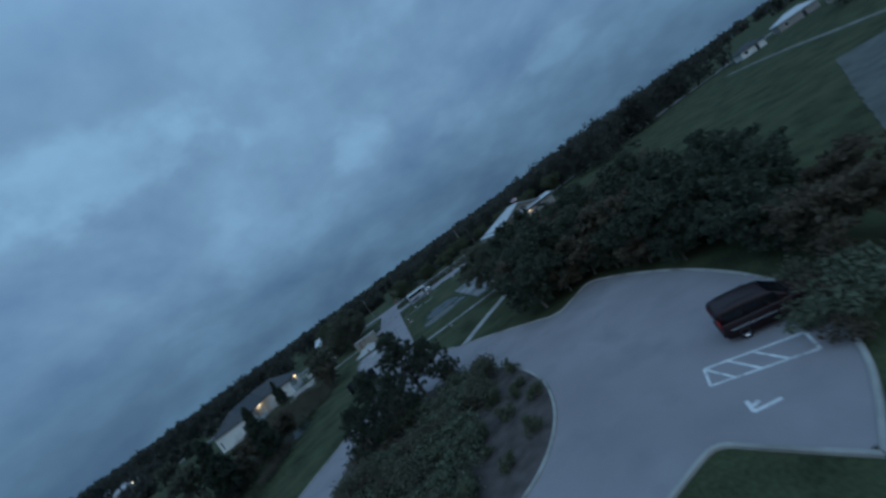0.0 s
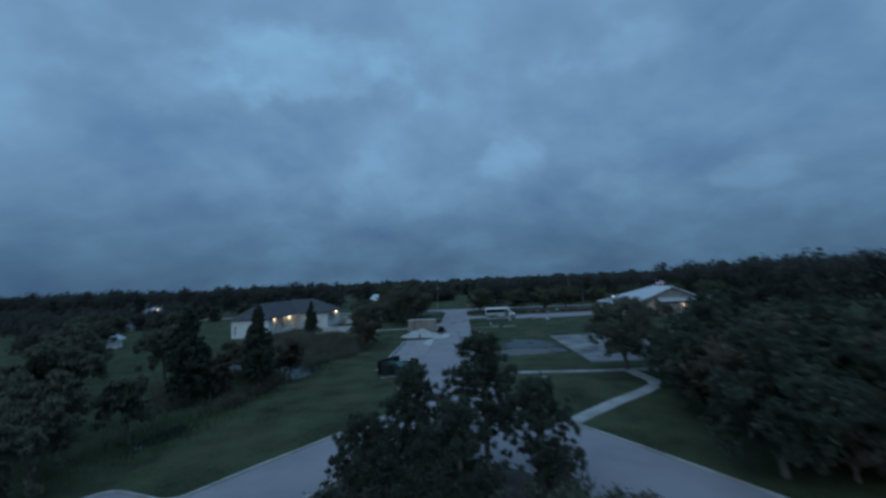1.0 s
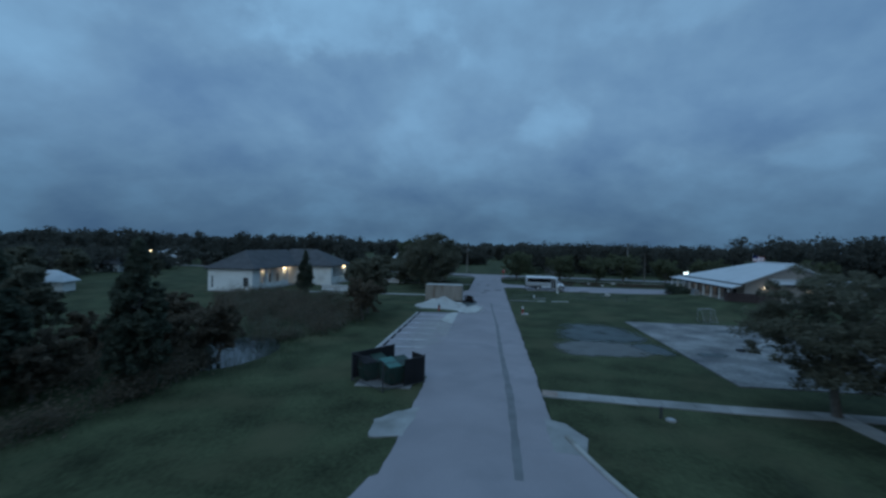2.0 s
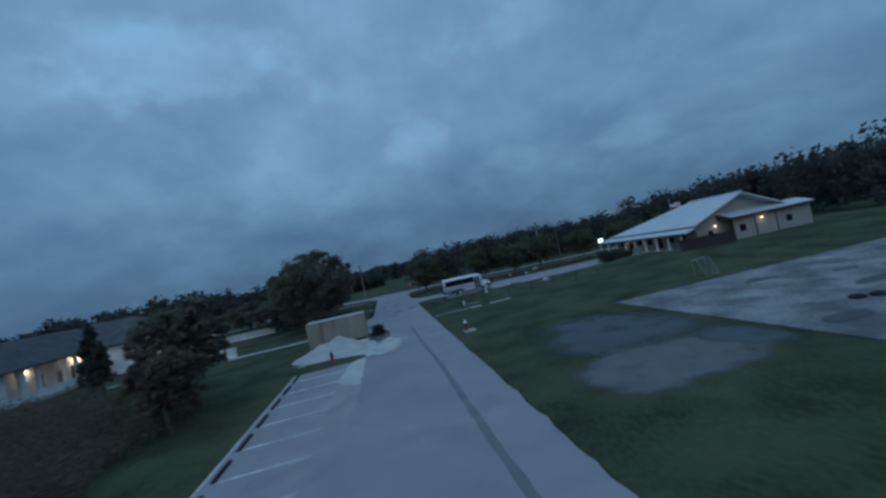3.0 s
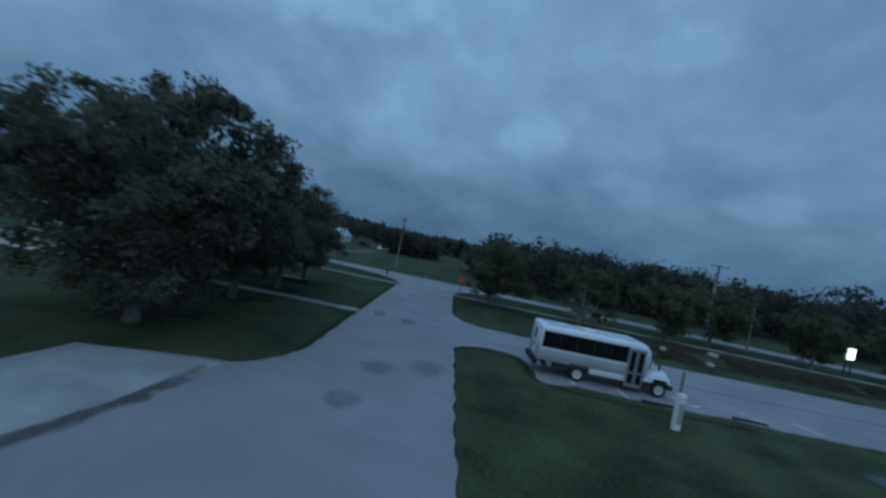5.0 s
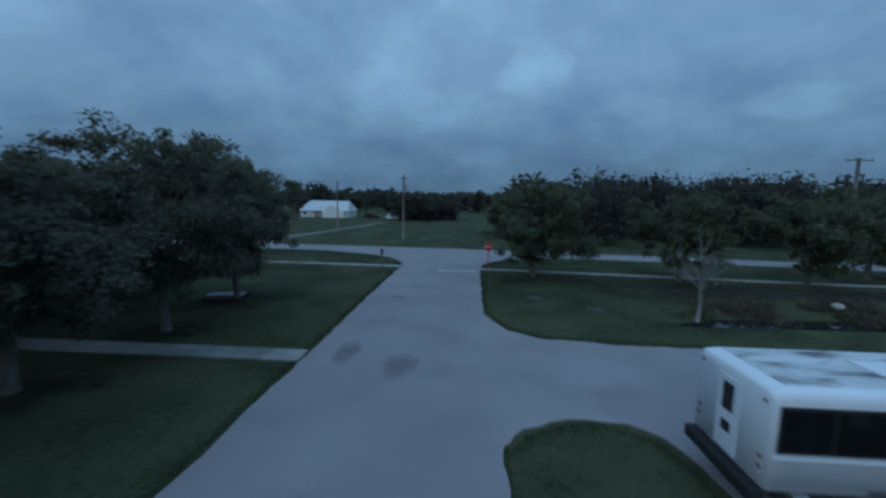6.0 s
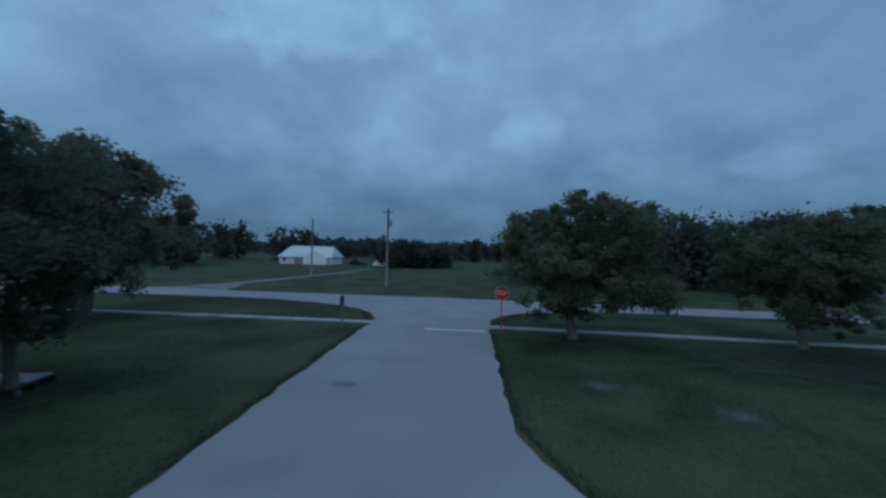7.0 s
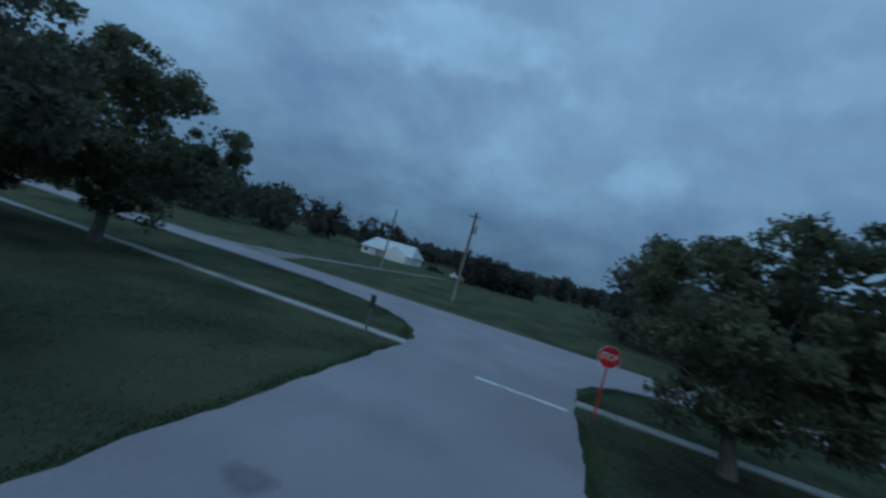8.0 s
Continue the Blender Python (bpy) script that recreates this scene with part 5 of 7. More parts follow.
# ---- vehicles ----
def wheel(parent, x, y, r, w, side, rim_mat="rim"):
    """A tyre with its rim; side -1 looks to -y."""
    bm = bmesh.new()
    prof = ((0.0, r * 0.62), (0.05 * w, r * 0.93), (0.18 * w, r), (0.82 * w, r), (0.95 * w, r * 0.93), (w, r * 0.62))
    n = 24
    rings = [[bm.verts.new((q * math.cos(2 * math.pi * k / n), p, q * math.sin(2 * math.pi * k / n))) for k in range(n)] for p, q in prof]
    for a, b in zip(rings, rings[1:]):
        for k in range(n):
            bm.faces.new((a[k], a[(k + 1) % n], b[(k + 1) % n], b[k]))
    bmesh.ops.recalc_face_normals(bm, faces=bm.faces[:])
    holder = new("wheel")
    holder.parent = parent
    holder.matrix_local = pose(x, y, r)
    part("tyre", bm, M["rubber"], holder, "", True)
    bm = bmesh.new()
    face = 0.06 * w if side < 0 else 0.94 * w
    inn = 0.30 * w if side < 0 else 0.70 * w
    ring = [[bm.verts.new((q * math.cos(2 * math.pi * k / n), p, q * math.sin(2 * math.pi * k / n))) for k in range(n)] for p, q in ((face, r * 0.64), (face, r * 0.58), (inn, r * 0.5), (inn * 0.5 + face * 0.5, r * 0.2), (face, r * 0.16))]
    for a, b in zip(ring, ring[1:]):
        for k in range(n):
            bm.faces.new((a[k], a[(k + 1) % n], b[(k + 1) % n], b[k]))
    bm.faces.new(ring[-1])
    bmesh.ops.recalc_face_normals(bm, faces=bm.faces[:])
    part("rim", bm, M[rim_mat], holder, "pale steel rim", True)
    return holder


def loft(sections):
    """A closed skin through rings of points that match in number."""
    bm = bmesh.new()
    rings = [[bm.verts.new(p) for p in s] for s in sections]
    n = len(rings[0])
    for a, b in zip(rings, rings[1:]):
        for k in range(n):
            bm.faces.new((a[k], a[(k + 1) % n], b[(k + 1) % n], b[k]))
    bm.faces.new(rings[0][::-1]); bm.faces.new(rings[-1])
    bmesh.ops.recalc_face_normals(bm, faces=bm.faces[:])
    return bm


def body_ring(x, y0, y1, z0, z1, r, n=4):
    """A cross-section with rounded upper edges."""
    pts = [(x, y0, z0), (x, y0, z1 - r)]
    pts += [(x, y0 + r - r * math.cos(a), z1 - r + r * math.sin(a)) for a in (math.pi / 2 * k / n for k in range(1, n))]
    pts += [(x, y0 + r, z1), (x, y1 - r, z1)]
    pts += [(x, y1 - r + r * math.sin(a), z1 - r + r * math.cos(a)) for a in (math.pi / 2 * k / n for k in range(1, n))]
    return pts + [(x, y1, z1 - r), (x, y1, z0)]


def build_bus():
    """A shuttle bus body on a truck front, its door side towards -y, its nose towards +x."""
    b = root("shuttle_bus", at(7.22, 108.12, 0.014, 0.0))
    W, T = 2.42, 2.82
    body = part("body", loft([body_ring(0.0, 0.06, W - 0.06, 0.88, T - 0.1, 0.18), body_ring(0.06, 0.0, W, 0.86, T - 0.03, 0.2), body_ring(0.3, 0.0, W, 0.86, T, 0.2), body_ring(1.35, 0.0, W, 0.86, T, 0.2), body_ring(5.6, 0.0, W, 0.86, T, 0.2), body_ring(6.0, 0.0, W, 0.86, T - 0.06, 0.26), body_ring(6.28, 0.05, W - 0.05, 1.3, T - 0.3, 0.36)]), M["buswhite"], b, "white painted coachwork", True)
    body.data.shade_smooth()
    part("skirt", box(3.0, -0.004, 0.58, 5.0, 0.07, 0.88, 0.01), M["buswhite"], b)
    for x0, x1, z in ((3.0, 5.0, 0.72), (3.0, 5.0, 0.6), (0.1, 3.0, 0.9)):
        part("rub_rail", box(x0, -0.022, z, x1, 0.0, z + 0.03, 0.006), M["steel"], b)
    part("skirt", box(0.15, W - 0.07, 0.6, 5.9, W - 0.01, 0.8, 0.01), M["buswhite"], b)
    part("chassis", box(0.5, 0.35, 0.42, 6.9, W - 0.35, 0.82, 0.02), M["trim"], b)
    # side windows: one dark band of panes on each side
    for y in (-0.012, W - 0.012):
        part("window_surround", box(0.14, y, 1.60, 4.98, y + 0.024, 2.52, 0.01), M["rubber"], b)
        for k in range(5):
            x = 0.2 + k * 0.956
            part("window_pane", box(x, y - 0.008, 1.66, x + 0.9, y + 0.032, 2.46, 0.004), M["glass"], b)
    # rub rails
    for z in (1.0, 1.1, 1.5):
        part("rub_rail", box(0.1, -0.03, z, 4.98, 0.0, z + 0.03, 0.006), M["steel"] if z < 1.4 else M["buswhite"], b)
        part("rub_rail", box(0.1, W, z, 5.9, W + 0.03, z + 0.03, 0.006), M["steel"] if z < 1.4 else M["buswhite"], b)
    # door with two leaves
    d = new("door")
    d.parent = b
    d.matrix_local = pose(5.02, -0.02, 0.34)
    part("door_frame", box(-0.03, -0.015, -0.02, 0.95, 0.03, 2.16, 0.01), M["steel"], d)
    for x in (0.02, 0.49):
        leaf = part("door_leaf", box(x, -0.035, 0.02, x + 0.42, 0.0, 2.1, 0.01), M["steel"], d)
        for z, hh in ((0.2, 0.55), (0.85, 1.15)):
            part("pane", box(x + 0.07, -0.045, z, x + 0.35, -0.03, z + hh, 0.004), M["glass"], leaf)
    part("step", box(5.02, 0.0, 0.3, 5.97, 0.5, 0.8, 0.02), M["trim"], b)
    # wheel arch at the rear
    part("wheel_arch", box(1.78, -0.02, 0.72, 2.98, 0.3, 1.02, 0.06, 2), M["trim"], b, "dark wheel arch")
    part("wheel_arch", box(1.78, W - 0.3, 0.72, 2.98, W + 0.02, 1.02, 0.06, 2), M["trim"], b, "dark wheel arch")
    # cab and hood
    part("cab", loft([[(5.95, 0.18, 0.75), (5.95, 0.18, 2.5), (5.95, W - 0.18, 2.5), (5.95, W - 0.18, 0.75)], [(6.5, 0.2, 0.75), (6.45, 0.22, 2.05), (6.45, W - 0.22, 2.05), (6.5, W - 0.2, 0.75)], [(6.72, 0.24, 0.75), (6.72, 0.3, 1.5), (6.72, W - 0.3, 1.5), (6.72, W - 0.24, 0.75)]]), M["buswhite"], b)
    bm = bmesh.new()
    v = [bm.verts.new(p) for p in ((6.3, 0.3, 2.42), (6.3, W - 0.3, 2.42), (6.76, W - 0.34, 1.52), (6.76, 0.34, 1.52), (6.27, 0.3, 2.40), (6.27, W - 0.3, 2.40), (6.72, W - 0.34, 1.5), (6.72, 0.34, 1.5))]
    for q in ((0, 3, 2, 1), (4, 5, 6, 7), (0, 4, 7, 3), (1, 2, 6, 5), (0, 1, 5, 4), (3, 7, 6, 2)):
        bm.faces.new([v[k] for k in q])
    part("windscreen", bm, M["glass"], b)
    for y in (0.155, W - 0.2):
        part("cab_window", box(6.04, y, 1.5, 6.42, y + 0.045, 2.1, 0.02), M["glass"], b)
    part("hood", loft([body_ring(6.6, 0.28, W - 0.28, 0.95, 1.56, 0.16), body_ring(7.1, 0.36, W - 0.36, 0.95, 1.48, 0.18), body_ring(7.5, 0.45, W - 0.45, 0.95, 1.36, 0.2), body_ring(7.62, 0.55, W - 0.55, 1.0, 1.24, 0.1)]), M["buswhite"], b, "", True)
    for y0, y1 in ((0.08, 0.5), (W - 0.5, W - 0.08)):
        part("fender", loft([[(6.5, y0, 0.9), (6.5, y0 + 0.03, 1.12), (6.5, y1, 1.15), (6.5, y1, 0.9)], [(6.7, y0, 1.02), (6.7, y0 + 0.05, 1.26), (6.7, y1, 1.3), (6.7, y1, 1.02)], [(7.35, y0, 1.02), (7.35, y0 + 0.05, 1.24), (7.35, y1, 1.28), (7.35, y1, 1.02)], [(7.62, y0 + 0.05, 0.75), (7.62, y0 + 0.08, 1.1), (7.62, y1, 1.14), (7.62, y1, 0.75)]]), M["buswhite"], b)
        part("headlight", box(7.6, y0 + 0.1, 0.98, 7.68, y1 - 0.06, 1.14, 0.02), M["chrome"], b)
    part("grille", box(7.58, 0.62, 0.82, 7.66, W - 0.62, 1.18, 0.02), M["trim"], b)
    part("front_bumper", box(7.55, 0.1, 0.5, 7.82, W - 0.1, 0.76, 0.04, 2), M["trim"], b)
    # rear
    part("rear_bumper", box(-0.22, 0.02, 0.56, 0.06, W - 0.02, 0.84, 0.03), M["rubber"], b)
    part("rear_window", box(-0.03, 1.02, 1.78, 0.05, 1.42, 2.42, 0.03), M["glass"], b)
    part("rear_window", box(-0.03, 1.02, 1.3, 0.05, 1.42, 1.62, 0.05, 2), M["glass"], b)
    part("rear_door", box(-0.018, 0.86, 0.92, 0.05, 1.58, 2.54, 0.01), M["buswhite"], b)
    for y in (0.12, W - 0.26):
        for z in (1.2, 1.4, 2.5):
            part("tail_lamp", box(-0.02, y + 0.03, z, 0.03, y + 0.11, z + 0.08, 0.015), M["darkred"], b)
    part("exhaust", tube([(0.75, 0.25, 0.62), (0.75, -0.02, 0.62)], [0.06, 0.06], 10), M["steel"], b)
    part("fuel_flap", box(0.55, -0.015, 0.6, 0.85, 0.2, 0.8, 0.02), M["steel"], b)
    for y in (-0.28, W + 0.12):
        part("mirror", box(6.62, y, 1.55, 6.7, y + 0.16, 1.95, 0.03), M["trim"], b)
        part("mirror_arm", tube([(6.5, 0.25 if y < 0 else W - 0.25, 1.5), (6.66, y + 0.08, 1.6)], [0.018, 0.018], 6), M["trim"], b)
    part("roof_hatch", box(2.6, 0.85, T - 0.01, 3.3, 1.55, T + 0.05, 0.02), M["buswhite"], b)
    part("roof_panel", box(0.35, 0.24, T - 0.004, 5.5, W - 0.24, T + 0.006), M["busroof"], b, "white roof streaked with dark grime")
    for x, y, s in ((2.38, 0.03, -1), (2.38, W - 0.33, 1), (7.06, 0.12, -1), (7.06, W - 0.4, 1)):
        wheel(b, x, y, 0.42, 0.28, s)
    return tagged(b, "white shuttle bus with dark windows parked on the pale lot", "bus")


build_bus()


def build_van():
    """A dark red minivan, its tail towards -x."""
    c = root("minivan", at(15.5, 9.55, 0.015, -31) @ Matrix.Diagonal((0.84, 0.95, 1, 1)))
    W = 1.9
    prof = [(0.0, 0.55, 1.0), (0.05, 0.35, 1.62), (0.25, 0.3, 1.72), (1.6, 0.28, 1.76), (2.9, 0.28, 1.70), (3.35, 0.28, 1.5), (3.9, 0.28, 1.08), (4.6, 0.3, 0.95), (4.85, 0.4, 0.75)]
    part("body", loft([body_ring(x, 0.1 if i in (0, 8) else 0.0, W - (0.1 if i in (0, 8) else 0.0), z0, z1 if i in (0, 6, 7, 8) else 1.05, 0.08) for i, (x, z0, z1) in enumerate(prof)]), M["carpaint"], c, "dark red paint", True)
    part("cabin", loft([body_ring(0.06, 0.12, W - 0.12, 1.0, 1.58, 0.12), body_ring(0.3, 0.14, W - 0.14, 1.0, 1.72, 0.18), body_ring(1.6, 0.14, W - 0.14, 1.0, 1.76, 0.2), body_ring(2.8, 0.14, W - 0.14, 1.0, 1.7, 0.2), body_ring(3.5, 0.14, W - 0.14, 1.0, 1.3, 0.15), body_ring(3.95, 0.2, W - 0.2, 1.0, 1.06, 0.03)]), M["carpaint"], c, "", True)
    for y in (0.125, W - 0.145):
        for x0, x1 in ((0.4, 1.4), (1.5, 2.4), (2.5, 3.2)):
            part("side_window", box(x0, y, 1.1, x1, y + 0.02, 1.52, 0.005), M["glass"], c)
    part("rear_window", box(0.03, 0.3, 1.12, 0.09, W - 0.3, 1.52, 0.02), M["glass"], c)
    bm = bmesh.new()
    v = [bm.verts.new(p) for p in ((2.95, 0.28, 1.68), (2.95, W - 0.28, 1.68), (3.85, W - 0.3, 1.14), (3.85, 0.3, 1.14))]
    bm.faces.new(v)
    part("windscreen", bm, M["glass"], c)
    for y in (0.04, W - 0.2):
        part("tail_lamp", box(-0.02, y, 0.8, 0.1, y + 0.16, 1.35, 0.02), M["red"], c, "red tail lamp")
    part("trim_strip", box(0.4, -0.02, 0.66, 4.3, 0.0, 0.72, 0.005), M["steel"], c)
    part("bumper", box(-0.1, 0.08, 0.38, 0.12, W - 0.08, 0.62, 0.04), M["carpaint"], c)
    part("roof_rack", tube([(0.6, 0.4, 1.8), (2.4, 0.4, 1.8)], [0.02, 0.02], 6), M["trim"], c)
    part("roof_rack", tube([(0.6, W - 0.4, 1.8), (2.4, W - 0.4, 1.8)], [0.02, 0.02], 6), M["trim"], c)
    for x, y, s in ((0.95, -0.01, -1), (0.95, W - 0.21, 1), (3.85, -0.01, -1), (3.85, W - 0.21, 1)):
        wheel(c, x, y, 0.33, 0.22, s, "chrome")
    return tagged(c, "dark red minivan parked against the kerb", "van")


build_van()


def build_container():
    """A ribbed steel storage container on short blocks."""
    c = root("shipping_container", at(-8.6, 87.25, 0.0, 0.4))
    L, W, Z0, Z1 = 5.8, 2.44, 0.16, 2.66

    def ribbed(length, z0, z1):
        bm = bmesh.new()
        pitch, dep = 0.28, 0.035
        xs, x = [], 0.0
        while x < length:
            for dx, y in ((0.0, 0.0), (0.07, 0.0), (0.14, dep), (0.21, dep)):
                if x + dx <= length:
                    xs.append((x + dx, y))
            x += pitch
        xs.append((length, 0.0))
        lo = [bm.verts.new((x, y, z0)) for x, y in xs]
        hi = [bm.verts.new((x, y, z1)) for x, y in xs]
        for k in range(len(xs) - 1):
            bm.faces.new((lo[k], lo[k + 1], hi[k + 1], hi[k]))
        return bm

    put(part("side_panel", ribbed(L - 0.24, Z0 + 0.12, Z1 - 0.08), M["rustbeige"], c), pose(0.12, 0.03, 0))
    put(part("side_panel", ribbed(L - 0.24, Z0 + 0.12, Z1 - 0.08), M["rustbeige"], c), pose(L - 0.12, W - 0.03, 0, 0, 0, 180))
    put(part("end_panel", ribbed(W - 0.24, Z0 + 0.12, Z1 - 0.08), M["rustbeige"], c), pose(0.03, W - 0.12, 0, 0, 0, -90))
    for k in range(2):
        door = part("door", box(L - 0.07, 0.12 + k * 1.105, Z0 + 0.14, L - 0.02, 0.12 + k * 1.105 + 1.09, Z1 - 0.1, 0.012), M["rustbeige"], c)
        for y in (0.3, 0.75):
            yy = 0.12 + k * 1.105 + y
            part("lock_rod", tube([(L + 0.01, yy, Z0 + 0.12), (L + 0.01, yy, Z1 - 0.1)], [0.018, 0.018], 6), M["steel"], door)
            part("lock_handle", box(L + 0.0, yy - 0.02, 1.15, L + 0.04, yy + 0.3, 1.2, 0.008), M["steel"], door)
    for x in (0.0, L - 0.12):
        for y in (0.0, W - 0.12):
            part("corner_post", box(x, y, Z0, x + 0.12, y + 0.12, Z1, 0.01), M["rustbeige"], c)
            for z in (Z0 - 0.02, Z1 - 0.1):
                part("corner_casting", box(x - 0.012, y - 0.012, z, x + 0.132, y + 0.132, z + 0.12, 0.012), M["rustbeige"], c)
    for y in (0.0, W - 0.1):
        part("bottom_rail", box(0.12, y, Z0, L - 0.12, y + 0.1, Z0 + 0.14, 0.008), M["rustdark"], c)
        part("top_rail", box(0.12, y, Z1 - 0.09, L - 0.12, y + 0.08, Z1, 0.008), M["rustbeige"], c)
    part("roof", box(0.05, 0.05, Z1 - 0.03, L - 0.05, W - 0.05, Z1 + 0.012, 0.008), M["concrete"], c, "pale dusty roof sheet")
    part("floor", box(0.1, 0.1, Z0, L - 0.1, W - 0.1, Z0 + 0.1), M["rustdark"], c)
    for x in (0.3, 2.7, L - 0.5):
        for y in (0.1, W - 0.35):
            part("block", box(x, y, -0.03, x + 0.25, y + 0.25, Z0 + 0.0, 0.01), M["trim"], c)
    return tagged(c, "beige ribbed steel storage container with rust streaks", "container")


M["rustbeige"] = surface("faded_beige_steel", (0.3, 0.26, 0.22), 0.8, 0.16, 1.2, 10, 0.2, stain=(0.2, 0.15, 0.115), stain_scale=0.8, stretch=(1.6, 1.6, 0.22), bump_dist=0.01)
M["rustdark"] = surface("rusty_dark_steel", (0.06, 0.045, 0.04), 0.85, 0.3, 2, 20, 0.3)
build_container()


# ---- signs, poles, hydrants ----
def ngon_plate(n, r, y0, y1, turn=0.0):
    bm = bmesh.new()
    a = [bm.verts.new((r * math.cos(turn + 2 * math.pi * k / n), y0, r * math.sin(turn + 2 * math.pi * k / n))) for k in range(n)]
    b = [bm.verts.new((v.co.x, y1, v.co.z)) for v in a]
    bm.faces.new(a); bm.faces.new(b[::-1])
    for k in range(n):
        bm.faces.new((a[k], b[k], b[(k + 1) % n], a[(k + 1) % n]))
    bmesh.ops.recalc_face_normals(bm, faces=bm.faces[:])
    return bm


def lettering(parent, words, size, y, z, mat):
    cu = bpy.data.curves.new("lettering", "FONT")
    cu.body, cu.size, cu.align_x, cu.align_y, cu.extrude = words, size, "CENTER", "CENTER", 0.001
    cu.offset = 0.006
    cu.materials.append(mat)
    ob = new("lettering", cu)
    ob.parent = parent
    ob.matrix_local = pose(0, y, z, 90, 0, 0) @ Matrix.Diagonal((0.82, 1.15, 1, 1))
    return ob


def build_stop_sign():
    s = root("stop_sign", at(3.72, 132.9, 0.0, 3))
    part("post", box(-0.03, -0.0, -0.3, 0.03, 0.04, 1.8, 0.006), M["signred"], s, "red painted steel post")
    board = new("sign_board")
    board.parent = s
    board.matrix_local = pose(0, -0.012, 2.12)
    e = math.pi / 8
    part("border", ngon_plate(8, 0.41, 0.0, 0.008, e), M["signwhite"], board)
    part("face", ngon_plate(8, 0.388, -0.005, 0.001, e), M["signred"], board)
    lettering(board, "STOP", 0.29, -0.0075, 0.0, M["signwhite"])
    tagged(s, "red octagonal stop sign on a red post", "stop sign")


build_stop_sign()


def build_street_sign():
    s = root("sign_post", at(-4.58, 133.3))
    part("post", box(-0.04, -0.04, -0.3, 0.04, 0.04, 1.3, 0.006), M["pole"], s)
    part("plate", box(-0.12, -0.06, 1.1, 0.12, -0.045, 1.66, 0.01), M["trim"], s, "dark back of a small plate")
    tagged(s, "short wooden post with a small dark sign plate", "sign")


build_street_sign()


def utility_pole(x, y, height, r, arms, label, transformer=False, mat="pole"):
    p = root("utility_pole", at(x, y))
    part("pole", tube([(0, 0, -0.5), (0.02, 0, height * 0.5), (0.05, 0, height)], [r, r * 0.85, r * 0.66], 12), M[mat], p, "", True)
    for z, w in arms:
        part("crossarm", box(-w / 2, -0.16, z - 0.06, w / 2, -0.06, z + 0.06, 0.01), M["pole"], p)
        for k in range(4):
            xx = -w / 2 + 0.15 + k * (w - 0.3) / 3
            part("insulator", tube([(xx, -0.11, z + 0.05), (xx, -0.11, z + 0.2)], [0.04, 0.025], 8), M["trim"], p)
    if transformer:
        part("transformer", tube([(0.32, 0, height - 2.2), (0.32, 0, height - 2.15), (0.32, 0, height - 1.4), (0.32, 0, height - 1.35)], [0.15, 0.2, 0.2, 0.12], 12), M["steel"], p)
    return tagged(p, label, "utility pole", "utility poles")


M["palepole"] = surface("pale_weathered_pole", (0.33, 0.32, 0.31), 0.9, 0.25, 1.5, 14, 0.4, stretch=(1, 1, 0.1), bump_dist=0.01)
utility_pole(-6.6, 156, 9.4, 0.16, ((8.9, 1.3),), "weathered wooden utility pole with a crossarm", True)
utility_pole(-19.4, 168, 8.9, 0.14, (), "bare weathered wooden utility pole in the field")
utility_pole(35.0, 139.4, 10.6, 0.22, ((10.4, 2.6),), "tall pale grey utility pole with wide crossarm beside the road", mat="palepole")
utility_pole(38.2, 136.5, 8.2, 0.14, (), "plain wooden utility pole beside the road")


def hydrant(x, y, label, pad=True, cap="red"):
    h = root("fire_hydrant", at(x, y, 0.02))
    if pad:
        part("pad", box(-0.2, -0.55, -0.15, 0.75, 0.35, 0.05, 0.02), M["concrete"], h, "pale concrete pad")
    bm = bmesh.new()
    add_tube(bm, [(0, 0, 0.0), (0, 0, 0.06), (0, 0, 0.07), (0, 0, 0.6), (0, 0, 0.62), (0, 0, 0.68)], [0.17, 0.17, 0.11, 0.11, 0.15, 0.15], 14)
    part("barrel", bm, M["red"], h, "", True)
    part("bonnet", tube([(0, 0, 0.68), (0, 0, 0.8), (0, 0, 0.88), (0, 0, 0.9)], [0.13, 0.11, 0.06, 0.02], 14), M[cap], h, "", True)
    part("operating_nut", box(-0.025, -0.025, 0.88, 0.025, 0.025, 0.95, 0.005), M[cap], h)
    for a in (0, 90, 180):
        part("nozzle", tube([(math.cos(radians(a - 90)) * 0.08, math.sin(radians(a - 90)) * 0.08, 0.5), (math.cos(radians(a - 90)) * 0.2, math.sin(radians(a - 90)) * 0.2, 0.5)], [0.06, 0.06], 10), M["red"], h)
    return tagged(h, label, "fire hydrant")


hydrant(4.33, 79.8, "red fire hydrant with pale cap on a concrete pad", True, "signwhite")
hydrant(-5.7, 79.6, "dark red fire hydrant beside the sand pile", False, "trim")


def thin_post(name, x, y, hgt, r, mat, label, cat="post"):
    p = root(name, at(x, y))
    part("shaft", tube([(0, 0, -0.2), (0, 0, hgt)], [r, r], 8), M[mat], p)
    part("cap", tube([(0, 0, hgt), (0, 0, hgt + 0.03)], [r * 1.25, r * 0.8], 8), M[mat], p)
    return tagged(p, label, cat)


thin_post("timber_post", 12.95, 105.5, 2.3, 0.06, "pole", "thin grey timber post at the edge of the lot")


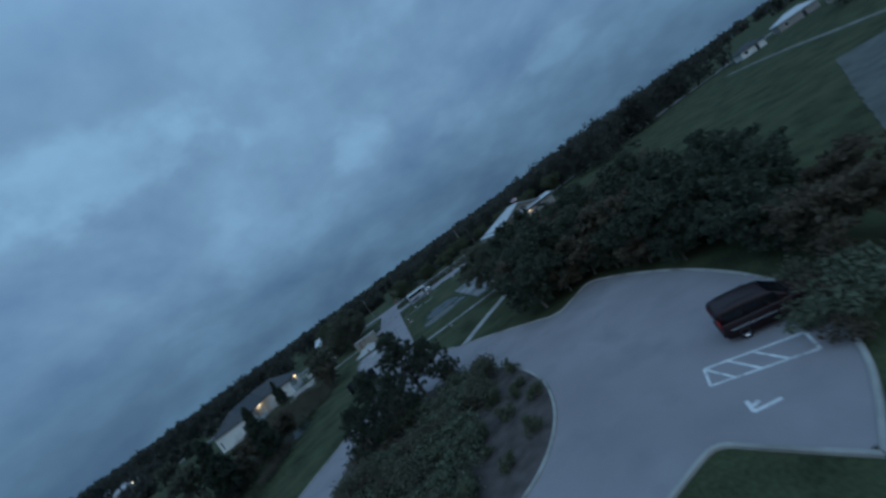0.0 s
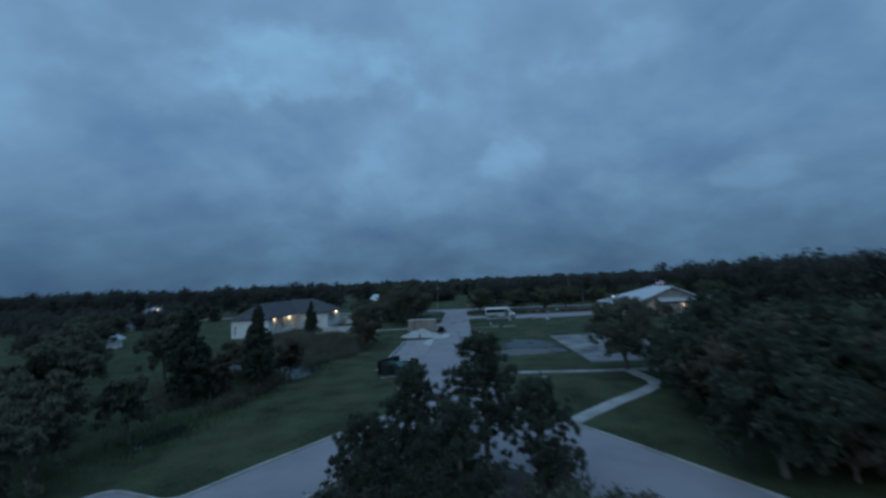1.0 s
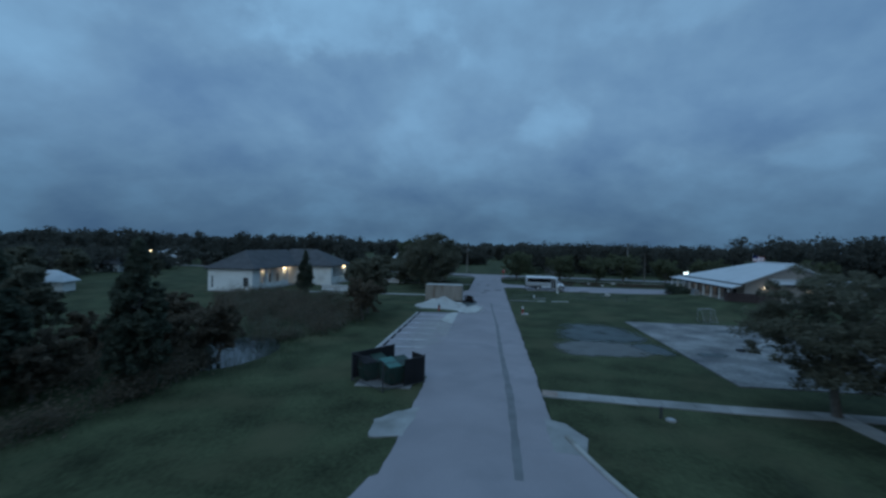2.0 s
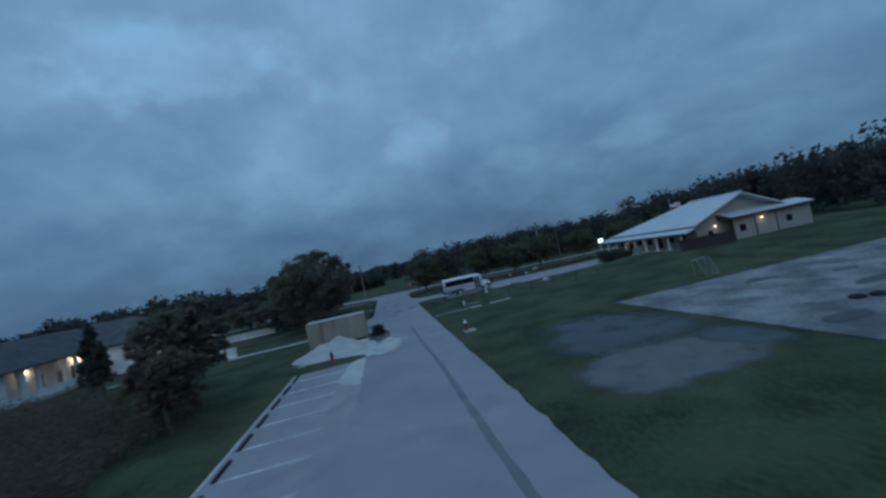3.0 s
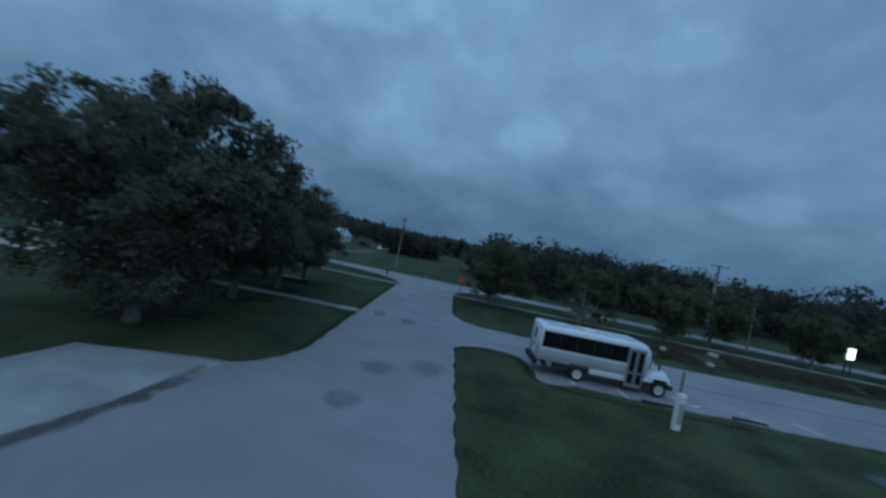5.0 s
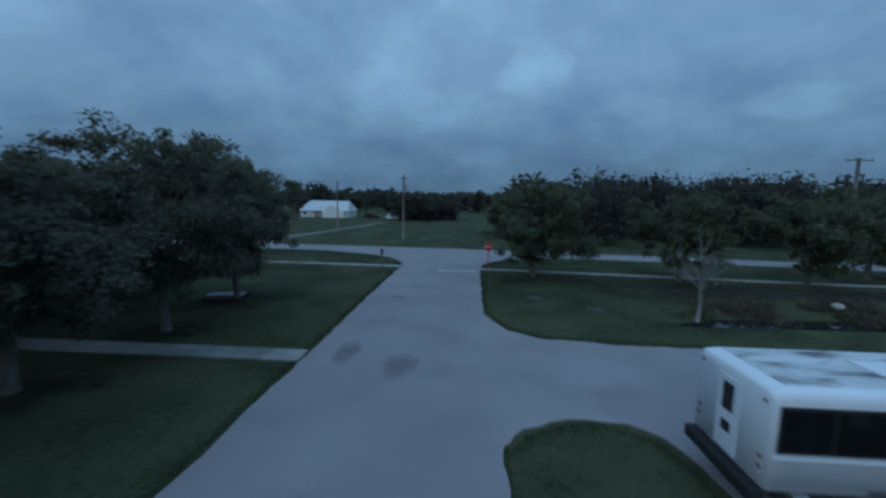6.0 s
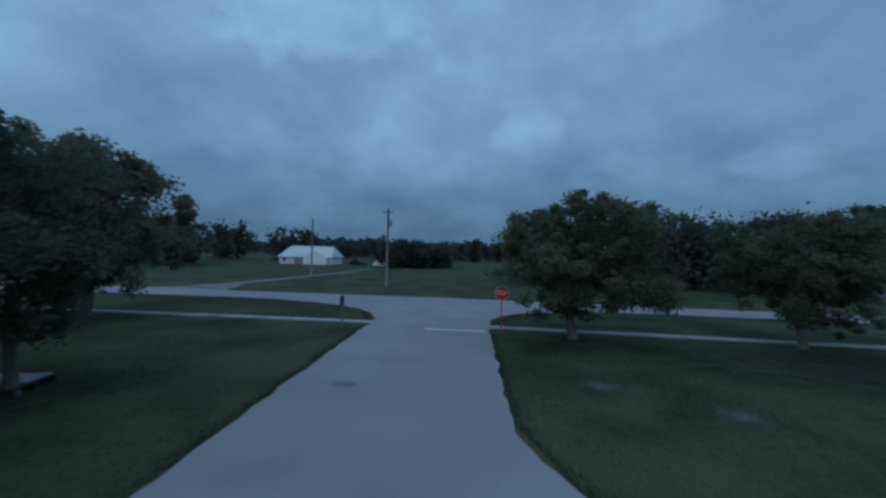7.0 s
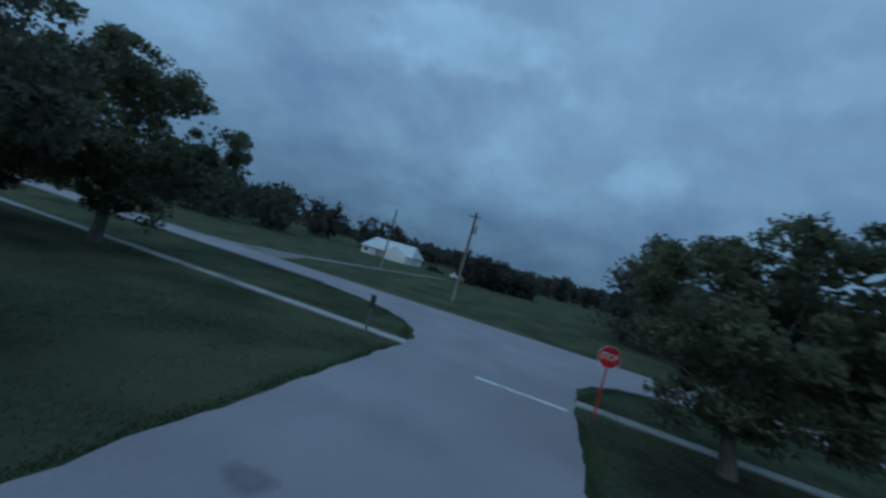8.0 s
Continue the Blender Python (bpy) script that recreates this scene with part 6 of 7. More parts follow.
def pedestal():
    p = root("utility_pedestal", at(12.25, 104.2, 0.0, 12))
    part("cabinet", box(-0.17, -0.12, -0.1, 0.17, 0.12, 1.3, 0.02), M["white"], p)
    part("hood", box(-0.2, -0.15, 1.3, 0.2, 0.15, 1.62, 0.05, 2), M["white"], p)
    part("door_seam", box(-0.14, -0.126, 0.25, 0.14, -0.119, 1.2), M["concrete"], p)
    tagged(p, "weathered white utility pedestal standing in the grass", "utility box")


pedestal()


def wire_fence():
    f = root("wire_fence", at(3.85, 93.6, 0, 4))
    n, step = 8, 3.2
    for k in range(n):
        part("post", tube([(k * step, 0, -0.2), (k * step, 0, 1.15)], [0.03, 0.03], 7), M["trim"], f)
    for z in (0.3, 0.65, 1.0):
        part("wire", tube([(0, 0, z), (n * step - step, 0, z)], [0.006, 0.006], 5), M["steel"], f)
    tagged(f, "thin dark wire fence across the lawn", "fence")


wire_fence()


def leaning_board():
    b = root("fallen_board", at(7.2, 95.2, 0, -18))
    part("board", box(-0.1, 0, 0, 2.0, 0.9, 0.06, 0.01), M["slab"], b)
    part("prop", box(-0.06, 0.05, 0.05, 0.02, 0.85, 0.55, 0.01), M["white"], b)
    tagged(b, "pale tipped-over board lying in the grass", "board")


leaning_board()


def loose_plank():
    """A short white board lying before the container."""
    b = root("loose_plank", at(-3.75, 86.7, 0.03, -14))
    part("plank", box(-0.5, -0.12, 0.0, 0.5, 0.12, 0.09, 0.02), M["white"], b)
    tagged(b, "short white plank lying beside the container", "plank")


loose_plank()


def lit_sign():
    s = root("lit_sign", at(46.0, 132.4, 0, 20))
    for x in (-0.6, 0.6):
        part("leg", box(x - 0.06, -0.06, -0.1, x + 0.06, 0.06, 2.0, 0.01), M["trim"], s)
    part("cabinet", box(-0.8, -0.12, 1.9, 0.8, 0.12, 3.3, 0.02), M["white"], s)
    part("panel", box(-0.74, -0.135, 1.96, 0.74, -0.12, 3.24), M["green_lit"], s, "glowing white panel")
    tagged(s, "bright glowing white roadside sign on legs", "sign")


lit_sign()


def flag():
    f = root("flagpole", at(49.2, 113.2))
    part("pole", tube([(0, 0, -0.2), (0, 0, 8.5)], [0.06, 0.035], 10), M["steel"], f)
    part("finial", tube([(0, 0, 8.5), (0, 0, 8.58), (0, 0, 8.66)], [0.03, 0.07, 0.02], 8), M["chrome"], f)

    def cloth(x0, x1, z0, z1, mat, nm):
        bm = bmesh.new()
        g = [[bm.verts.new((x, 0.16 * math.sin(x * 2.6 + z), z - 0.12 * x)) for x in np.linspace(x0, x1, 12)] for z in (z0, z1)]
        for k in range(11):
            bm.faces.new((g[0][k], g[0][k + 1], g[1][k + 1], g[1][k]))
        return part(nm, bm, mat, f, "", True)
    for k in range(7):
        cloth(0.9 if k > 3 else 0.05, 2.4, 7.0 + k * 0.17, 7.17 + k * 0.17, M["red"] if k % 2 == 0 else M["signwhite"], "stripe")
    cloth(0.05, 0.9, 7.68, 8.19, M["canton"], "canton")
    tagged(f, "flag with red and white stripes on a steel pole", "flagpole")


M["canton"] = surface("dark_blue_cloth", (0.02, 0.03, 0.12), 0.9, 0.1, 2, 20, 0.1)
flag()


# ---- loose things along the road ----
def sand_pile():
    bm = bmesh.new()
    n, rings = 72, 26
    cx, cy = -6.0 * PLAN, 83.9 * PLAN
    peaks = ((-5.6, 84.7, 1.4, 1.5), (-7.0, 83.9, 1.08, 1.7), (-4.2, 83.6, 0.85, 1.6), (-5.8, 82.2, 0.6, 2.0), (-8.4, 82.8, 0.5, 1.6), (-3.0, 82.4, 0.4, 1.5), (-4.6, 85.6, 0.9, 1.2))

    def hgt(x, y):
        z = 0.0
        for a, b, h, s in peaks:
            d = math.hypot(x - a * PLAN, y - b * PLAN) / (s * PLAN)
            z += (h * max(0, 1 - d * 0.68) ** 0.95) ** 4
        return z ** 0.25 + 0.1 * noise.noise((x * 1.3, y * 1.3, 0)) + 0.05 * noise.noise((x * 3.1, y * 3.1, 0)) + 0.025 * noise.noise((x * 7, y * 7, 0))

    g = []
    for i in range(rings):
        row = []
        for k in range(n):
            a = 2 * math.pi * k / n
            R = (3.0 + 0.4 * noise.noise((math.cos(a) * 1.5, math.sin(a) * 1.5, 3)) + 0.15 * noise.noise((math.cos(a) * 6, math.sin(a) * 6, 3))) * PLAN
            q = i / (rings - 1)
            x, y = cx + math.cos(a) * R * q * 1.18, cy + math.sin(a) * R * q * 0.98
            row.append(bm.verts.new((x, y, (hgt(x, y) * (1 - q ** 2.5) + 0.03) if i < rings - 1 else -0.06)))
        g.append(row)
    for a, b in zip(g, g[1:]):
        for k in range(n):
            bm.faces.new((a[k], a[(k + 1) % n], b[(k + 1) % n], b[k]))
    bmesh.ops.remove_doubles(bm, verts=bm.verts[:], dist=0.001)
    ob = link_mesh("sand_mound", bm, M["sand"], smooth=True)
    tagged(ob, "mound of white sand tipped beside the container", "sand mound")


sand_pile()
smudge("sand_spill", [(-9.6, 80.4), (-6.0, 79.6), (-4.0, 78.6), (-1.4, 77.6), (0.2, 80.2), (0.1, 83.5), (-0.8, 86), (-2.6, 87.6), (-8.6, 87.2)], 0.026, M["f_sand"], "thin spread of white sand over the asphalt", "sand", 0.7)
smudge("sand_tongue", [(-2.2, 80.4), (-2.2, 76.7), (-2.4, 72.6), (-3.2, 71.0), (-4.3, 72.2), (-5.1, 73.0), (-4.7, 75.4), (-4.6, 77.6), (-4.2, 79.0)], 0.0152, M["f_sand"], "tongue of white sand at the head of the parking bay", "sand", 0.7, 1.35)
smudge("sand_trail", [(-2.4, 76), (-2.2, 68), (-2.6, 63), (-4.0, 64), (-4.6, 67.5), (-6.2, 70.4), (-6.6, 72.8), (-5.6, 75.4), (-4.2, 77.2)], 0.0138, M["f_dust"], "trail of white sand over the parking bay", "sand", 0.4, 0.85)
flat("grass_strip", [(-8.2, 78.2), (-8.2, 80.8), (-6.5, 81.0), (-5.0, 80.6), (-3.9, 80.3), (-3.2, 79.7), (-3.5, 78.9), (-5.5, 78.4)], -0.05, 0.04, M["grass"], "low strip of grass beside the parking bay", edge=0.15, smooth_corners=1, step=0.3)
smudge("wet_stain", [(-3.5, 83.6), (-2.2, 82.8), (-1.4, 84.6), (-1.1, 87.5), (-1.5, 90.4), (-3.0, 91.4), (-3.5, 88), (-3.6, 86)], 0.032, M["f_wet"], "dark wet stain on the asphalt beside the container", "puddle", 0.6)


def twig_heap(name, x, y, w, hgt, label, seed=4, mat="darkwood"):
    rng = np.random.default_rng(seed)
    h = root(name, at(x, y, 0.02))
    bm = bmesh.new()
    for _ in range(150):
        a = rng.uniform(0, 6.283)
        r = rng.uniform(0, w)
        z = hgt * (1 - (r / w) ** 1.5) * rng.uniform(0.1, 1)
        d = rng.normal(size=3); d[2] *= 0.4
        d = d / np.linalg.norm(d) * rng.uniform(0.2, 0.6)
        c = np.array((math.cos(a) * r, math.sin(a) * r, z + 0.05))
        add_tube(bm, [tuple(np.maximum(c - d, (-9, -9, 0.0))), tuple(c), tuple(np.maximum(c + d, (-9, -9, 0.0)))], [0.02, 0.016, 0.006], 5)
    part("twig_mass", bm, M[mat], h)
    c = np.stack([rng.normal(size=700) * w * 0.42, rng.normal(size=700) * w * 0.42, rng.uniform(0.03, 1, 700) ** 1.4 * hgt], 1)
    v, f = leaf_quads(c, rng.uniform(0.06, 0.13, 700), rng)
    cloud_mesh("dead_leaves", v, f, M["deadleaf"], h)
    return tagged(h, label, "brush pile")


M["deadleaf"] = surface("dead_dark_leaves", (0.03, 0.022, 0.018), 0.9, 0.3, 1, 6, 0, island=0.5)
twig_heap("brush_pile", -2.5, 88.4, 0.85, 0.95, "dark heap of cut brush beside the container")
for x, y, turn in [(-7.75 - 0.006 * k, 76.9 - 2.46 * k, 90) for k in range(8)] + [(13.0, 107.05, -3), (17.5, 107.25, -3)]:
    w = root("wheel_stop", at(x, y, 0.012, turn))
    bm = loft([[(-0.9, -0.08, 0), (-0.9, -0.06, 0.1), (-0.9, 0.06, 0.1), (-0.9, 0.08, 0)], [(0.9, -0.08, 0), (0.9, -0.06, 0.1), (0.9, 0.06, 0.1), (0.9, 0.08, 0)]])
    part("bar", bm, M["rubber"], w)
    tagged(w, "black rubber wheel stop at a parking bay", "wheel stop", "wheel stops of the bay")
flat("bay_edge", [(-8.3, 55.8), (-8.1, 78.0), (-7.95, 78.0), (-8.12, 55.8)], -0.05, 0.03, M["concrete"], "pale concrete edging of the parking bay")


def dumpsters():
    """A fenced corner with two steel bins."""
    pts = {"left": (-7.5, 53.0), "front": (-5.25, 51.45), "right": (-3.3, 53.35), "back": (-5.6, 55.5)}
    f = root("bin_enclosure")
    for x, y in pts.values():
        part("post", tube([(x * PLAN, y * PLAN, -0.2), (x * PLAN, y * PLAN, 1.85)], [0.045, 0.045], 8), M["trim"], f)

    def panel(a, b, z0, z1, wires, t0=0.0, t1=1.0):
        p, q = Vector(a) * PLAN, Vector(b) * PLAN
        p, q = p.lerp(q, t0), p.lerp(q, t1)
        d = (q - p).normalized()
        nrm = Vector((-d.y, d.x)) * 0.012
        if wires:
            bm = bmesh.new()
            for z in np.arange(z0, z1, 0.16):
                add_tube(bm, [(p.x, p.y, z), (q.x, q.y, z)], [0.004, 0.004], 4)
            for k in range(int((q - p).length / 0.16)):
                c = p + d * k * 0.16
                add_tube(bm, [(c.x, c.y, z0), (c.x, c.y, z1)], [0.004, 0.004], 4)
            part("wire_panel", bm, M["trim"], f)
        else:
            bm = bmesh.new()
            n = 9
            rows = [[bm.verts.new((p.lerp(q, k / n).x + nrm.x * s * (1 + (k % 2)), p.lerp(q, k / n).y + nrm.y * s * (1 + (k % 2)), z)) for k in range(n + 1)] for z, s in ((z0, 1), (z1, 1), (z1, -1), (z0, -1))]
            for a_, b_ in zip(rows, rows[1:] + rows[:1]):
                for k in range(n):
                    bm.faces.new((a_[k], a_[k + 1], b_[k + 1], b_[k]))
            part("fabric_panel", bm, M["mesh"], f, "black screening fabric")
        for z in (z0, z1):
            part("rail", tube([(p.x, p.y, z), (q.x, q.y, z)], [0.025, 0.025], 6), M["trim"], f)
    panel(pts["left"], pts["back"], 0.15, 1.8, False)
    panel(pts["right"], pts["back"], 0.15, 1.75, False, 0.0, 0.38)
    panel(pts["left"], pts["front"], 0.1, 1.8, True)
    panel(pts["front"], pts["right"], 0.1, 1.7, True, 0.0, 0.5)
    panel(pts["front"], pts["right"], 0.1, 1.72, False, 0.5, 1.0)
    part("slab", box(-7.1 * PLAN, 52.2 * PLAN, -0.2, -3.9 * PLAN, 54.5 * PLAN, 0.03, 0.02), M["slab"], f, "grey concrete base slab")
    tagged(f, "black screened wire enclosure around waste bins", "enclosure")

    def bin_(x, y, turn, lid_mat, label):
        b = root("dumpster", at(x, y, 0.03, turn))
        part("body", loft([[(-0.85, -0.6, 0.1), (0.85, -0.6, 0.1), (0.85, 0.55, 0.1), (-0.85, 0.55, 0.1)], [(-0.92, -0.72, 0.75), (0.92, -0.72, 0.75), (0.92, 0.66, 0.75), (-0.92, 0.66, 0.75)], [(-0.92, -0.74, 1.15), (0.92, -0.74, 1.15), (0.92, 0.68, 1.4), (-0.92, 0.68, 1.4)]]), M["bin"], b, "dark green steel body")
        for x0, x1 in ((-0.93, -0.01), (0.01, 0.93)):
            bm = bmesh.new()
            v = [bm.verts.new(p) for p in ((x0, -0.78, 1.17), (x1, -0.78, 1.17), (x1, 0.7, 1.43), (x0, 0.7, 1.43), (x0, -0.78, 1.21), (x1, -0.78, 1.21), (x1, 0.7, 1.47), (x0, 0.7, 1.47))]
            for q in ((3, 2, 1, 0), (4, 5, 6, 7), (0, 1, 5, 4), (1, 2, 6, 5), (2, 3, 7, 6), (3, 0, 4, 7)):
                bm.faces.new([v[k] for k in q])
            part("lid", bm, M[lid_mat if x0 < -0.5 else "bin"], b, "plastic lid")
        for s in (-1, 1):
            part("lift_sleeve", box(s * 0.93 - 0.05, -0.35, 0.7, s * 0.93 + 0.05, 0.35, 0.85, 0.01), M["bin"], b)
            part("skid", box(s * 0.6 - 0.06, -0.55, 0.0, s * 0.6 + 0.06, 0.5, 0.1, 0.01), M["trim"], b)
        return tagged(b, label, "dumpster")
    bin_(-4.9, 53.2, 42, "lid", "dark green steel dumpster with a teal lid")
    bin_(-6.5, 53.7, 42, "mesh", "dark steel dumpster with a black lid")


dumpsters()


def tyre(x, y, tilt, label="old black tyre lying on the court"):
    t = root("car_tyre", at(x, y, 0.03) @ Matrix.Scale(0.64, 4))
    bm = bmesh.new()
    n, m = 28, 10
    v = [[bm.verts.new(((0.42 + 0.14 * math.cos(b)) * math.cos(a), (0.42 + 0.14 * math.cos(b)) * math.sin(a), 0.13 + 0.13 * math.sin(b))) for b in (2 * math.pi * j / m for j in range(m))] for a in (2 * math.pi * k / n for k in range(n))]
    for k in range(n):
        for j in range(m):
            bm.faces.new((v[k][j], v[(k + 1) % n][j], v[(k + 1) % n][(j + 1) % m], v[k][(j + 1) % m]))
    part("casing", bm, M["rubber"], t, "", True)
    bm = bmesh.new()
    for k in range(28):
        a = 2 * math.pi * k / 28
        bmesh.ops.create_cube(bm, size=1, matrix=Matrix.Translation((0.555 * math.cos(a), 0.555 * math.sin(a), 0.13)) @ Matrix.Rotation(a, 4, "Z") @ Matrix.Diagonal((0.03, 0.06, 0.16, 1)))
    part("tread", bm, M["rubber"], t)
    return tagged(t, label, "tyre", "old tyres on the court")


tyre(20.45, 65.3, 0); tyre(21.2, 64.95, 0)
for i, pts in enumerate(([(22.5, 66.6), (25.5, 67.0), (26.2, 68.2), (23.5, 68.0)], [(33, 73.2), (40, 73.4), (41, 75.2), (34, 74.8)], [(26, 70.5), (28, 70.4), (28.6, 71.3), (26.6, 71.4)], [(16.2, 62.6), (18.6, 62.8), (19.0, 64.4), (16.0, 64.0)], [(22, 73.0), (25, 72.8), (25.4, 74.0), (22.6, 74.2)])):
    smudge("court_puddle", pts, 0.034 + 0.002 * i, M["f_wet"], "shallow dark puddle on the court", "puddle", 0.6)


def goal():
    """A small goal of white tube with its net."""
    g = root("goal_frame", at(25.6, 80.2, -0.02, 200) @ Matrix.Scale(0.85, 4))
    for x in (0.0, 2.4):
        part("upright", tube([(x, 0, -0.1), (x, 0, 1.9)], [0.035, 0.035], 8), M["steel"], g)
        part("stay", tube([(x, 0, 1.9), (x, 0.5, 1.85), (x, 1.3, 0.02)], [0.025, 0.025, 0.025], 7), M["steel"], g)
        part("side_rail", tube([(x, 0, 0.02), (x, 1.3, 0.02)], [0.025, 0.025], 7), M["steel"], g)
    part("crossbar", tube([(0, 0, 1.9), (2.4, 0, 1.9)], [0.035, 0.035], 8), M["steel"], g)
    part("back_rail", tube([(0, 1.3, 0.02), (2.4, 1.3, 0.02)], [0.025, 0.025], 7), M["steel"], g)
    bm = bmesh.new()
    for k in range(17):
        x = k * 0.15
        add_tube(bm, [(x, 0.0, 1.9), (x, 0.5, 1.83), (x, 1.3, 0.03)], [0.009, 0.009, 0.009], 4)
    for k in range(14):
        t = k / 13
        y, z = (0.5 * t * 3, 1.9 - 0.07 * t * 3) if t < 1 / 3 else (0.5 + 0.8 * (t - 1 / 3) * 1.5, 1.83 - 1.8 * (t - 1 / 3) * 1.5)
        add_tube(bm, [(0, y, z), (2.4, y, z)], [0.009, 0.009], 4)
    part("net", bm, M["slab"], g, "grey net")
    tagged(g, "small grey goal with a pale net on the lawn", "goal")


goal()


def rock(x, y, s, label, seed=1, z=0.0):
    bm = bmesh.new()
    bmesh.ops.create_icosphere(bm, subdivisions=3, radius=1)
    for v in bm.verts:
        v.co *= 1 + 0.35 * noise.noise(v.co * 1.3 + Vector((seed, 0, 0))) + 0.12 * noise.noise(v.co * 3.5 + Vector((seed, 4, 0)))
        v.co.z = v.co.z * 0.6 + 0.25
        v.co *= s
    ob = link_mesh("boulder", bm, M["rock"])
    ob.matrix_world = at(x, y, z)
    return tagged(ob, label, "boulder")


rock(22.2, 124.6, 0.32, "small pale limestone boulder beside the ditch", 1); rock(28.0, 126.6, 0.5, "pale limestone boulder beside the ditch", 2); rock(24.2, 121.0, 0.35, "small pale limestone boulder beside the ditch", 3)
rock(20.2, 102.3, 0.5, "pale stone lying in the east lawn", 4)


# ---- plants near the camera, water and surface marks ----
def shrub(name, r, hgt, leafmat, seed, n=700, leaf=0.09):
    rng = np.random.default_rng(seed)
    s = root(name)
    bm = bmesh.new()
    for _ in range(12):
        a, q = rng.uniform(0, 6.283), rng.uniform(0.3, 0.8)
        add_tube(bm, [(0, 0, -0.1), (math.cos(a) * r * q * 0.5, math.sin(a) * r * q * 0.5, hgt * 0.5), (math.cos(a) * r * q, math.sin(a) * r * q, hgt * 0.85)], [0.025, 0.016, 0.006], 5)
    part("woody_base", bm, M["bark"], s)
    k = 14
    cs = np.stack([rng.normal(size=k) * r * 0.5, rng.normal(size=k) * r * 0.5, rng.uniform(0.25, 0.95, k) * hgt], 1)
    c = cs[rng.integers(0, k, n)] + rng.normal(size=(n, 3)) * r * 0.2
    c[:, 2] = np.clip(np.abs(c[:, 2]), 0.03, hgt * 1.15)
    v, f = leaf_quads(c, rng.uniform(0.6, 1.4, n) * leaf, rng, 0.42)
    cloud_mesh("leaves", v, f, M[leafmat], s)
    return s


def pine_tree(name, height, radius, seed):
    """A pine with tufts of needles at the ends of upswept branches."""
    rng = np.random.default_rng(seed)
    t = root(name)
    bm = bmesh.new()
    add_tube(bm, [(0, 0, -0.2), (0.05, 0, height * 0.4), (0.1, 0.05, height * 0.8), (0.1, 0.05, height)], [0.2, 0.15, 0.08, 0.02], 9)
    tips = [(0.1, 0.05, height)]
    for i in range(62):
        z = height * rng.uniform(0.22, 0.95)
        a = i * 2.4 + rng.normal() * 0.2
        ln = radius * (1.12 - z / height) ** 0.7 * rng.uniform(0.6, 1.15)
        e = np.array((math.cos(a) * ln, math.sin(a) * ln, z + ln * rng.uniform(0.15, 0.5)))
        path = limb_path((0.05, 0, z), e, rng, 0.1)
        add_tube(bm, path, [0.045, 0.035, 0.022, 0.008], 5)
        tips.append(tuple(e))
        for _ in range(4):
            b = np.array(path[rng.integers(1, 4)]) + rng.normal(size=3) * ln * 0.24 + np.array((0, 0, 0.15))
            add_tube(bm, [path[2], tuple(b)], [0.016, 0.006], 4)
            tips.append(tuple(b))
    part("trunk", bm, M["bark"], t, "", True)
    V = []
    for p in tips:
        k = 62
        d = rng.normal(size=(k, 3)); d[:, 2] = np.abs(d[:, 2]) * 1.6 - 0.1
        d /= np.linalg.norm(d, axis=1)[:, None]
        ln = rng.uniform(0.14, 0.4, (k, 1))
        w = np.cross(d, rng.normal(size=(k, 3))); w /= np.linalg.norm(w, axis=1)[:, None]
        p0 = np.array(p) + rng.normal(size=(k, 3)) * 0.07
        V.append(np.stack([p0, p0 + d * ln * 0.5 + w * 0.034, p0 + d * ln, p0 + d * ln * 0.5 - w * 0.028], 1).reshape(-1, 3))
    V = np.concatenate(V)
    cloud_mesh("needles", V, np.arange(len(V)).reshape(-1, 4), M["pine"], t)
    return t


pine_a = tagged(plant(pine_tree("pine_tree", 7.2, 2.9, 5), 2.3, 31.2, 0), "young dark pine with tufted branches in the planting bed", "tree", "pines of the planting bed")
place(pine_a, -1.2, 29.2, 130, 0.8, 0.84); place(pine_a, 4.6, 28.6, 250, 0.75, 0.74); place(pine_a, -2.6, 26.0, 60, 0.7, 0.68); place(pine_a, 1.0, 26.4, 300, 0.75, 0.72)
BUSH = "leafy green shrub in the mulched planting bed"
sh_a = tagged(plant(shrub("shrub", 1.15, 1.25, "shrub", 2, 800, 0.13), 6.4, 26.4), BUSH, "shrub", "shrubs of the planting bed")
sh_b = tagged(plant(shrub("shrub", 0.55, 0.6, "leaf2", 4, 450, 0.08), 8.4, 20.0), "small round shrub in the mulched planting bed", "shrub", "shrubs of the planting bed")
sh_c = tagged(plant(shrub("shrub", 1.2, 1.7, "leaf", 6, 800, 0.12), 3.0, 24.0), "tall dark shrub in the mulched planting bed", "shrub", "shrubs of the planting bed")
sh_d = tagged(plant(shrub("shrub", 0.95, 1.2, "russet", 9, 600, 0.11), 5.0, 21.6), "brownish shrub in the mulched planting bed", "shrub", "shrubs of the planting bed")


def grass_clump(name, hgt, n, seed):
    """Arching blades of ornamental grass from one crown."""
    rng = np.random.default_rng(seed)
    V = []
    for _ in range(n):
        a, q = rng.uniform(0, 6.283), rng.uniform(0.15, 0.75)
        d = np.array((math.cos(a), math.sin(a), 0.0))
        w = np.array((-d[1], d[0], 0.0)) * 0.018
        p0 = d * rng.uniform(0, 0.15)
        h = hgt * rng.uniform(0.6, 1.1)
        p1, p2 = p0 + d * q * h * 0.35 + (0, 0, h * 0.75), p0 + d * q * h * 0.95 + (0, 0, h * (1.05 - 0.35 * q))
        V += [p0 - w, p0 + w, p1 + w, p1 - w, p1 - w, p1 + w, p2 + w * 0.2, p2 - w * 0.2]
    g = root(name)
    V = np.array(V)
    cloud_mesh("blades", V, np.arange(len(V)).reshape(-1, 4), M["palegrass"], g)
    return g


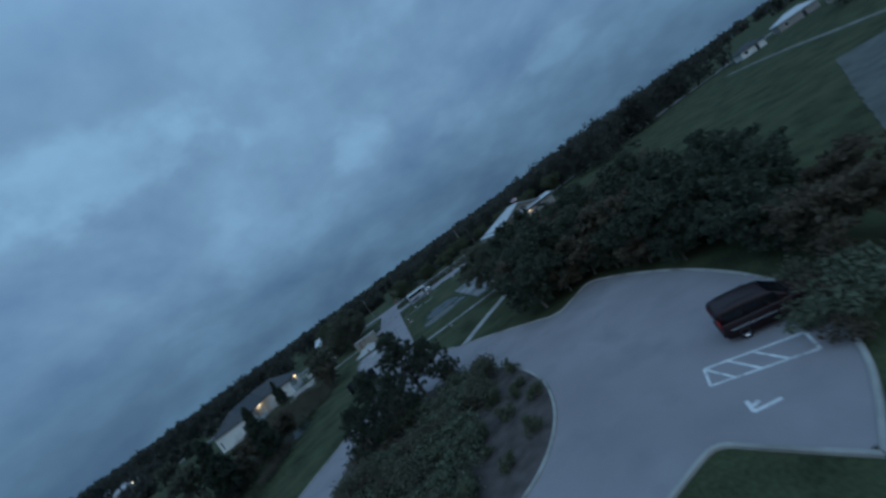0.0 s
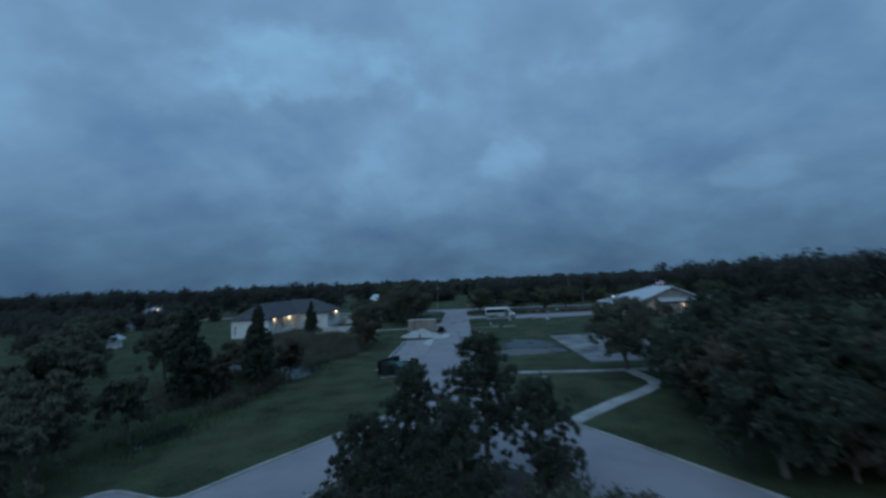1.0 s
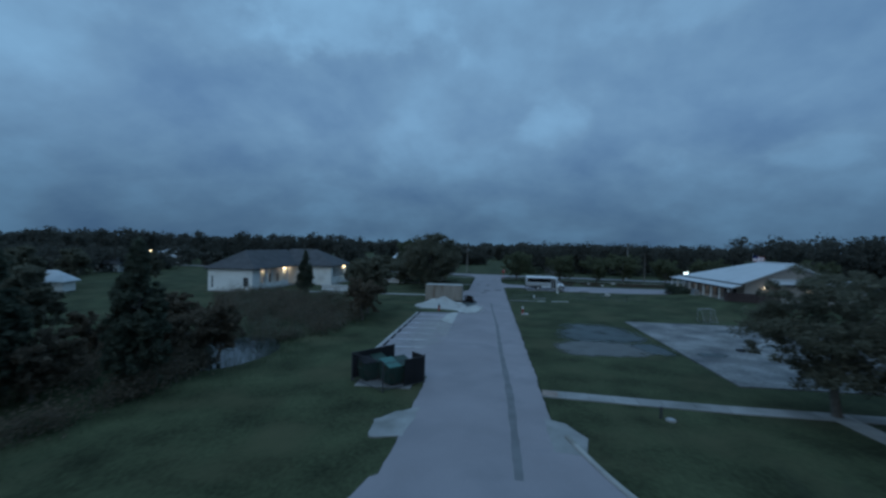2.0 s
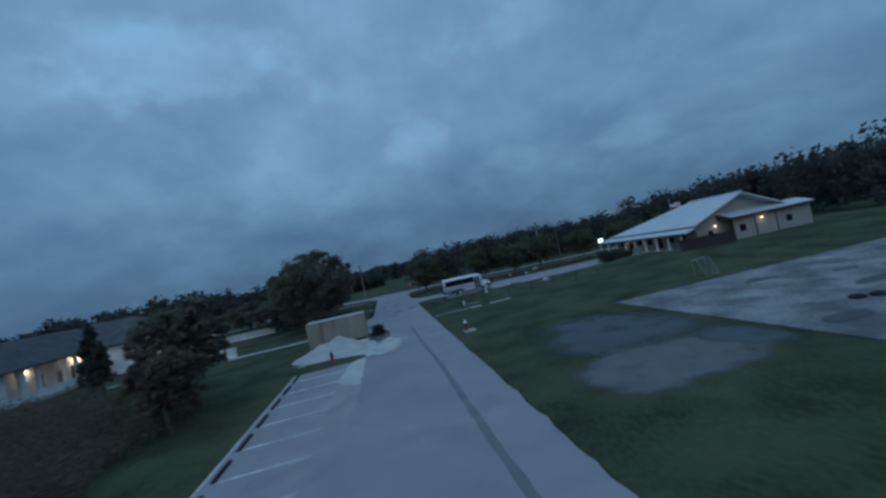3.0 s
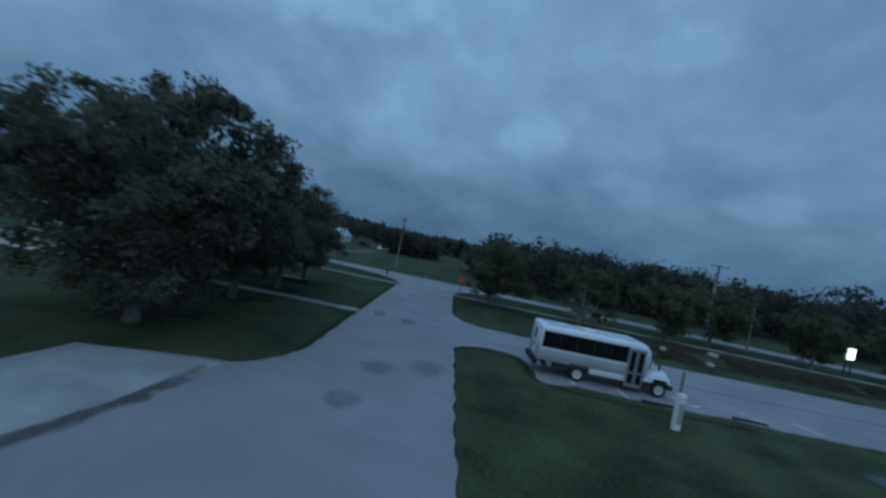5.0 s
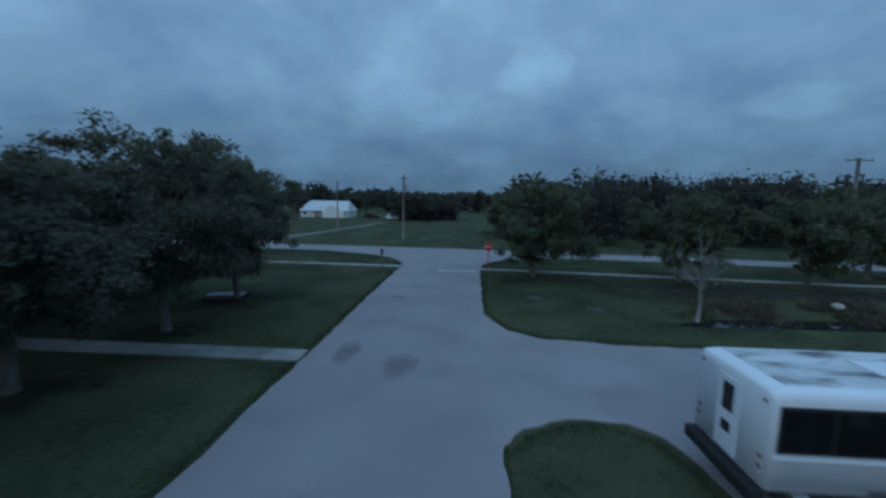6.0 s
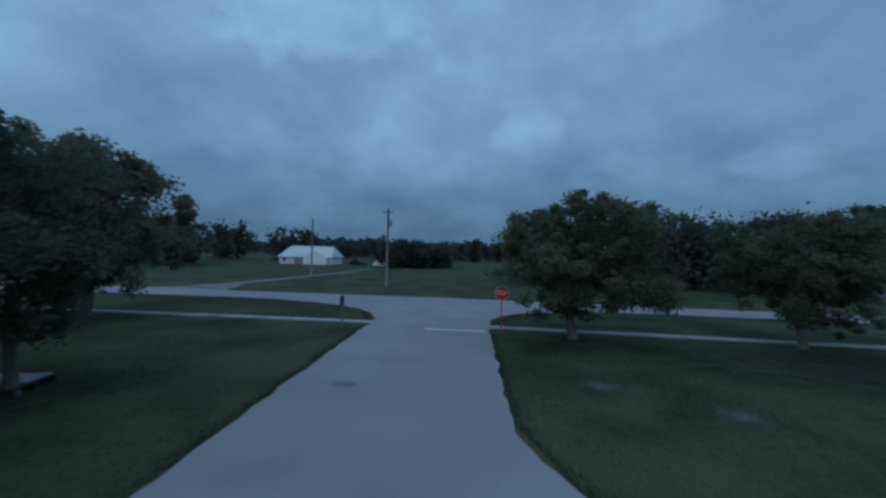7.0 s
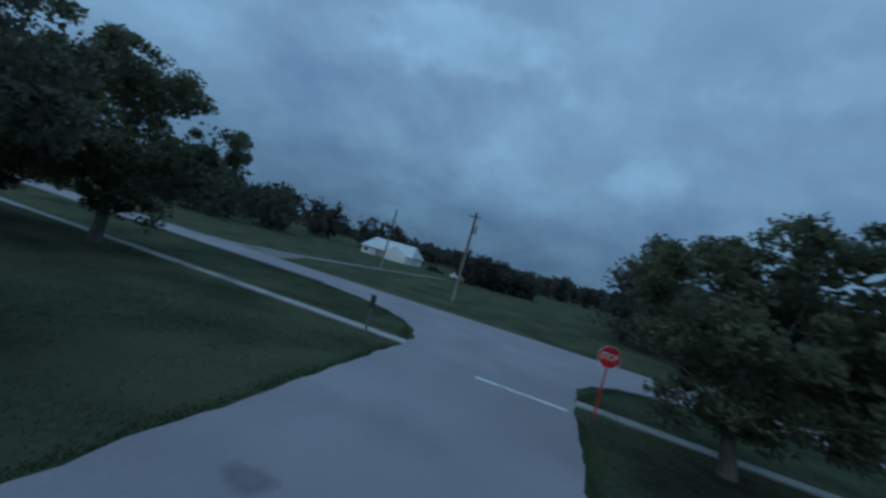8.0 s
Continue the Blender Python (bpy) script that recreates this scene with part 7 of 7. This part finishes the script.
M["palegrass"] = leafy(surface("pale_ornamental_grass", (0.17, 0.185, 0.12), 0.8, 0.25, 1.0, 6, 0, island=0.3, spec=0.1))
gc = tagged(plant(grass_clump("ornamental_grass", 1.3, 170, 3), 7.0, 23.4), "pale clump of ornamental grass in the planting bed", "grass clump", "grass clumps of the planting bed")
RB = random.Random(5)
for k in range(96):
    a, q = RB.uniform(0, 6.283), RB.uniform(0.05, 0.9) ** 0.55
    x, y = 1.4 + math.cos(a) * 7.4 * q, 22.6 + math.sin(a) * 11 * q
    if x - 0.5 * (y - 20) > 6.6 or y < 12.6:
        continue
    kind = (sh_a, sh_a, sh_c, sh_d, gc)[k % 5]
    place(kind, x, y, RB.uniform(0, 360), RB.uniform(0.8, 1.25), RB.uniform(0.75, 1.35), 0.1)
for kind, x, y, k in ((sh_d, 18.6, 8.0, 1.3), (sh_a, 17.9, 6.9, 1.25), (sh_c, 19.3, 9.0, 1.0), (sh_d, 17.1, 5.9, 0.9), (sh_a, 18.9, 6.8, 1.5)):
    place(kind, x, y, 40 * k, k, 0.85 * k)
for x, y in ((8.6, 17.4), (7.0, 14.6), (8.9, 22.6), (6.4, 17.6), (5.0, 13.4), (7.7, 19.2), (4.4, 15.6), (9.0, 24.4), (2.6, 12.6), (6.2, 20.4)):
    place(sh_b, x, y, RB.uniform(0, 360), RB.uniform(0.7, 1.2), None, 0.1)


def dead_tree():
    t = root("dead_tree", at(13.6, 122.1, -0.1))
    rng = np.random.default_rng(6)
    bm = bmesh.new()
    add_tube(bm, [(0, 0, -0.3), (0.05, 0, 0.8), (0.0, 0.05, 2.0), (0.1, 0, 3.4)], [0.13, 0.1, 0.08, 0.02], 9)
    for k in range(17):
        a, z = k * 2.4, rng.uniform(1.2, 3.0)
        ln = rng.uniform(1.0, 2.1)
        e = (math.cos(a) * ln, math.sin(a) * ln, z + rng.uniform(0.5, 1.6))
        p = limb_path((0, 0, z), e, rng, 0.2)
        add_tube(bm, p, [0.034, 0.025, 0.015, 0.004], 6)
        for _ in range(10):
            j = rng.integers(1, 4)
            q = np.array(p[j]) + rng.normal(size=3) * 0.45 + np.array((0, 0, 0.3))
            add_tube(bm, limb_path(p[j], q, rng, 0.2, 3), [0.012, 0.008, 0.003], 5)
    part("bare_crown", bm, M["deadbark"], t, "", True)
    tagged(t, "bare bleached dead tree beside the ditch", "tree")


dead_tree()
flat("ditch_water", [(12.6, 122.0), (15, 123.0), (22, 123.4), (30, 123.6), (30, 122.4), (22, 122.2), (15, 121.6)], -0.9, -0.52, M["water"], "still dark water lying in the ditch", "structure", "water", edge=0.1)
flat("swale_water", [(-36, 52), (-36, 69), (-14, 69), (-14, 33), (-24, 33), (-24, 52)], -0.9, -0.34, M["water"], "shallow standing water in the swale", "structure", "water")


def hedge(name, x0, y0, x1, y1, w, hgt, label, leafmat="pine", seed=3):
    rng = np.random.default_rng(seed)
    a, b = np.array((x0, y0)) * PLAN, np.array((x1, y1)) * PLAN
    ln = np.linalg.norm(b - a)
    n = int(ln * 900)
    t = rng.uniform(0, 1, n)
    d = (b - a) / ln
    side = np.array((-d[1], d[0]))
    off = rng.uniform(-1, 1, n) * w / 2
    z = rng.uniform(0, 1, n) ** 0.7 * hgt * (1 + 0.12 * np.sin(t * ln * 1.3 + seed))
    c = np.stack([a[0] + d[0] * ln * t + side[0] * off, a[1] + d[1] * ln * t + side[1] * off, z], 1)
    v, f = leaf_quads(c, rng.uniform(0.07, 0.14, n), rng)
    h = root(name)
    cloud_mesh("leaves", v, f, M[leafmat], h)
    bm = bmesh.new()
    for k in range(int(ln / 0.6)):
        p = a + d * (k * 0.6 + 0.3)
        add_tube(bm, [(p[0], p[1], -0.1), (p[0], p[1], hgt * 0.8)], [0.03, 0.012], 5)
    part("woody_base", bm, M["bark"], h)
    return tagged(h, label, "hedge")


hedge("clipped_hedge", 33.3, 102.6, 33.4, 110.8, 1.9, 1.8, "dark overgrown hedge along the long building")


def ac_unit(x, y):
    u = root("air_conditioner", at(x, y, rise(x * PLAN, y * PLAN) - 0.03, 90))
    part("pad", box(-0.7, -0.6, -0.1, 0.7, 0.6, 0.08, 0.01), M["concrete"], u)
    part("case", box(-0.55, -0.45, 0.08, 0.55, 0.45, 1.0, 0.03), M["steel"], u)
    for k in range(8):
        part("louvre", box(-0.5, -0.47, 0.18 + k * 0.09, 0.5, -0.452, 0.22 + k * 0.09), M["trim"], u)
    part("fan_guard", tube([(0, 0, 1.0), (0, 0, 1.03)], [0.36, 0.33], 20), M["trim"], u)
    return tagged(u, "grey air conditioner beside the long building", "air conditioner")


ac_unit(33.6, 101.2)

# seams, patches and stains of the asphalt
flat("road_seam", [(1.65, 44), (1.75, 52), (1.45, 62), (1.3, 72), (0.95, 80), (0.7, 88), (0.5, 88), (0.75, 80), (1.05, 72), (1.15, 62), (1.4, 52), (1.35, 44)], -0.05, 0.0195, M["patch"], "dark tar seam along the asphalt", edge=0.06, step=0.4)
flat("lot_seam", [(14.6, 112.2), (17, 112.0), (19, 111.65), (21.5, 111.8), (25, 111.9), (33, 112.3), (33, 112.6), (25, 112.15), (21.5, 112.05), (19, 111.9), (17, 112.25), (14.6, 112.4)], -0.05, 0.0165, M["patch"], "dark tar seam along the parking strip", edge=0.05, step=0.4)
flat("cross_seam", [(-0.9, 86.5), (2.2, 85.6), (2.25, 85.85), (-0.9, 86.7)], -0.05, 0.0205, M["patch"], "dark tar seam across the asphalt", edge=0.05, step=0.3)
for pts in ([(4.6, 123.6), (6.0, 123.2), (7.4, 124.2), (7.0, 125.6), (5.2, 125.8)], [(7.6, 122.0), (9.6, 121.6), (10.2, 123.2), (8.2, 123.6)]):
    smudge("worn_patch", pts, -0.02, M["f_bare"], "thin worn patch of bare soil in the lawn", "bare soil", 0.15, 0.6)
# litter below each oak, with the crown's shade painted into the dark film
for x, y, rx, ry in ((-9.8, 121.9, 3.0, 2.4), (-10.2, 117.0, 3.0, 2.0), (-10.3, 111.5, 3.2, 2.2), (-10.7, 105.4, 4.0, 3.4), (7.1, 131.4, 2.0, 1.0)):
    smudge("leaf_litter", [(x + rx * math.cos(a) * (1 + 0.15 * math.sin(3 * a)), y + ry * math.sin(a)) for a in (2 * math.pi * k / 12 for k in range(12))], -0.012, M["f_soil_shade"], "dark leaf litter with painted shade under an oak", "leaf litter", 0.3, 0.62)
for x, y, rx, ry in ((-2.0, 115.3, 0.42, 1.1), (0.05, 114.35, 0.55, 1.0), (-1.6, 123.7, 0.36, 0.34), (1.9, 105.4, 0.75, 1.2), (-0.1, 104.2, 0.7, 0.9), (-0.6, 100.5, 0.6, 0.8)):
    smudge("oil_stain", [(x + 1.5 * rx * math.cos(a) * (1 + 0.2 * math.sin(3 * a)), y + 1.4 * ry * math.sin(a)) for a in (2 * math.pi * k / 10 for k in range(10))], 0.0195, M["f_oil"], "soft dark oil stain on the asphalt", "stain", 0.25)
flat("concrete_apron_west", [(-2.9, 49.8), (-3.9, 49.0), (-4.7, 48.0), (-4.5, 46.4), (-3.1, 46.6)], -0.05, 0.022, M["oldwalk"], "pale broken concrete apron beside the road", edge=0.25, step=0.35)
flat("concrete_apron_east", [(3.0, 49.4), (3.9, 48.9), (4.6, 47.6), (4.2, 46.0), (3.0, 46.2)], -0.05, 0.022, M["oldwalk"], "pale broken concrete apron beside the road", edge=0.1)
smudge("lawn_hollow", [(18.2, 102.0), (21.8, 102.2), (21.6, 104.0), (18.4, 103.8)], -0.02, M["f_wet"], "dark wet hollow in the east lawn", "puddle", 0.5)
# accessible bay painted on the turning circle
HX = [(13.87, 9.64), (13.17, 8.66), (16.2, 6.45), (16.9, 7.45)]
for a, b in zip(HX, HX[1:] + HX[:1]):
    marking("hatch_line", *a, *b, 0.12, "white painted hatching of an accessible bay", 0.02)
for k in range(1, 4):
    t, u = k / 4, (k - 1) / 4
    marking("hatch_line", HX[0][0] + (HX[3][0] - HX[0][0]) * u, HX[0][1] + (HX[3][1] - HX[0][1]) * u, HX[1][0] + (HX[2][0] - HX[1][0]) * t, HX[1][1] + (HX[2][1] - HX[1][1]) * t, 0.12, "white painted hatching of an accessible bay", 0.0175)
for k, (a, b) in enumerate((((13.05, 6.95), (12.75, 6.4)), ((12.75, 6.4), (13.1, 6.25)), ((13.1, 6.25), (13.65, 6.05)), ((12.95, 6.6), (13.25, 6.6)))):
    marking("bay_symbol", *a, *b, 0.15, "worn white wheelchair symbol on the asphalt", 0.0175 + 0.0012 * k)
flat("field_drive", [(-18.9, 146.5), (-20.0, 150), (-21.2, 154), (-20.0, 162), (-17.6, 176), (-16, 192), (-17.2, 192), (-18.9, 176), (-21.4, 162), (-23.4, 154), (-25.5, 149.5), (-29, 146.8)], -0.05, 0.014, M["gravel"], "grey gravel drive into the far field", edge=0.2)


def tufts(name, line, per_m, spread, hgt, label, seed=1, material="blade"):
    """Grass blades crowding over the edges of the paving."""
    rng = np.random.default_rng(seed)
    V = []
    p = [np.array(q) * PLAN for q in line]
    for a, b in zip(p, p[1:]):
        ln = np.linalg.norm(b - a)
        n = int(ln * per_m * 0.6)
        t = rng.uniform(0, 1, (n, 1))
        d = (b - a) / ln
        side = np.array((-d[1], d[0]))
        c = a + (b - a) * t + side * np.abs(rng.normal(size=(n, 1))) * spread
        w = rng.normal(size=(n, 2)); w /= np.linalg.norm(w, axis=1)[:, None]
        h = rng.uniform(0.2, 1.0, n) * hgt * 0.45
        lean = rng.normal(size=(n, 2)) * hgt * 0.5
        s = 0.012
        z = np.full(n, -0.03)
        V.append(np.stack([np.c_[c - w * s, z], np.c_[c + w * s, z], np.c_[c + lean, h]], 1).reshape(-1, 3))
    V = np.concatenate(V)
    ob = cloud_mesh(name, V, np.arange(len(V)).reshape(-1, 3), M[material])
    return tagged(ob, label, "grass", "", "stuff")


EDGE = "grass blades growing over the road's edge"
tufts("grass_edge_east", [(3.25, 111), (3.15, 100), (3.35, 60), (3.4, 50)], 260, -0.22, 0.09, EDGE, 1)
tufts("grass_edge_west", [(-3.4, 103), (-3.4, 116), (-3.35, 127), (-3.2, 133)], 300, 0.2, 0.09, EDGE, 2)
tufts("grass_edge_corner", [(3.1, 132), (3.05, 121.5), (3.9, 118.7), (5.2, 117.8), (9, 117.4), (20, 117.2)], 300, 0.2, 0.09, EDGE, 3)
tufts("grass_edge_island", [(3.15, 109.9), (3.7, 110.7), (4.5, 111.2), (5.4, 111.4), (6.2, 111.2), (6.8, 110.7), (7.1, 109.6), (7.1, 107.4), (8.6, 106.4), (17, 106.2)], 300, -0.2, 0.09, EDGE, 4)
tufts("grass_edge_wedge", [(-3.3, 134.6), (-4.7, 138.7), (-9, 141.5), (-30, 143.2)], 240, 0.2, 0.1, EDGE, 5)
tufts("grass_edge_wedge_east", [(3.2, 134.5), (5.0, 138.4), (9, 140.2), (30, 138.8)], 240, -0.2, 0.1, EDGE, 6)


def lawn(name, x0, x1, y0, y1, n, label, seed):
    """Loose grass blades over a piece of lawn that the camera passes closely."""
    rng = np.random.default_rng(seed)
    c = np.c_[rng.uniform(x0, x1, n), rng.uniform(y0, y1, n)] * PLAN
    keep = np.array([noise.noise((p[0] * 0.5, p[1] * 0.5, seed)) > -0.25 for p in c])
    c = c[keep]
    n = len(c)
    w = rng.normal(size=(n, 2)); w /= np.linalg.norm(w, axis=1)[:, None]
    z = np.array([-0.05 - dip(p[0], p[1]) for p in c])
    h = z + rng.uniform(0.04, 0.09, n)
    lean = rng.normal(size=(n, 2)) * 0.05
    V = np.stack([np.c_[c - w * 0.012, z], np.c_[c + w * 0.012, z], np.c_[c + lean, h]], 1).reshape(-1, 3)
    return tagged(cloud_mesh(name, V, np.arange(len(V)).reshape(-1, 3), M["blade"]), label, "grass", "", "stuff")


LAWN = "unmown tips of grass over the lawn"
lawn("lawn_grass_west", -14, -3.5, 103, 133, 26000, LAWN, 1)
lawn("lawn_grass_east", 3.4, 17, 118.5, 133, 24000, LAWN, 2)
lawn("lawn_grass_bus", 3.3, 12, 96, 107, 14000, LAWN, 3)
lawn("lawn_grass_verge", -12, -3.4, 135.2, 141, 7000, LAWN, 4)
lawn("lawn_grass_verge_east", 3.8, 18, 134.4, 139, 7000, LAWN, 5)


def reeds(name, spots, n, label, seed):
    """Thin upright stalks standing in and round shallow water."""
    rng = np.random.default_rng(seed)
    V = []
    for x, y, rx, ry in spots:
        c = np.c_[x + rng.normal(size=n) * rx, y + rng.normal(size=n) * ry] * PLAN
        z = np.array([-0.06 - dip(p[0], p[1]) for p in c])
        w = rng.normal(size=(n, 2)); w /= np.linalg.norm(w, axis=1)[:, None]
        h = z + rng.uniform(0.25, 0.75, n)
        V.append(np.stack([np.c_[c - w * 0.014, z], np.c_[c + w * 0.014, z], np.c_[c + rng.normal(size=(n, 2)) * 0.12, h]], 1).reshape(-1, 3))
    V = np.concatenate(V)
    return tagged(cloud_mesh(name, V, np.arange(len(V)).reshape(-1, 3), M["blade"]), label, "reeds", "", "stuff")


reeds("swale_reeds", [(-19.6, 38.3, 1.6, 2.6), (-18.2, 58.6, 2.6, 3.4), (-28.8, 61.5, 4.2, 4.4), (-21, 49, 2.5, 5)], 2600, "pale reeds and weeds in the wet swale", 8)
M["wornlot"] = surface("worn_dark_paving", (0.105, 0.108, 0.1), 0.9, 0.3, 0.4, 8, 0.3, stain=(0.07, 0.075, 0.06), stain_scale=0.3, bump_dist=0.006)
flat("meadow_lot", [(66.3, 36.2), (46.1, 22.2), (36, 15), (40, 6), (75, 27)], -0.05, 0.012, M["wornlot"], "grey paved lot beyond the grove", edge=0.2, step=1.5)
flat("meadow_lane", [(83.6, 40), (90.4, 50.7), (101, 66), (111, 83), (118, 97), (119.2, 96.4), (112.2, 82.4), (102.2, 65.3), (91.6, 50), (84.8, 39.3)], -0.05, 0.014, M["gravel"], "grey lane across the eastern meadow", edge=0.15, step=1.5)


def valve_box(x, y):
    """A round concrete collar with its lid, flush with the lawn."""
    b = root("valve_box", at(x, y, -0.03))
    part("collar", tube([(0, 0, -0.1), (0, 0, 0.07), (0, 0, 0.09)], [0.26, 0.26, 0.24], 20), M["oldwalk"], b)
    part("lid", tube([(0, 0, 0.08), (0, 0, 0.105)], [0.16, 0.15], 16), M["steel"], b, "grey iron lid")
    return tagged(b, "round pale concrete valve box in the lawn", "valve box")


valve_box(8.95, 50.2)
thin_post("marker_post", 8.6, 50.45, 0.55, 0.07, "trim", "short dark marker post beside the valve box")
flat("patched_slab", [(3.3, 52.4), (4.1, 52.3), (4.2, 53.1), (3.4, 53.3)], -0.02, 0.036, M["rust"], "orange-stained concrete at the end of the walk", "structure", "stain", edge=0.05, step=0.2)


def thicket(name, poly, clumps, per, h0, h1, label, material, seed):
    """Low tangled brush over an outline of the plan: stems with clouds of small leaves, uneven in height."""
    rng = np.random.default_rng(seed)
    xs, ys = [p[0] for p in poly], [p[1] for p in poly]
    bm = bmesh.new()
    pts = []
    while len(pts) < clumps:
        x, y = rng.uniform(min(xs), max(xs)), rng.uniform(min(ys), max(ys))
        if not inside(x, y, poly) or noise.noise((x * 0.22, y * 0.22, seed)) < -0.18:
            continue
        z = -0.05 - dip(x * PLAN, y * PLAN)
        h = rng.uniform(h0, h1) * (1 + 0.5 * noise.noise((x * 0.4, y * 0.4, 3)))
        c = np.array((x * PLAN, y * PLAN, z))
        r = 0.45 * h + 0.25
        add_tube(bm, [tuple(c), tuple(c + (rng.normal() * 0.15, rng.normal() * 0.15, h * 0.9))], [0.02, 0.006], 4)
        q = rng.normal(size=(per, 3)) * (r * 0.55, r * 0.55, h * 0.26) + (0, 0, h * 0.55)
        q[:, 2] = np.clip(q[:, 2], 0.04, h * 1.25)
        pts.append(c + q)
    stems = link_mesh(name + "_stems", bm, M["bark"])
    tagged(stems, "thin brown stems of the swale brush", "brush", "", "stuff")
    pts = np.concatenate(pts)
    v, f = leaf_quads(pts, rng.uniform(0.06, 0.14, len(pts)), rng, 0.45)
    return tagged(cloud_mesh(name, v, f, M[material]), label, "brush", "", "stuff")


SWALE = [(-12.6, 65.5), (-13.2, 73), (-15.5, 80), (-25, 91), (-35, 89), (-37, 82), (-30, 74), (-22.5, 66), (-20.6, 60.5), (-17.2, 61.6), (-14.5, 63.2)]
thicket("brown_brush", SWALE, 620, 60, 0.8, 1.9, "tangled brown brush along the wet swale", "russet", 3)
thicket("green_brush", SWALE, 340, 55, 0.6, 1.6, "tangled green brush along the wet swale", "leaf", 4)
NEAR_SWALE = [(-17.6, 43), (-16.8, 54), (-19.5, 56.5), (-23, 62), (-27, 60), (-27, 48), (-22, 40)]
thicket("near_brown_brush", NEAR_SWALE, 320, 60, 0.7, 1.7, "tangled brown brush on the bank of the swale", "russet", 5)

thicket("ditch_weeds", [(10.5, 122.6), (12.5, 124.6), (16.8, 125.0), (30, 126), (52, 126.5), (52, 123), (30, 122.4), (18, 122.2), (15.5, 123.4), (12.8, 123.2)], 560, 44, 0.25, 0.65, "dark brown weeds growing along the wet ditch", "russet", 7)
# shadow of the tree row, painted on the ditch bank as a dark film
smudge("bank_litter", [(8.2, 126.4), (7.6, 131.0), (15, 131.0), (30, 129.6), (52, 127.4), (52, 126.4), (20, 125.6), (12, 125.4)], -0.014, M["f_soil_shade"], "tree shade painted dark on the bank of the ditch", "leaf litter", 0.6, 0.8)
smudge("bay_dust", [(-7.4, 57), (-7.3, 77), (-4.6, 77.4), (-2.6, 74), (-2.8, 62), (-4, 57)], 0.0226, M["f_dust"], "thin film of pale dust over the parking bay", "dust", 0.5, 0.75)


def street_lamp(x, y, hgt, label):
    """A pole with an outreach arm and a glowing head."""
    s = root("street_lamp", at(x, y))
    part("pole", tube([(0, 0, -0.2), (0, 0, hgt)], [0.09, 0.06], 8), M["pole"], s)
    part("arm", tube([(0, 0, hgt - 0.15), (0.7, 0, hgt + 0.12), (1.2, 0, hgt + 0.1)], [0.03, 0.03, 0.03], 6), M["steel"], s)
    head = part("head", box(1.05, -0.14, hgt + 0.02, 1.6, 0.14, hgt + 0.16, 0.03), M["steel"], s)
    part("lens", box(1.1, -0.18, hgt - 0.1, 1.58, 0.18, hgt + 0.02, 0.04), M["warm"], head, "glowing lamp lens")
    return tagged(s, label, "street lamp")


street_lamp(-84.6, 123.4, 5.6, "lit street lamp on a wooden pole among far trees")


def parked_car(x, y, turn, mat, label):
    """A car far off: lower body, cabin, windows and wheels."""
    c = root("parked_car", at(x, y, 0.0, turn))
    part("body", loft([body_ring(0.0, 0.1, 1.7, 0.35, 0.8, 0.08), body_ring(0.3, 0.0, 1.8, 0.3, 0.95, 0.1), body_ring(4.0, 0.0, 1.8, 0.3, 0.92, 0.1), body_ring(4.4, 0.1, 1.7, 0.4, 0.75, 0.08)]), M[mat], c, "", True)
    part("cabin", loft([body_ring(0.4, 0.15, 1.65, 0.9, 1.1, 0.1), body_ring(0.9, 0.2, 1.6, 0.9, 1.48, 0.15), body_ring(2.4, 0.2, 1.6, 0.9, 1.48, 0.15), body_ring(3.1, 0.15, 1.65, 0.9, 1.0, 0.05)]), M[mat], c, "", True)
    for yy in (0.16, 1.62):
        part("side_window", box(0.9, yy, 1.0, 2.4, yy + 0.02, 1.36, 0.004), M["glass"], c)
    for xx, yy, sd in ((0.85, 0.0, -1), (0.85, 1.6, 1), (3.55, 0.0, -1), (3.55, 1.6, 1)):
        wheel(c, xx, yy, 0.32, 0.2, sd)
    return tagged(c, label, "car")


parked_car(-24.9, 205.6, 5, "carpaint", "dark car parked beside the far house")
parked_car(-18.3, 201.2, 0, "buswhite", "white car parked in the far field")


def pallet(x, y):
    """A low slatted platform with a pale sheet over part of it."""
    p = root("wooden_pallet", at(x, y, -0.04, 12))
    for yy in (-0.75, 0.0, 0.75):
        part("bearer", box(-1.1, yy - 0.05, 0.0, 1.1, yy + 0.05, 0.2, 0.008), M["darkwood"], p)
    for k in range(11):
        part("slat", box(-1.1 + k * 0.2, -0.85, 0.2, -0.95 + k * 0.2, 0.85, 0.23, 0.004), M["darkwood"], p)
    bm = bmesh.new()
    g = [[bm.verts.new((-1.15 + 0.2 * i, -0.2 + 0.22 * j, 0.25 + 0.03 * noise.noise((i * 0.9, j * 0.9, 2)))) for i in range(12)] for j in range(6)]
    for a, b in zip(g, g[1:]):
        for i in range(11):
            bm.faces.new((a[i], a[i + 1], b[i + 1], b[i]))
    bmesh.ops.solidify(bm, geom=bm.faces[:], thickness=0.012)
    part("sheet", bm, M["lidpale"], p, "pale blue-grey sheet", True)
    return tagged(p, "low dark pallet under the oak with a pale sheet", "pallet")


M["lidpale"] = surface("pale_plastic_sheet", (0.5, 0.57, 0.6), 0.5, 0.15, 2, 20, 0.1)
pallet(-10.6, 122.2)
# brush added to darken the lawn where the grove shades it
thicket("grove_underbrush", [(16.8, 35.5), (19.8, 43), (25, 46), (28, 30), (28, 14), (25.8, 14), (24.8, 28), (21.2, 33)], 300, 45, 0.6, 1.5, "underbrush added to darken the shaded lawn below the oaks", "leaf", 9)
